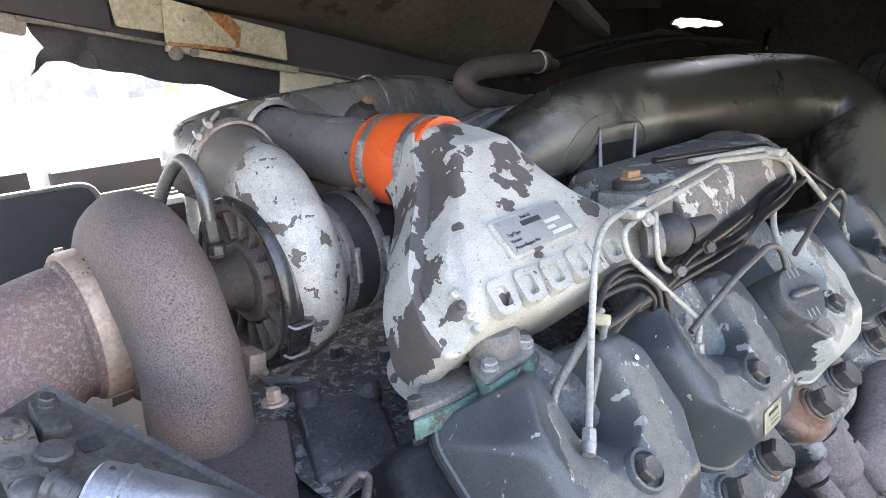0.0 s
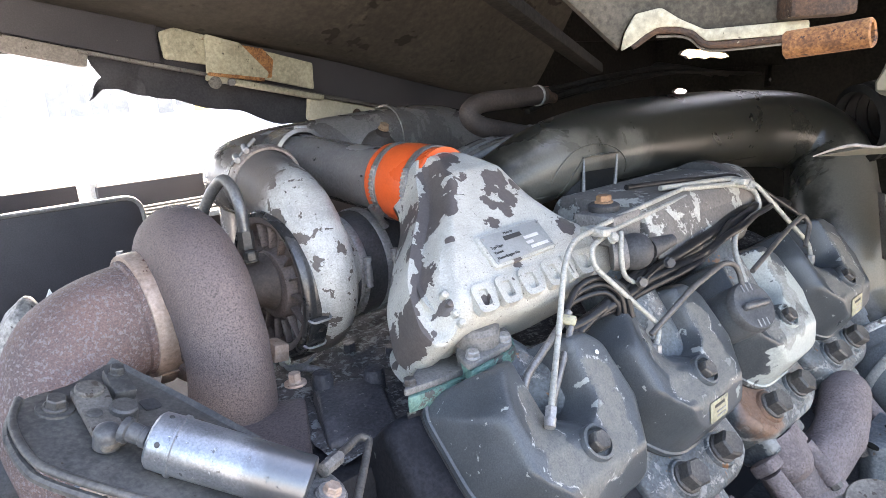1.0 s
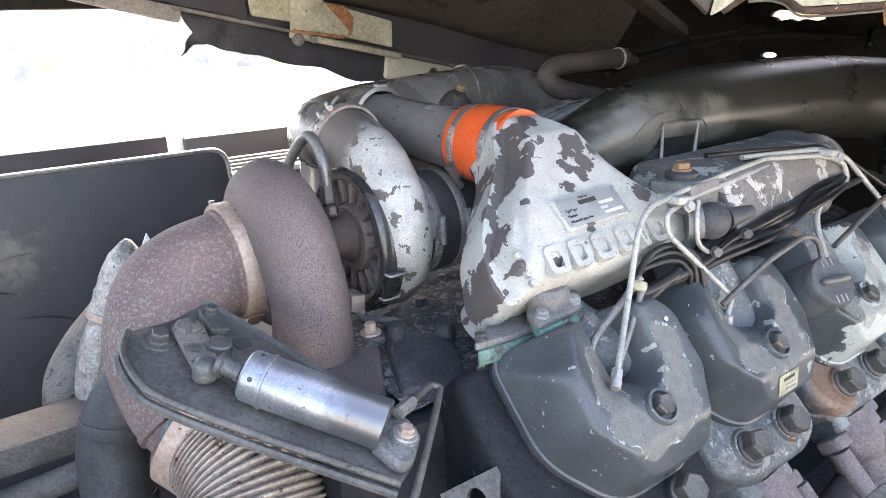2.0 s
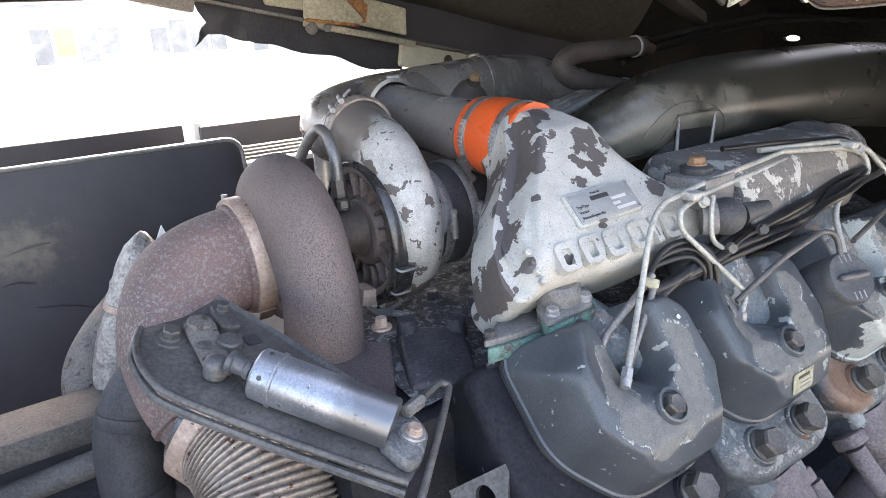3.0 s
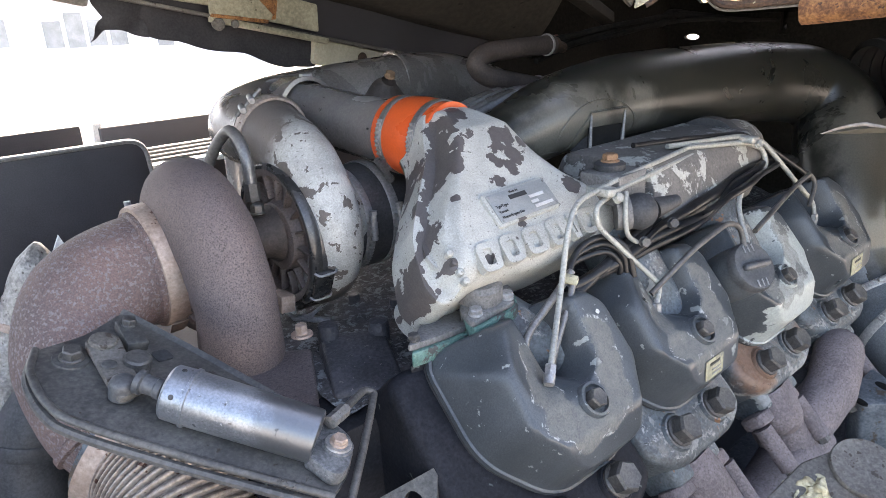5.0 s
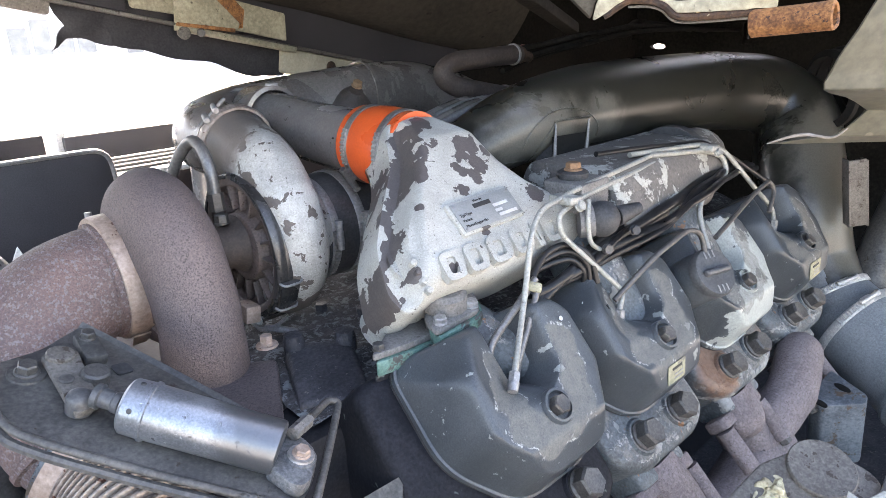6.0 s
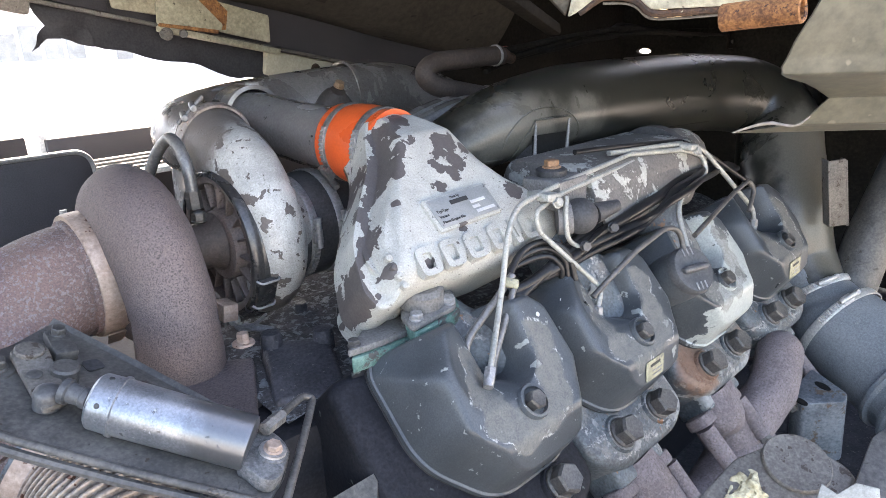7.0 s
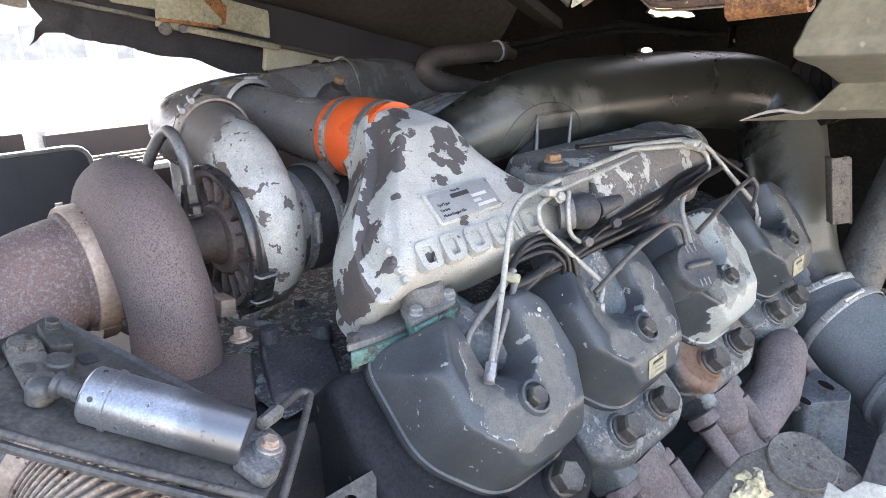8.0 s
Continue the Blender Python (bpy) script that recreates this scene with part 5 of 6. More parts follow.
ringb = part("clamp_ring", revolve([(-0.0895, 0.0705), (-0.0895, 0.0742), (-0.0875, 0.0762), (-0.083, 0.0768), (-0.0785, 0.0752), (-0.074, 0.0768), (-0.0695, 0.0762), (-0.067, 0.0742), (-0.067, 0.0705)], (0, TY, CZ), (1, 0, 0), 72, closed=True), M_BAND, turbo, "dark steel band clamp round the joint")
clasp_o = Vector((0, math.cos(radians(207)), math.sin(radians(207))))
CLASP = facing(Vector((-0.078, TY, CZ)) + clasp_o * 0.0785, clasp_o, (1, 0, 0))
part("ring_clasp", box(CLASP, (0.02, 0.032, 0.006), 0.0015), M_BAND, ringb)
for dy in (-0.016, 0.017):
    part("clasp_wire", sweep(rounded([CLASP @ Vector((-0.012, dy, -0.001)), CLASP @ Vector((-0.009, dy, 0.005)), CLASP @ Vector((0.009, dy, 0.005)), CLASP @ Vector((0.012, dy, -0.001))], 0.004), 0.0012, 8), M_STEEL, ringb)
foot_o = Vector((0, math.cos(radians(252)), math.sin(radians(252))))
low = Vector((-0.08, TY, CZ)) + foot_o * 0.08
for k, lift in enumerate((0.0, 0.006, 0.011)):
    part("spring_wire", sweep(spline([low + Vector((-0.012, 0.016 - 0.004 * k, 0.004)), low + Vector((-0.01, 0.004, -0.006 - lift * 0.4)), low + Vector((0.0, -0.012, -0.003 - lift * 0.3)), low + Vector((0.01, -0.024, 0.008))], 6), 0.0013, 8), M_STEEL, ringb)
part("clamp_screw", sweep([low + Vector((-0.004, 0.0, -0.008)), low + Vector((0.016, -0.026, -0.012))], 0.004, 10), M_STEEL, ringb)
hex_bolt(facing(low + Vector((-0.008, 0.012, -0.004)), (-0.3, -0.9, 0.2)), 0.01, M_ZINC, ringb)
part("drain_block", box(pose(-0.104, TY - 0.03, TZ - 0.062, 0, 8, 0), (0.016, 0.026, 0.018), 0.002), M_CLAMP, turbo, "tan drain flange")
# compressor snail, growing from below round the front to the outlet at the back top
c_path, c_rad = volute(-0.053, [(-60, 0.06, 0.022), (-90, 0.06, 0.024), (-120, 0.06, 0.026), (-150, 0.06, 0.027), (180, 0.06, 0.028), (150, 0.061, 0.0285), (120, 0.066, 0.03), (95, 0.076, 0.033)])
c_path += [(-0.05, 0.37, 1.571), (-0.044, 0.405, 1.577)]
c_rad += [0.036, 0.037]
# keep the sweep going one way round: the angles pass from -150 to 180 = -180
bm = sweep(spline(c_path, 6), c_rad, 30)
part("compressor_snail", bm, M_COMP, turbo, "flaking silver compressor housing")
part("compressor_face", revolve([(-0.067, 0.0775), (-0.056, 0.077), (-0.04, 0.066), (-0.03, 0.056), (-0.02, 0.05), (-0.005, 0.046), (0.0, 0.04)], (0, TY, TZ), (1, 0, 0), 48), M_COMP, turbo)
oc = part("outlet_clamp", revolve([(-0.008, 0.037), (-0.008, 0.0395), (-0.004, 0.0415), (0.004, 0.0415), (0.008, 0.0395), (0.008, 0.037)], (-0.044, 0.402, 1.577), (0.05, 1, 0.12), 40, closed=True), M_BELLOWS, turbo, "heat-tinted steel outlet clamp")
part("clamp_bolt", sweep([(-0.082, 0.402, 1.6), (-0.052, 0.4, 1.625)], 0.0022, 10), M_WORM, oc)
for q in ((-0.075, 0.4, 1.607), (-0.064, 0.4, 1.616)):
    part("trunnion", revolve([(-0.009, 0.0025), (-0.008, 0.0036), (0.008, 0.0036), (0.009, 0.0025)], q, (0.3, 0.9, 0.2), 14), M_STEEL, oc)
# oil pipe looping over the turbine
op = part("oil_pipe", sweep(rounded([(-0.112, 0.44, 1.535), (-0.104, 0.41, 1.575), (-0.1, 0.378, 1.594), (-0.1, 0.352, 1.57), (-0.1, 0.349, 1.525)], 0.025), 0.006, 14), M_WORM, turbo, "bent grey oil feed pipe")
hex_bolt(facing((-0.104, 0.335, 1.512), (0, 0, 1)), 0.012, M_BOLT, turbo, 0.01)
part("oil_fitting", revolve([(0, 0.008), (0.018, 0.008)], (-0.1, 0.349, 1.522), (0, 0.05, 1), 6), M_BOLT, turbo)

# compressor inlet hose
ih = thing("inlet_hose", (0.08, 0.34, 1.4), "black rubber compressor inlet hose with worm clamps", "hose")
part("hose", revolve([(-0.028, 0.05), (-0.028, 0.0565), (-0.022, 0.0575), (0.008, 0.057), (0.014, 0.059), (0.04, 0.059), (0.046, 0.057), (0.075, 0.057), (0.075, 0.05)], (0, TY + 0.012, TZ - 0.008), (1, 0, 0), 44), M_INLET, ih)
hose_clamp((0.0, TY + 0.012, TZ - 0.008), (1, 0, 0), 0.0572, 0.011, M_STEEL, ih, (0, -0.99, 0.02))
hose_clamp((0.034, TY + 0.012, TZ - 0.008), (1, 0, 0), 0.0592, 0.011, M_STEEL, ih, (0, -0.99, 0.06))
part("inlet_pipe", sweep(spline([(0.07, 0.348, 1.48), (0.16, 0.35, 1.478), (0.26, 0.38, 1.475), (0.32, 0.45, 1.47)], 8), 0.052, 32), M_PIPE, ih, "grey steel inlet pipe")

# ---- exhaust elbow, clamp and bellows ----
el = thing("exhaust_elbow", (-0.28, 0.3, 1.38), "rust-brown cast exhaust elbow", "exhaust elbow")
path = spline([(-0.19, 0.35, 1.483), (-0.225, 0.35, 1.482), (-0.265, 0.345, 1.465), (-0.285, 0.325, 1.43), (-0.285, 0.295, 1.395), (-0.275, 0.27, 1.37)], 9)
bm = sweep(path, [0.046, 0.05, 0.054, 0.054, 0.053, 0.05], 36)
wobble(bm, 0.001, 30)
part("pipe", bm, M_RUST_ELBOW, el)
part("inlet_flange", revolve([(-0.01, 0.048), (-0.008, 0.0535), (0.0, 0.054), (0.002, 0.05)], (-0.212, 0.35, 1.482), (1, 0.01, 0.03), 40), M_RUST_ELBOW, el)
part("outlet_flange", revolve([(0, 0.05), (0.002, 0.054), (0.008, 0.054), (0.01, 0.05)], (-0.281, 0.283, 1.384), (0.25, -0.65, -0.7), 40), M_RUST_ELBOW, el)
vb = thing("v_band_clamp", (-0.2, 0.35, 1.43), "tan heat-tinted steel clamp round the exhaust joint", "clamp")
part("band", revolve([(-0.011, 0.05), (-0.011, 0.0575), (-0.008, 0.0585), (0.008, 0.0585), (0.011, 0.0575), (0.011, 0.05)], (-0.205, 0.351, 1.4825), (1, 0.02, 0.04), 48, closed=True), M_CLAMP, vb)
part("bolt", sweep([(-0.2, 0.418, 1.49), (-0.2, 0.42, 1.53)], 0.0035, 10), M_STEEL, vb)
part("lug", box(pose(-0.203, 0.412, 1.5, 20, 0, 0), (0.02, 0.012, 0.018), 0.002), M_CLAMP, vb)
part("tongue", prism([(-0.01, 0), (0.01, 0), (0.006, -0.03), (-0.006, -0.03)], facing((-0.2, 0.318, 1.432), (0, -0.6, -0.8), (1, 0, 0)), 0.0015), M_CLAMP, vb)

be = thing("exhaust_bellows", (-0.2, 0.18, 1.28), "corrugated steel exhaust bellows", "bellows")
b0, b1 = Vector((-0.283, 0.262, 1.372)), Vector((-0.198, 0.15, 1.296))
bax = (b1 - b0).normalized()
blen = (b1 - b0).length
part("tail_flange", revolve([(0.0, 0.04), (0.005, 0.06), (0.02, 0.06), (0.025, 0.04)], (-0.274, 0.161, 1.282), (0, -0.1, -1), 30), M_RUST, be, "rusty tail flange")
way = spline([tuple(b0 + bax * 0.02), (-0.268, 0.227, 1.358), (-0.264, 0.195, 1.341), (-0.268, 0.173, 1.312), (-0.275, 0.159, 1.279)], 90)
rad = [0.0545 - 0.0042 * (0.5 + 0.5 * math.cos(2 * math.pi * k / 10)) ** 2 for k in range(len(way))]
part("corrugation", sweep(way, rad, 48), M_BELLOWS, be)
part("cuff", revolve([(-0.01, 0.049), (0.035, 0.049)], b0, bax, 40), M_BLUEGREY, be, "bluish heat-stained cuff")
bolt_at = Vector((-0.312, 0.21, 1.33))
for k in range(2):
    part("clamp_bolt", sweep([bolt_at + Vector((0.0, -0.008 * k, -0.012)), bolt_at + Vector((0.004, -0.008 * k, 0.014))], 0.0032, 10), M_STEEL, be)
    hex_bolt(facing(bolt_at + Vector((0.0, -0.008 * k, -0.012)), (0, -0.2, -1)), 0.008, M_STEEL, be)
part("clamp_lug", box(facing(bolt_at + Vector((0.006, 0.004, 0.004)), (-0.6, -0.6, 0.3)), (0.022, 0.02, 0.006), 0.002), M_CLAMP, be)
part("clamp_band", revolve([(-0.004, 0.05), (-0.004, 0.056), (0.024, 0.056), (0.024, 0.05)], b0, bax, 44, closed=True), M_CLAMP, be, "tan clamp band")

# ---- bracket and brake cylinder ----
ba, bb, bn = Vector((0.66, -0.67, -0.34)).normalized(), Vector((0.7232, 0.689, 0.0462)), Vector((0.2033, -0.2764, 0.9393))
BR = Matrix((ba, bb, bn)).transposed().to_4x4()
BR.translation = Vector((-0.307, 0.211, 1.478)) - 0.008 * bn
bk = thing("bracket_plate", (-0.25, 0.15, 1.44), "grimy folded steel bracket beside the exhaust", "bracket")
poly = round_poly([(-0.033, 0.004), (-0.02, -0.018), (0.006, -0.04), (0.03, -0.048), (0.097, -0.049), (0.154, -0.047), (0.199, -0.045), (0.203, -0.02), (0.2, 0.01), (0.175, 0.021), (0.137, 0.031), (0.075, 0.051), (0.022, 0.067), (-0.009, 0.076), (-0.016, 0.035)], 0.006, 3)
part("plate", prism(poly, BR, 0.004, 0.001), M_BRACKET, bk)
low = [(-0.033, 0.004), (-0.021, -0.019), (0.005, -0.041), (0.03, -0.049), (0.097, -0.05), (0.154, -0.048), (0.199, -0.046)]
part("rolled_edge", sweep(spline([BR @ Vector((x, y, 0.0)) for x, y in low], 6), 0.0028, 10), M_BRACKET, bk)
part("lower_lip", sweep(spline([BR @ Vector((x, y - 0.003, -0.007)) for x, y in low], 6), 0.0034, 8), M_BRACKET, bk)
high = [BR @ Vector((x, y, -0.002)) for x, y in [(-0.009, 0.077), (0.022, 0.068), (0.075, 0.052), (0.137, 0.032), (0.175, 0.022)]]
part("flange", sweep(spline(high, 6), 0.005, 4, up=bn), M_BRACKET, bk)
part("washer", revolve([(0, 0.0125), (0.0015, 0.012)], BR @ Vector((-0.008, 0.0055, 0)), bn, 24), M_BRACKET, bk)
hex_bolt(BR @ pose(-0.008, 0.0055, 0.0015), 0.012, M_BOLT, bk, 0.008, 1.1)
part("hole_plug", prism(round_poly([(-0.009, 0.0), (0.0, -0.009), (0.009, 0.0), (0.0, 0.008)], 0.003), BR @ pose(0.0425, 0.0385, 0.0012, 0, 0, 10), 0.002), M_RUBBER, bk, "dark slotted hole")

ac = thing("brake_cylinder", BR @ Vector((0.12, -0.01, 0.0)), "oxidised silver pneumatic cylinder on a grimy bracket", "cylinder")
c0, c1_ = BR @ Vector((0.071, -0.0165, 0.0175)), BR @ Vector((0.182, -0.0165, 0.0175))
cax = (c1_ - c0).normalized()
part("barrel", revolve([(0, 0.001), (0.0, 0.0168), (0.002, 0.0186), (0.0145, 0.019), (0.015, 0.0202), (0.0168, 0.0202), (0.0174, 0.0188), (0.1025, 0.0184), (0.104, 0.0178), (0.1046, 0.0165), (0.1046, 0.004)], c0, cax, 56), M_ALU, ac)
for a in (40, 85, 150):
    o = BR.to_3x3() @ Vector((0, math.cos(radians(a)), math.sin(radians(a))))
    part("vent_hole", revolve([(0, 0.0019), (0.0006, 0.0015)], c0 + cax * 0.008 + o * 0.0187, o, 12), M_RUBBER, ac)
part("end_boss", prism(round_poly([(0.172, -0.03), (0.1827, -0.0345), (0.19, -0.039), (0.198, -0.0385), (0.202, -0.03), (0.2015, -0.012), (0.197, 0.0), (0.188, 0.0065), (0.178, 0.0105), (0.172, 0.006)], 0.004), BR @ Matrix.Translation((0, 0, 0.012)), 0.0115, 0.002), M_ALU_DIRTY, ac, "grimy cast end lug")
part("bolt_ear", revolve([(-0.0125, 0.0118), (-0.001, 0.011), (0.0, 0.009)], BR @ Vector((0.19, -0.0135, 0.014)), bn, 26), M_ALU_DIRTY, ac)
part("washer", revolve([(0, 0.0095), (0.0015, 0.009)], BR @ Vector((0.19, -0.0135, 0.0138)), bn, 20), M_STEEL, ac)
hex_bolt(BR @ pose(0.19, -0.0135, 0.0152), 0.0095, M_CLAMP, ac, 0.005, 1.1)
part("rod", sweep([c0, BR @ Vector((0.06, -0.0175, 0.018))], 0.0035, 12), M_STEEL, ac)
r0, r1 = BR @ Vector((0.05, -0.0165, 0.018)), BR @ Vector((0.069, -0.018, 0.018))
part("rod_end", revolve([(0, 0.0085), (0.004, 0.0085), (0.005, 0.0068), (0.013, 0.0062), (0.014, 0.0072), (0.018, 0.0072), (0.019, 0.005)], r0, r1 - r0, 22), M_CAP, ac, "dark ribbed rod end")
lv = thing("lever_arm", BR @ Vector((0.01, 0.01, 0.0)), "grimy steel lever plate with ball joint", "lever")
part("arm", prism(round_poly([(-0.007, 0.018), (0.002, 0.036), (0.011, 0.034), (0.053, -0.012), (0.045, -0.028), (0.034, -0.02)], 0.004), BR @ Matrix.Translation((0.0, 0.0, 0.009)), 0.005, 0.0012), M_DUST, lv)
part("pin_head", revolve([(-0.01, 0.0095), (0.002, 0.0095), (0.003, 0.0085), (0.003, 0.004)], BR @ Vector((0.0045, 0.0225, 0.009)), bn, 28), M_DUST, lv)
part("hub", revolve([(-0.008, 0.005), (0.001, 0.005), (0.0015, 0.004)], BR @ Vector((0.0215, 0.001, 0.009)), bn, 22), M_BRACKET, lv)
part("ball_joint", revolve([(-0.008, 0.0085), (0.002, 0.009), (0.005, 0.008), (0.007, 0.005), (0.0075, 0.002)], BR @ Vector((0.0405, -0.0165, 0.01)), bn, 28), M_CAP, lv, "dark ball joint boot")
part("stop_bolt", revolve([(-0.004, 0.0095), (0.01, 0.0095), (0.0115, 0.008)], BR @ Vector((0.035, 0.0135, 0.002)), bn, 22), M_BOLT, lv)
part("stop_block", box(BR @ pose(0.014, 0.046, 0.004, 0, 0, -45), (0.032, 0.016, 0.009), 0.002), M_BRACKET, lv)
hex_bolt(BR @ pose(0.008, 0.052, 0.0085), 0.009, M_BOLT, lv, 0.006)

pt = thing("air_line", (-0.15, 0.1, 1.36), "grey steel air line with hexagon union", "pipe")
part("pipe", sweep(rounded([BR @ Vector(q) for q in ((0.187, 0.022, 0.018), (0.195, 0.049, 0.017), (0.203, 0.052, 0.016), (0.205, 0.033, 0.012), (0.2075, -0.004, 0.008), (0.21, -0.045, -0.002), (0.213, -0.09, -0.02))], 0.008), 0.003, 14), M_BOLT, pt)
u0_ = BR @ Vector((0.1795, -0.001, 0.018))
udir = (BR.to_3x3() @ Vector((0.33, 0.94, 0.0))).normalized()
part("union_nut", revolve([(0, 0.004), (0.0005, 0.0051), (0.008, 0.0051), (0.0085, 0.004)], u0_, udir, 6), M_CAST_FOOT, pt)
part("coupling_nut", revolve([(0.0086, 0.0042), (0.0095, 0.0053), (0.02, 0.0053), (0.022, 0.004), (0.024, 0.003)], u0_, udir, 6), M_CAST_FOOT, pt)

lug = thing("lifting_lug", (-0.13, 0.06, 1.3), "worn steel lifting lug with a round hole", "lug")
outer_l = [(q * math.cos(2 * math.pi * k / 32), q * math.sin(2 * math.pi * k / 32)) for k in range(32) for q in (0.0175 / max(0.55, math.cos(((2 * math.pi * k / 32) - 1.57 + 1.047) % 2.094 - 1.047)),)]
inner_l = [(0.008 * math.cos(2 * math.pi * k / 32), 0.011 * math.sin(2 * math.pi * k / 32)) for k in range(32)]
part("plate", ring_plate(outer_l, inner_l, facing((-0.134, 0.066, 1.337), (-0.75, -0.45, 0.5), (0.7, -0.55, 0.5)), 0.008), M_BRACKET, lug, sharp=30)

# ---- pads right of the turbine foot ----
pad = thing("oil_filter_base", (-0.07, 0.25, 1.38), "dark oily cast base with studs", "casting")
PADM = pose(-0.088, 0.205, 1.35, 6, 6, -24)
part("base", wobble(box(PADM, (0.066, 0.1, 0.09), 0.006, seg=3), 0.0015, 45), M_OIL, pad)
part("side_step", wobble(box(PADM @ pose(-0.05, 0.0, -0.004), (0.02, 0.07, 0.08), 0.006, seg=3), 0.0015, 45), M_OIL, pad)
for q in ((-0.024, 0.044), (0.026, 0.044)):
    part("bolt_post", revolve([(-0.09, 0.0105), (0.006, 0.0105), (0.009, 0.0095), (0.012, 0.009), (0.0125, 0.004)], PADM @ Vector((*q, 0.045)), (0, 0, 1), 18), M_OIL, pad)
part("washer", revolve([(0, 0.0105), (0.002, 0.01)], (-0.118, 0.247, 1.413), (0, 0, 1), 22), M_CLAMP, turbo)
hex_bolt(pose(-0.118, 0.247, 1.415), 0.0105, M_CLAMP, turbo, 0.009)

# ---- fuel pipes ----
def line(name, pts, r, mat, label, category="fuel pipe", bend=0.014, group="fuel pipes"):
    ob = part(name, sweep(rounded(pts, bend), r, 12), mat)
    return tagged(ob, label, category, group)


Z = "pale zinc-coated fuel pipe"
line("fuel_pipe", [(0.299, 0.1, 1.541), (0.145, 0.089, 1.535), (0.076, 0.08, 1.531), (0.055, 0.073, 1.515), (0.04, 0.066, 1.475), (0.018, 0.053, 1.45), (-0.018, 0.03, 1.425)], 0.0026, M_ZINC, Z + " bent down into a rocker cover")
line("fuel_pipe", [(0.299, 0.096, 1.533), (0.15, 0.086, 1.527), (0.1, 0.078, 1.521), (0.1, 0.075, 1.503), (0.164, 0.045, 1.434), (0.15, 0.04, 1.42)], 0.0026, M_ZINC, Z + " hooked over the second cover")
line("fuel_pipe", [(0.299, 0.1, 1.541), (0.396, 0.086, 1.533), (0.437, 0.08, 1.52), (0.441, 0.074, 1.5), (0.347, 0.06, 1.488), (0.322, 0.05, 1.476), (0.308, 0.028, 1.44)], 0.0031, M_ZINC, Z + " bent down beside the filler cap")
line("fuel_pipe", [(0.27, 0.11, 1.545), (0.396, 0.09, 1.54), (0.45, 0.085, 1.525), (0.54, 0.05, 1.434), (0.535, 0.045, 1.42)], 0.0031, M_ZINC, Z + " running to the last cover")
line("leak_off_pipe", [(0.22, 0.12, 1.553), (0.3, 0.11, 1.549), (0.41, 0.095, 1.541), (0.48, 0.085, 1.51), (0.56, 0.06, 1.46)], 0.003, M_CABLE, "thin dark leak-off pipe", "pipe")
D = "thin dark steel leak-off pipe"
line("leak_off_pipe", [(0.148, 0.045, 1.43), (0.198, 0.032, 1.465), (0.26, 0.03, 1.478), (0.285, 0.028, 1.468), (0.283, 0.02, 1.445)], 0.0029, M_BOLT, D, "pipe")
line("leak_off_pipe", [(0.326, 0.03, 1.452), (0.47, 0.048, 1.472), (0.515, 0.05, 1.478), (0.525, 0.045, 1.465), (0.5, 0.04, 1.44)], 0.0029, M_BOLT, D, "pipe")
line("leak_off_pipe", [(0.056, 0.069, 1.474), (0.03, 0.068, 1.456), (-0.009, 0.065, 1.435), (-0.016, 0.06, 1.41), (-0.012, 0.05, 1.39)], 0.0034, M_WORM, "grey sleeved leak-off pipe", "pipe")
line("leak_off_pipe", [(0.054, 0.064, 1.47), (0.035, 0.056, 1.45), (0.008, 0.048, 1.42), (0.0, 0.046, 1.39)], 0.003, M_WORM, "grey sleeved leak-off pipe", "pipe")
for q, ax in (((-0.018, 0.03, 1.425), (0.6, 0.4, 0.5)), ((0.15, 0.04, 1.42), (0.1, 0.1, 0.9)), ((0.308, 0.028, 1.44), (0.1, 0.15, 0.9)), ((0.535, 0.045, 1.42), (0.1, 0.1, 0.9))):
    un = thing("pipe_union", q, "small steel union nut at the pipe end", "pipe union", "pipe unions")
    ax = Vector(ax).normalized()
    part("nut", revolve([(-0.008, 0.005), (0.0, 0.005), (0.001, 0.004)], q, ax, 6), M_STEEL, un)
    part("collar", revolve([(-0.016, 0.0042), (-0.008, 0.0048)], q, ax, 14), M_STEEL, un)
tie = tagged(part("pipe_tie", box(facing((0.049, 0.066, 1.469), (-0.6, -0.5, 0.4), (0.5, 0.2, 0.8)), (0.009, 0.016, 0.011), 0.0025), M_LABEL), "pale plastic tie round the pipes", "pipe clip")
for q in ((0.4, 0.085, 1.536), (0.122, 0.086, 1.53)):
    cl = thing("pipe_clip", q, "small steel clip holding the fuel pipes", "pipe clip", "pipe clips")
    part("clip", box(pose(*q, 0, 6, 0), (0.02, 0.026, 0.008), 0.002), M_ZINC, cl)
    hex_bolt(facing((q[0] + 0.004, q[1] - 0.012, q[2] - 0.006), (0, -0.8, 0.4)), 0.009, M_ZINC, cl)

# sensor with its bail
se = thing("pressure_sensor", (0.16, 0.08, 1.49), "round grey sensor held by a wire bail", "sensor")
bm = bmesh.new()
bmesh.ops.create_uvsphere(bm, u_segments=28, v_segments=18, radius=0.018, matrix=Matrix.Translation((0.162, 0.072, 1.504)))
part("bulb", bm, M_RUBBER, se)
part("spout", sweep([(0.18, 0.068, 1.503), (0.21, 0.06, 1.507)], [0.011, 0.006], 14), M_RUBBER, se)
part("seat", revolve([(0, 0.016), (0.012, 0.017), (0.016, 0.015)], (0.146, 0.088, 1.502), (0.7, -0.7, 0.05), 26), M_CAST_FOOT, se)
part("bail", sweep(rounded([(0.148, 0.078, 1.525), (0.138, 0.072, 1.51), (0.14, 0.07, 1.485), (0.155, 0.068, 1.475)], 0.01), 0.0024, 10), M_ZINC, se)
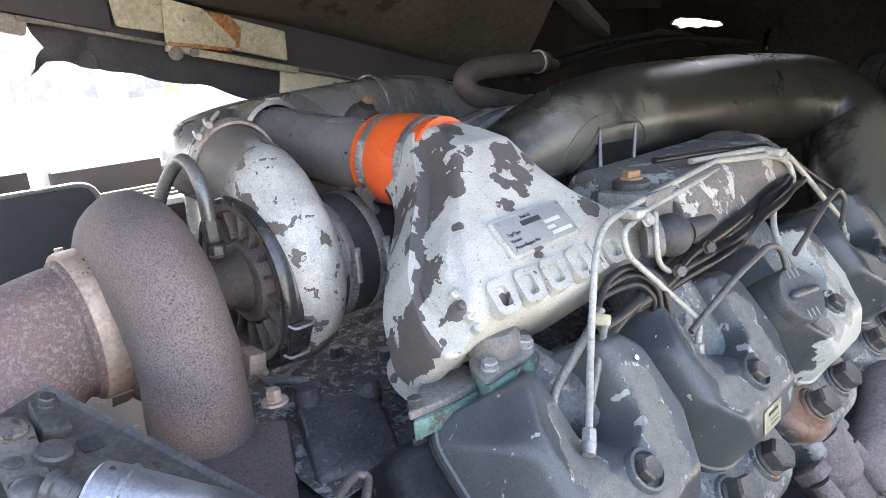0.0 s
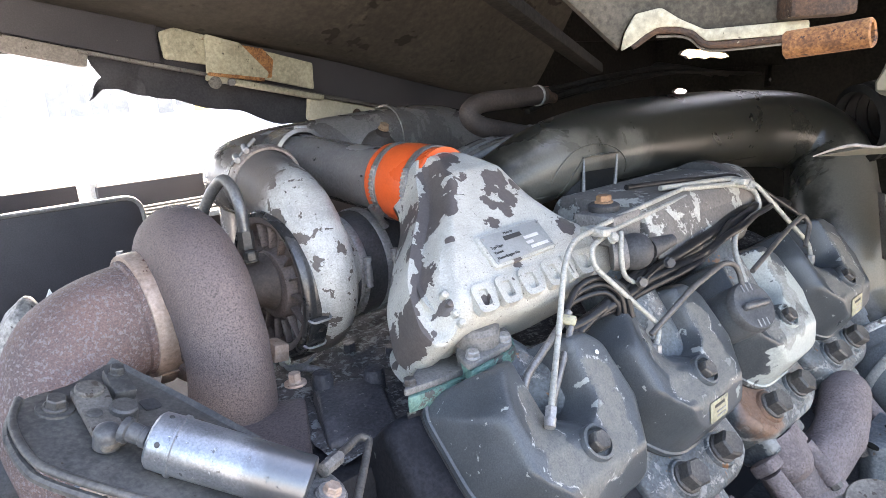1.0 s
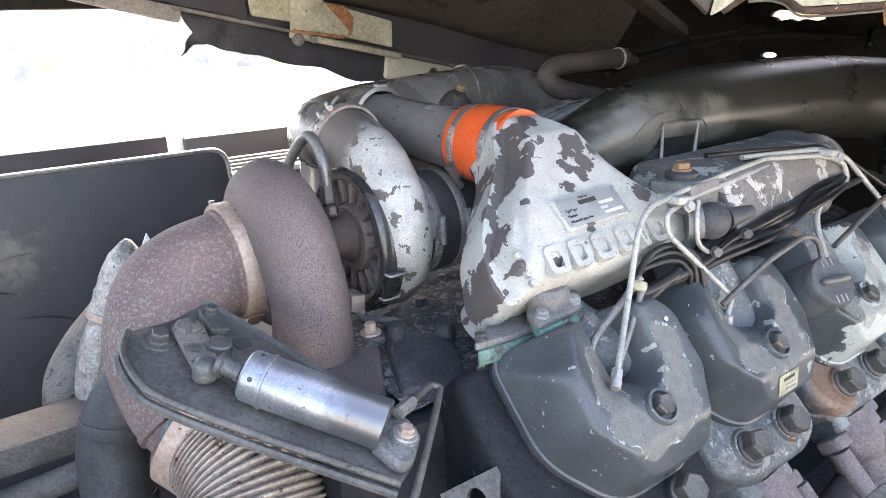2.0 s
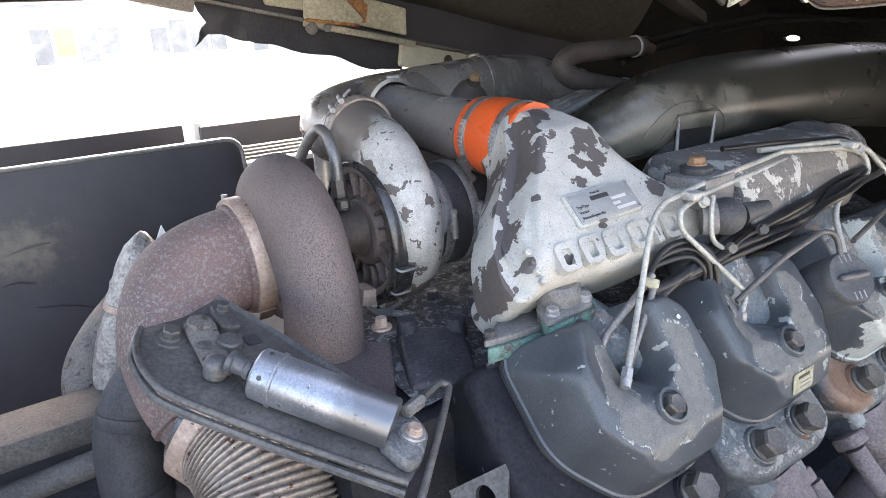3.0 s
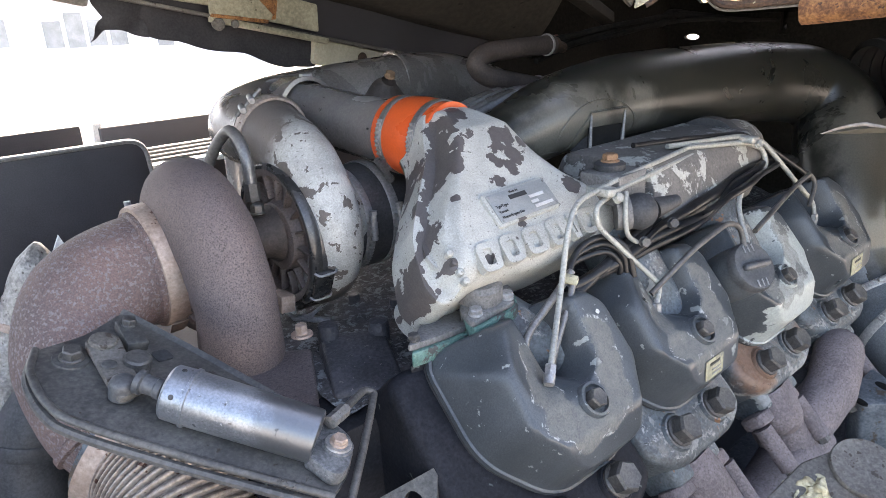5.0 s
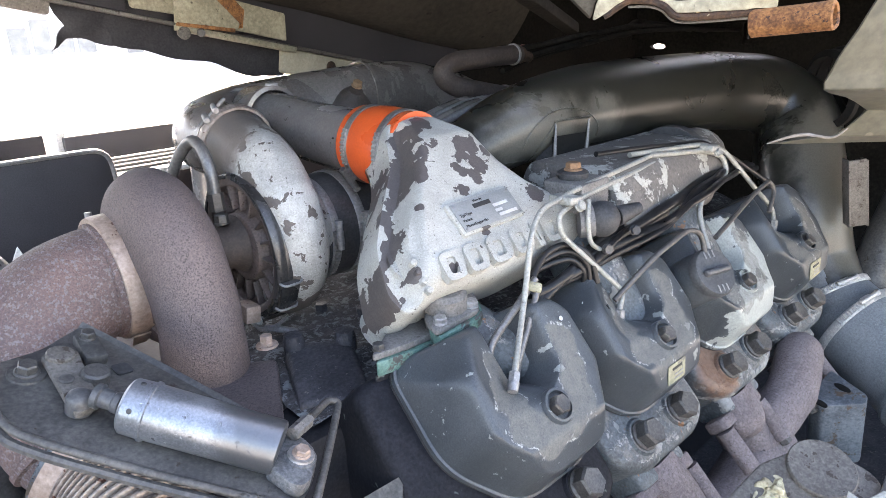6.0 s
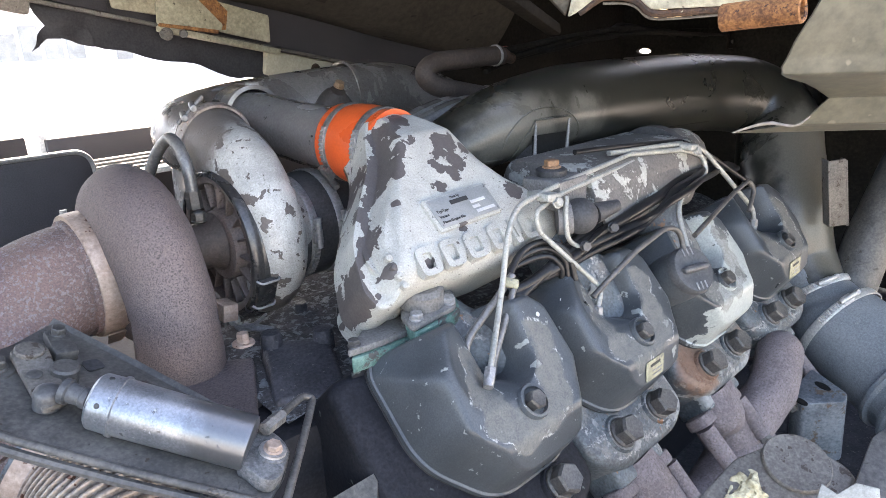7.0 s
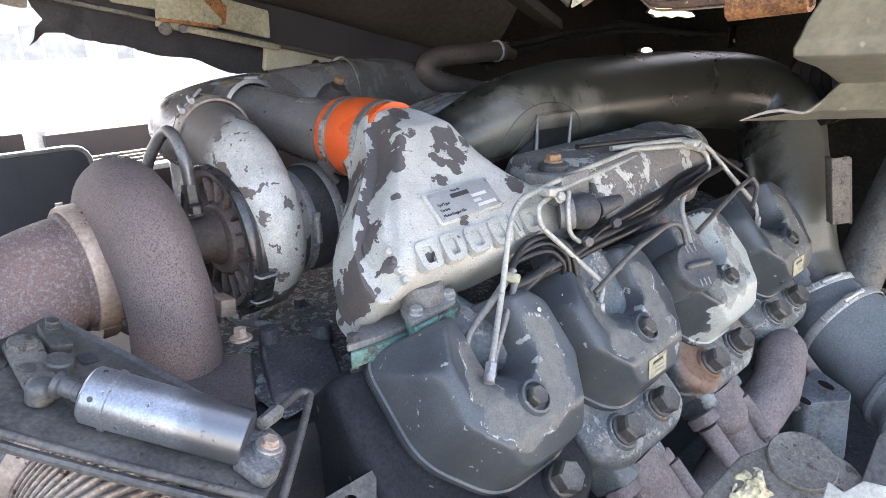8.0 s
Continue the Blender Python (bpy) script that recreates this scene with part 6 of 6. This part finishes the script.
hex_bolt(facing((0.158, 0.062, 1.476), (-0.5, -0.8, 0.2)), 0.009, M_BOLT, se)
hex_bolt(facing((0.195, 0.055, 1.488), (-0.5, -0.8, 0.2)), 0.009, M_RUBBER, se)

# cables beside the manifold
for k in range(5):
    j = 0.007 * k
    path = spline([(0.06, 0.08 - j * 0.3, 1.455 - j * 0.3), (0.14, 0.065 + j * 0.4, 1.46 + j * 0.5), (0.24, 0.055 + j, 1.475 + j * 0.5), (0.36, 0.06 + j, 1.49 + j * 0.4), (0.46, 0.075 + j, 1.495 + j * 0.3), (0.62, 0.11 + j, 1.47)], 8)
    tagged(part("cable", wobble(sweep(path, 0.0042 + 0.0008 * (k % 3), 10), 0.006, 14, k), M_CABLE), "dusty black cable along the intake manifold", "cable", "cables")
for way in [[(0.051, 0.072, 1.467), (0.083, 0.081, 1.485), (0.113, 0.077, 1.489), (0.13, 0.064, 1.477), (0.134, 0.056, 1.449)], [(0.051, 0.072, 1.467), (0.079, 0.082, 1.479), (0.112, 0.076, 1.483), (0.127, 0.065, 1.47), (0.13, 0.061, 1.448)], [(0.051, 0.072, 1.467), (0.075, 0.084, 1.472), (0.11, 0.074, 1.476), (0.123, 0.066, 1.464), (0.126, 0.066, 1.448)]]:
    tagged(part("looped_hose", sweep(spline(way, 8), 0.0032, 12), M_CABLE), "grey-black hose looped between the covers", "hose", "looped hoses")

# ---- left side of the bay ----
fh = thing("foil_hose", (-0.3, 0.55, 1.2), "foil-wrapped hose tied with a brass band", "hose")
bm = sweep(spline([(-0.262, 0.57, 1.468), (-0.277, 0.57, 1.42), (-0.296, 0.57, 1.383), (-0.315, 0.57, 1.342), (-0.328, 0.57, 1.275)], 8), [0.004, 0.021, 0.026, 0.027, 0.027, 0.026, 0.021, 0.023, 0.025, 0.027, 0.029], 36)
part("wrap", wobble(wobble(bm, 0.002, 45), 0.002, 130, 3), M_FOIL, fh)
part("tie", revolve([(-0.005, 0.024), (-0.004, 0.026), (0.004, 0.026), (0.005, 0.024)], (-0.299, 0.57, 1.378), (-0.42, 0, -0.9), 26, closed=True), M_CLAMP, fh)
tape = [Vector(p) for p in ((-0.238, 0.585, 1.468), (-0.226, 0.585, 1.432), (-0.25, 0.585, 1.424), (-0.25, 0.585, 1.445))]
bm = bmesh.new()
low = [bm.verts.new(p) for p in tape]
high = [bm.verts.new(p + Vector((0, 0.003, 0))) for p in tape]
bm.faces.new(low)
bm.faces.new(high[::-1])
for k in range(4):
    bm.faces.new((low[k], high[k], high[(k + 1) % 4], low[(k + 1) % 4]))
part("tape_end", bm, M_WHITE, fh, "loose white tape end")
gp = tagged(part("grey_bend", sweep(spline([(-0.29, 0.65, 1.35), (-0.325, 0.63, 1.325), (-0.353, 0.615, 1.29), (-0.362, 0.6, 1.24)], 8), 0.03, 26), M_DUST), "dull pale pipe bend behind the foil", "pipe bend")
rail = thing("frame_rail", (-0.5, 0.5, 1.2), "dusty dark steel chassis rail", "chassis rail")
part("rail", box(pose(-0.6, 0.53, 1.273, 0, 0, 1), (0.66, 0.08, 0.034), 0.005), M_RAIL, rail)
lo, hi = Vector((-0.456, 0.509, 1.219)), Vector((-0.35, 0.461, 1.252))
part("lower_rail", sweep([lo.lerp(hi, -3.0), lo, hi, lo.lerp(hi, 2.0)], 0.015, 18), M_RAIL, rail)
rh = thing("rubber_elbow", (-0.34, 0.42, 1.2), "black rubber hose elbow with clamp", "hose")
part("hose", sweep(spline([(-0.27, 0.405, 1.39), (-0.3, 0.4, 1.365), (-0.325, 0.4, 1.34), (-0.34, 0.4, 1.305), (-0.345, 0.39, 1.26), (-0.345, 0.37, 1.18)], 8), 0.034, 26), M_RUBBER, rh)
hose_clamp((-0.345, 0.385, 1.245), (0, -0.2, -1), 0.034, 0.014, M_RUBBER, rh)
hose_clamp((-0.333, 0.4, 1.325), (-0.3, -0.1, -1), 0.034, 0.014, M_RUBBER, rh)

# ---- cab beam overhead ----
def upright(y):
    """A plane across the bay at y: its x runs with the engine, its y up."""
    return Matrix(((1, 0, 0, 0), (0, 0, -1, y), (0, 1, 0, 0), (0, 0, 0, 1)))


beam = thing("cab_beam", (0.1, 0.85, 1.7), "smooth dark cab beam with a dusty lower edge", "beam")
part("channel", box(pose(-0.22, 0.875, 1.8465, 0, 12.6, 0), (2.0, 0.03, 0.14), 0.006), M_PANEL, beam)
part("side_skin", prism([(-1.5, 2.078), (0.026, 1.724), (0.03, 1.95), (-1.5, 2.35)], upright(0.852), 0.01, 0.002), M_PANEL, beam, "smooth dark side skin")
part("lower_strip", box(pose(-0.83, 0.86, 1.913, 0, 13.4, 0), (1.54, 0.02, 0.024), 0.004), M_BEIGE, beam, "dusty brown lower strip")
part("thin_edge", box(pose(0.2, 0.852, 1.682, 0, 12.4, 0), (0.6, 0.014, 0.006), 0.0015), M_DUST, beam)
brk = thing("beam_bracket", (0.15, 0.83, 1.69), "cream painted bracket with rust along its weld", "bracket")
part("side_plate", prism(round_poly([(0.024, 1.772), (0.049, 1.779), (0.11, 1.764), (0.11, 1.717), (0.027, 1.731)], 0.005), upright(0.836), 0.008, 0.002), M_CREAM, brk)
part("front_plate", prism(round_poly([(0.094, 1.768), (0.152, 1.753), (0.2, 1.702), (0.194, 1.691), (0.088, 1.706)], 0.004), upright(0.826), 0.006, 0.0015), M_CREAM, brk)
part("end_plate", prism(round_poly([(0.15, 1.752), (0.293, 1.716), (0.291, 1.669), (0.192, 1.692)], 0.004), upright(0.834), 0.008, 0.002), M_CREAM, brk)
part("weld", wobble(prism([(0.15, 1.752), (0.195, 1.742), (0.214, 1.722), (0.206, 1.694), (0.196, 1.694), (0.199, 1.703)], upright(0.832), 0.004), 0.003, 60), M_RUST_BRIGHT, brk, "rusty weld seam")
part("rust_lip", wobble(box(pose(0.14, 0.828, 1.698, 0, 8, 0), (0.1, 0.006, 0.006), 0.001), 0.0015, 90), M_RUST_BRIGHT, brk, "rusty lower lip")
part("under_lip", box(pose(0.2, 0.838, 1.676, 0, 12.4, 0), (0.22, 0.02, 0.01), 0.002), M_CREAM, brk)
part("boss", revolve([(0, 0.011), (0.018, 0.01), (0.02, 0.007)], (0.106, 0.842, 1.692), (-0.35, -0.93, -0.1), 20), M_DUST, brk)
part("boss_bolt", revolve([(0, 0.007), (0.006, 0.006)], (0.124, 0.817, 1.69), (-0.35, -0.93, -0.1), 10), M_BOLT, brk)
blk = thing("pale_block", (0.36, 0.87, 1.6), "pale painted block with a dark hole under the beam", "block")
part("block", box(pose(0.385, 0.875, 1.615, 0, 12.6, 0), (0.19, 0.03, 0.046), 0.006), M_PALE, blk)
part("hole", revolve([(0, 0.011), (0.002, 0.009)], (0.399, 0.859, 1.615), (0, -1, 0), 16), M_RUST_DARK, blk)
part("rust_patch", wobble(box(pose(0.455, 0.86, 1.6, 0, 12.6, 0), (0.05, 0.006, 0.02), 0.002), 0.002, 70), M_RUST_BRIGHT, blk, "rusty end")
lin = thing("torn_liner", (0.0, 0.88, 1.65), "torn black rubber liner hanging from the beam", "liner")
band = [(-0.01, 1.73), (0.036, 1.722), (0.2, 1.692), (0.3, 1.665), (0.297, 1.61), (0.237, 1.609), (0.173, 1.636), (0.12, 1.648), (0.064, 1.661), (0.001, 1.676)]
bm = prism(band, upright(0.872), 0.003)
bmesh.ops.triangulate(bm, faces=bm.faces[:])
bmesh.ops.subdivide_edges(bm, edges=bm.edges[:], cuts=3, use_grid_fill=True)
part("sheet", wobble(bm, 0.006, 22), M_RAG, lin)
tail = [(-0.078, 1.746), (-0.072, 1.725), (-0.061, 1.71), (-0.078, 1.695), (-0.092, 1.671), (-0.075, 1.683), (-0.06, 1.69), (-0.04, 1.687), (-0.018, 1.679), (0.003, 1.676), (0.003, 1.69), (-0.004, 1.705), (0.0, 1.725)]
bm = prism(tail, upright(0.868), 0.003)
bmesh.ops.triangulate(bm, faces=bm.faces[:])
bmesh.ops.subdivide_edges(bm, edges=bm.edges[:], cuts=3, use_grid_fill=True)
part("torn_tail", wobble(bm, 0.008, 26), M_RAG, lin)

# ---- overhead, near the camera's right ----
strut = tagged(part("cab_stay", box(facing((0.2, 0.235, 1.735), (0.36, -0.9, 0.1), (0.3, 0.109, -0.066)), (0.6, 0.016, 0.02), 0.003), M_UNDER), "dark pressed stay under the cab floor", "stay")
hing = thing("hinge_mount", (0.12, -0.05, 1.69), "cream hinge mount with rusty cross tube", "hinge mount")
HM = facing((0.16, 0.005, 1.697), (-0.8, -0.6, 0.0), (0.6, -0.8, 0.0))
panel = [(-0.17, 0.1), (-0.132, 0.055), (-0.07, -0.008), (-0.0664, 0.005), (-0.0572, 0.02), (-0.0372, 0.022), (-0.0236, 0.014), (-0.0042, 0.003), (0.075, 0.006), (0.075, 0.1)]
part("floor_corner", wobble(prism(panel, HM @ Matrix.Translation((0, 0, -0.006)), 0.04, 0.002), 0.002, 40), M_FLOORDIRT, hing, "dirty brown cab floor corner")
crest = [(-0.0692, -0.009), (-0.0664, 0.005), (-0.0572, 0.021), (-0.0372, 0.023), (-0.0236, 0.014), (-0.0042, 0.004), (0.075, 0.006)]
under = [(0.075, -0.0045), (0.055, -0.0045), (0.02, -0.006), (-0.0014, -0.005), (-0.0128, 0.004), (-0.0236, 0.0075), (-0.04, 0.008), (-0.05, 0.003), (-0.06, -0.003)]
bm = prism(round_poly(crest + under, 0.003), HM, 0.006, 0.0015)
part("arched_plate", wobble(bm, 0.0012, 60), M_CREAM, hing)
part("rusty_rim", wobble(sweep(spline([HM @ Vector((x, y - 0.0025, -0.003)) for x, y in under], 5), 0.0032, 8), 0.0008, 120), M_RUST_DARK, hing, "dark rusty rim")
part("second_edge", sweep(spline([HM @ Vector((x, y - 0.007, -0.008)) for x, y in under[:7]], 5), 0.0012, 6), M_DUST, hing)
part("tube_bracket", box(HM @ pose(0.078, 0.022, 0.0, 0, 8, 0), (0.05, 0.03, 0.03), 0.003), M_RUST_DARK, hing, "rusty bracket over the tube")
part("cross_tube", wobble(revolve([(0, 0.008), (0.001, 0.0092), (0.05, 0.0092), (0.051, 0.008), (0.05, 0.0065), (0.0, 0.0065)], (0.103, -0.078, 1.683), (0.06, -1, 0.08), 28, closed=True), 0.0006, 120), M_RUST_BRIGHT, hing, "rusty steel tube")
def bent_sheet(rows, far, m, across=26, between=4, thick=0.0014):
    """A folded sheet: rows of (left edge, height, lift off the plane of m), each reaching across to far."""
    bm = bmesh.new()
    fine = [tuple(a[i] + (b[i] - a[i]) * k / between for i in range(3)) for a, b in zip(rows, rows[1:]) for k in range(between)] + [rows[-1]]
    grid = []
    for x0, y, z in fine:
        grid.append([bm.verts.new((x0 + (far - x0) * k / across, y, z + 0.0012 * noise.noise(Vector((x0 + (far - x0) * k / across, y, 0)) * 55) + 0.05 * max(0.0, (far - x0) * k / across) ** 2)) for k in range(across + 1)])
    for a, b in zip(grid, grid[1:]):
        for k in range(across):
            bm.faces.new((a[k], a[k + 1], b[k + 1], b[k]))
    got = bmesh.ops.extrude_face_region(bm, geom=bm.faces[:])
    bmesh.ops.translate(bm, verts=[v for v in got["geom"] if isinstance(v, bmesh.types.BMVert)], vec=(0, 0, -thick))
    bm.transform(m)
    return bm


flap = thing("sheet_flap", (-0.02, -0.15, 1.628), "olive grey folded sheet metal flap with curled lip", "flap")
FL = facing((-0.075, -0.184, 1.662), (-0.75, -0.66, 0.0), (0.66, -0.75, 0.0))
part("upper_sheet", bent_sheet([(0.027, 0.085, 0.03), (0.0057, 0.0219, 0.008), (0.0025, 0.0121, 0.004), (0.0015, 0.0058, 0.001), (0.0002, 0.0022, 0.0), (0.001, -0.0011, -0.001), (0.0042, -0.0027, -0.004), (0.0194, -0.0068, -0.02), (0.0285, -0.0102, -0.03), (0.0412, -0.016, -0.045)], 0.13, FL), M_FLAP, flap, sharp=60)
part("lower_sheet", bent_sheet([(0.0412, -0.016, -0.045), (0.0361, -0.0249, -0.05), (0.0314, -0.0297, -0.053), (0.0261, -0.0312, -0.06), (0.0171, -0.0335, -0.065), (0.007, -0.0358, -0.07)], 0.13, FL), M_FLAP, flap, sharp=60)
lipc = [FL @ Vector(q) for q in ((0.007, -0.0355, -0.07), (0.012, -0.0333, -0.068), (0.0171, -0.0311, -0.065), (0.0227, -0.0298, -0.062), (0.0261, -0.0302, -0.06), (0.0314, -0.03, -0.053), (0.0361, -0.0252, -0.05))]
part("curled_lip", sweep(spline(lipc, 6), [0.0003, 0.0006, 0.0008, 0.0009, 0.0008, 0.0006, 0.0003], 10), M_BEIGE, flap, "pale curled lip")

# ---- lower right ----
bx = thing("blue_grey_box", (0.5, -0.08, 1.1), "dusty blue-grey moulded housing with two dark slots", "housing")
lid = [Vector(p) for p in ((0.528, -0.054, 1.233), (0.467, -0.048, 1.22), (0.454, -0.069, 1.219), (0.484, -0.109, 1.224), (0.501, -0.106, 1.224))]
up = (lid[1] - lid[0]).cross(lid[3] - lid[0]).normalized()
up = up if up.z > 0 else -up
LID = facing(lid[0], up, lid[3] - lid[0])
flat = [(LID.inverted() @ p).to_2d() for p in lid]
part("housing", prism(round_poly([tuple(p) for p in flat], 0.006), LID, 0.1, 0.005, seg=3), M_BLUEGREY, bx)
# flat ovals on the lid, slot shade painted near-black
for x, y, d in ((1, (0.498, -0.077, 1.232), 20), (0.8, (0.459, -0.066, 1.218), 20)):
    spot = LID.inverted() @ Vector(y)
    oval = [(0.011 * x * math.cos(2 * math.pi * k / 20), 0.005 * x * math.sin(2 * math.pi * k / 20)) for k in range(20)]
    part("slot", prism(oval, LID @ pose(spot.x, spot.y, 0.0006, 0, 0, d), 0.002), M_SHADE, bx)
fr = thing("frame_plate", (0.13, -0.15, 1.3), "dusty frame plate with a round cap and torn foam", "frame plate")
PL = facing((0.129, -0.158, 1.3515), (-0.3, -0.25, 0.92), (0.7, -0.7, 0))
edge = [(PL.inverted() @ Vector(p)).to_2d() for p in ((0.05, -0.112, 1.335), (0.103, -0.12, 1.35), (0.128, -0.133, 1.355), (0.15, -0.145, 1.359), (0.154, -0.187, 1.349), (0.142, -0.203, 1.34), (0.127, -0.204, 1.335), (0.083, -0.173, 1.329))]
part("plate", wobble(prism(round_poly([tuple(p) for p in edge], 0.008), PL @ Matrix.Translation((0, 0, -0.003)), 0.03, 0.004, seg=3), 0.0008, 60), M_DUST, fr)
part("support", sweep([(0.15, -0.165, 1.33), (0.2, -0.19, 1.15), (0.22, -0.2, 0.94)], 0.02, 16), M_RAIL, fr)
part("cap", revolve([(-0.004, 0.0255), (0.0, 0.0255), (0.0012, 0.0245), (0.0006, 0.0225), (0.001, 0.01)], (0.129, -0.158, 1.3515), (-0.3, -0.25, 0.92), 40), M_DUST, fr)
bm = bmesh.new()
bmesh.ops.create_icosphere(bm, subdivisions=5, radius=0.018, matrix=Matrix.Translation((0.092, -0.133, 1.334)) @ Matrix.Diagonal((1.3, 0.8, 0.7, 1)))
part("foam", wobble(wobble(bm, 0.011, 55), 0.0035, 190, 4), M_FOAM, fr, "torn yellow foam stuffing", sharp=180)
shield = [(PL.inverted() @ Vector(p)).to_2d() for p in ((0.114, -0.198, 1.34), (0.184, -0.194, 1.364), (0.203, -0.201, 1.368), (0.197, -0.228, 1.359), (0.132, -0.231, 1.337))]
sd = tagged(part("side_shield", prism(round_poly([tuple(p) for p in shield], 0.004), PL @ Matrix.Translation((0, 0, 0.004)), 0.004, 0.001), M_BRACKET), "dark grey sheet metal shield", "shield")

corner = tagged(part("door_edge", prism([(-0.012, -0.03), (-0.001, 0.003), (0.008, -0.003), (0.02, 0.006), (0.034, 0.004), (0.034, -0.03)], facing((0.092, -0.187, 1.364), (-0.85, -0.3, 0.45), (0.3, -0.95, 0)) @ pose(0, 0, 0, 0, 0, 8), 0.002, 0.0006), M_ZINC), "pale bent corner of a body panel", "body panel")

belt = tagged(part("grey_side_pipe", sweep([(0.9, -0.06, 1.5), (0.8, -0.035, 1.34), (0.72, -0.02, 1.16)], 0.035, 24), M_BRACKET), "dull grey pipe beside the air duct", "pipe")
wb = thing("intake_bellows", (0.85, 0.05, 1.55), "black ribbed rubber intake bellows", "bellows")
for k in range(7):
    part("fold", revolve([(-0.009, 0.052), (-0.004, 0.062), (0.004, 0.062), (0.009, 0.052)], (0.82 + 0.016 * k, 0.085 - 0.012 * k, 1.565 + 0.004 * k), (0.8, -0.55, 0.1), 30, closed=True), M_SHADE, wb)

# ---- outside ----
of = thing("office_building", (-6, 30, 0), "white office building with glazed ground floor", "building")
part("wall", box(pose(-4, 32, 3), (60, 6, 6), 0.05), M_FACADE, of)
for k in range(8):
    x = -9.3 + 4.1 * k
    w = part("window", box(pose(x, 28.96, 1.95), (3.2, 0.12, 1.9), 0.02), M_FACADE, of)
    part("blind_rail", box(pose(x, 28.86, 2.95), (3.2, 0.1, 0.12), 0.02), M_GLASS, w)
    for j in range(4):
        part("pane", box(pose(x - 1.15 + 0.77 * j, 28.88, 1.55 + 0.12 * (j % 2)), (0.62, 0.04, 0.95 + 0.3 * ((j + k) % 2))), M_YELLOW if (j + 2 * k) % 5 == 2 else M_GLASS, w)

# ---- behind the duct ----
ch = thing("breather_hose", (0.33, 0.38, 1.58), "dusty brown rubber breather hose bent back on itself", "hose")
part("hose", sweep(spline([(0.423, 0.4, 1.641), (0.345, 0.4, 1.64), (0.29, 0.4, 1.638), (0.267, 0.4, 1.626), (0.276, 0.396, 1.611), (0.301, 0.392, 1.602), (0.381, 0.385, 1.584), (0.42, 0.38, 1.576)], 8), 0.0138, 22), M_HOSE, ch)
for q, ax in (((0.375, 0.386, 1.5855), (1, -0.08, -0.25)), ((0.412, 0.4, 1.641), (1, 0, 0))):
    hose_clamp(q, ax, 0.014, 0.004, M_STEEL, ch)
part("end_fitting", revolve([(0, 0.0125), (0.012, 0.0125), (0.015, 0.009), (0.035, 0.008)], (0.42, 0.4, 1.641), (1, 0.1, -0.2), 18), M_RUST_DARK, ch, "dark rusty end fitting")
for k in range(4):
    pts = [(0.12, 0.33 + 0.012 * k, 1.55), (0.24, 0.33 + 0.014 * k, 1.583), (0.36, 0.36 + 0.012 * k, 1.588), (0.62, 0.42, 1.6)]
    tagged(part("pipe_run", sweep(spline(pts, 8), 0.005 + 0.0012 * (k % 2), 10), M_PIPE_DARK if k % 2 else M_STEEL), "thin pipe running behind the air duct", "pipe", "rear pipe runs")
# cables in the near-black underside colour, which paints their shade
for k in range(4):
    pts = [(0.4, 0.41 + 0.012 * k, 1.618 + 0.008 * k), (0.5, 0.43 - 0.01 * (k % 2), 1.632 + 0.006 * k), (0.62, 0.42 + 0.012 * (k % 3), 1.645 + 0.005 * k), (0.78, 0.44, 1.655 + 0.012 * (k % 2)), (1.0, 0.47 + 0.02 * k, 1.655 + 0.006 * k), (1.69, 0.62 + 0.05 * k, 1.63)]
    tagged(part("cable", sweep(spline(pts, 8), 0.0042 + 0.001 * (k % 3), 10), M_UNDER), "black cable under the cab floor, coloured dark for shade", "cable", "cables")
rc = thing("red_cap", (0.44, 0.43, 1.63), "small faded red plastic cap on a cable", "cap")
part("cap", revolve([(0, 0.006), (0.016, 0.006), (0.018, 0.004)], (0.47, 0.43, 1.634), (0.05, -0.1, 1), 14), M_REDCAP, rc)
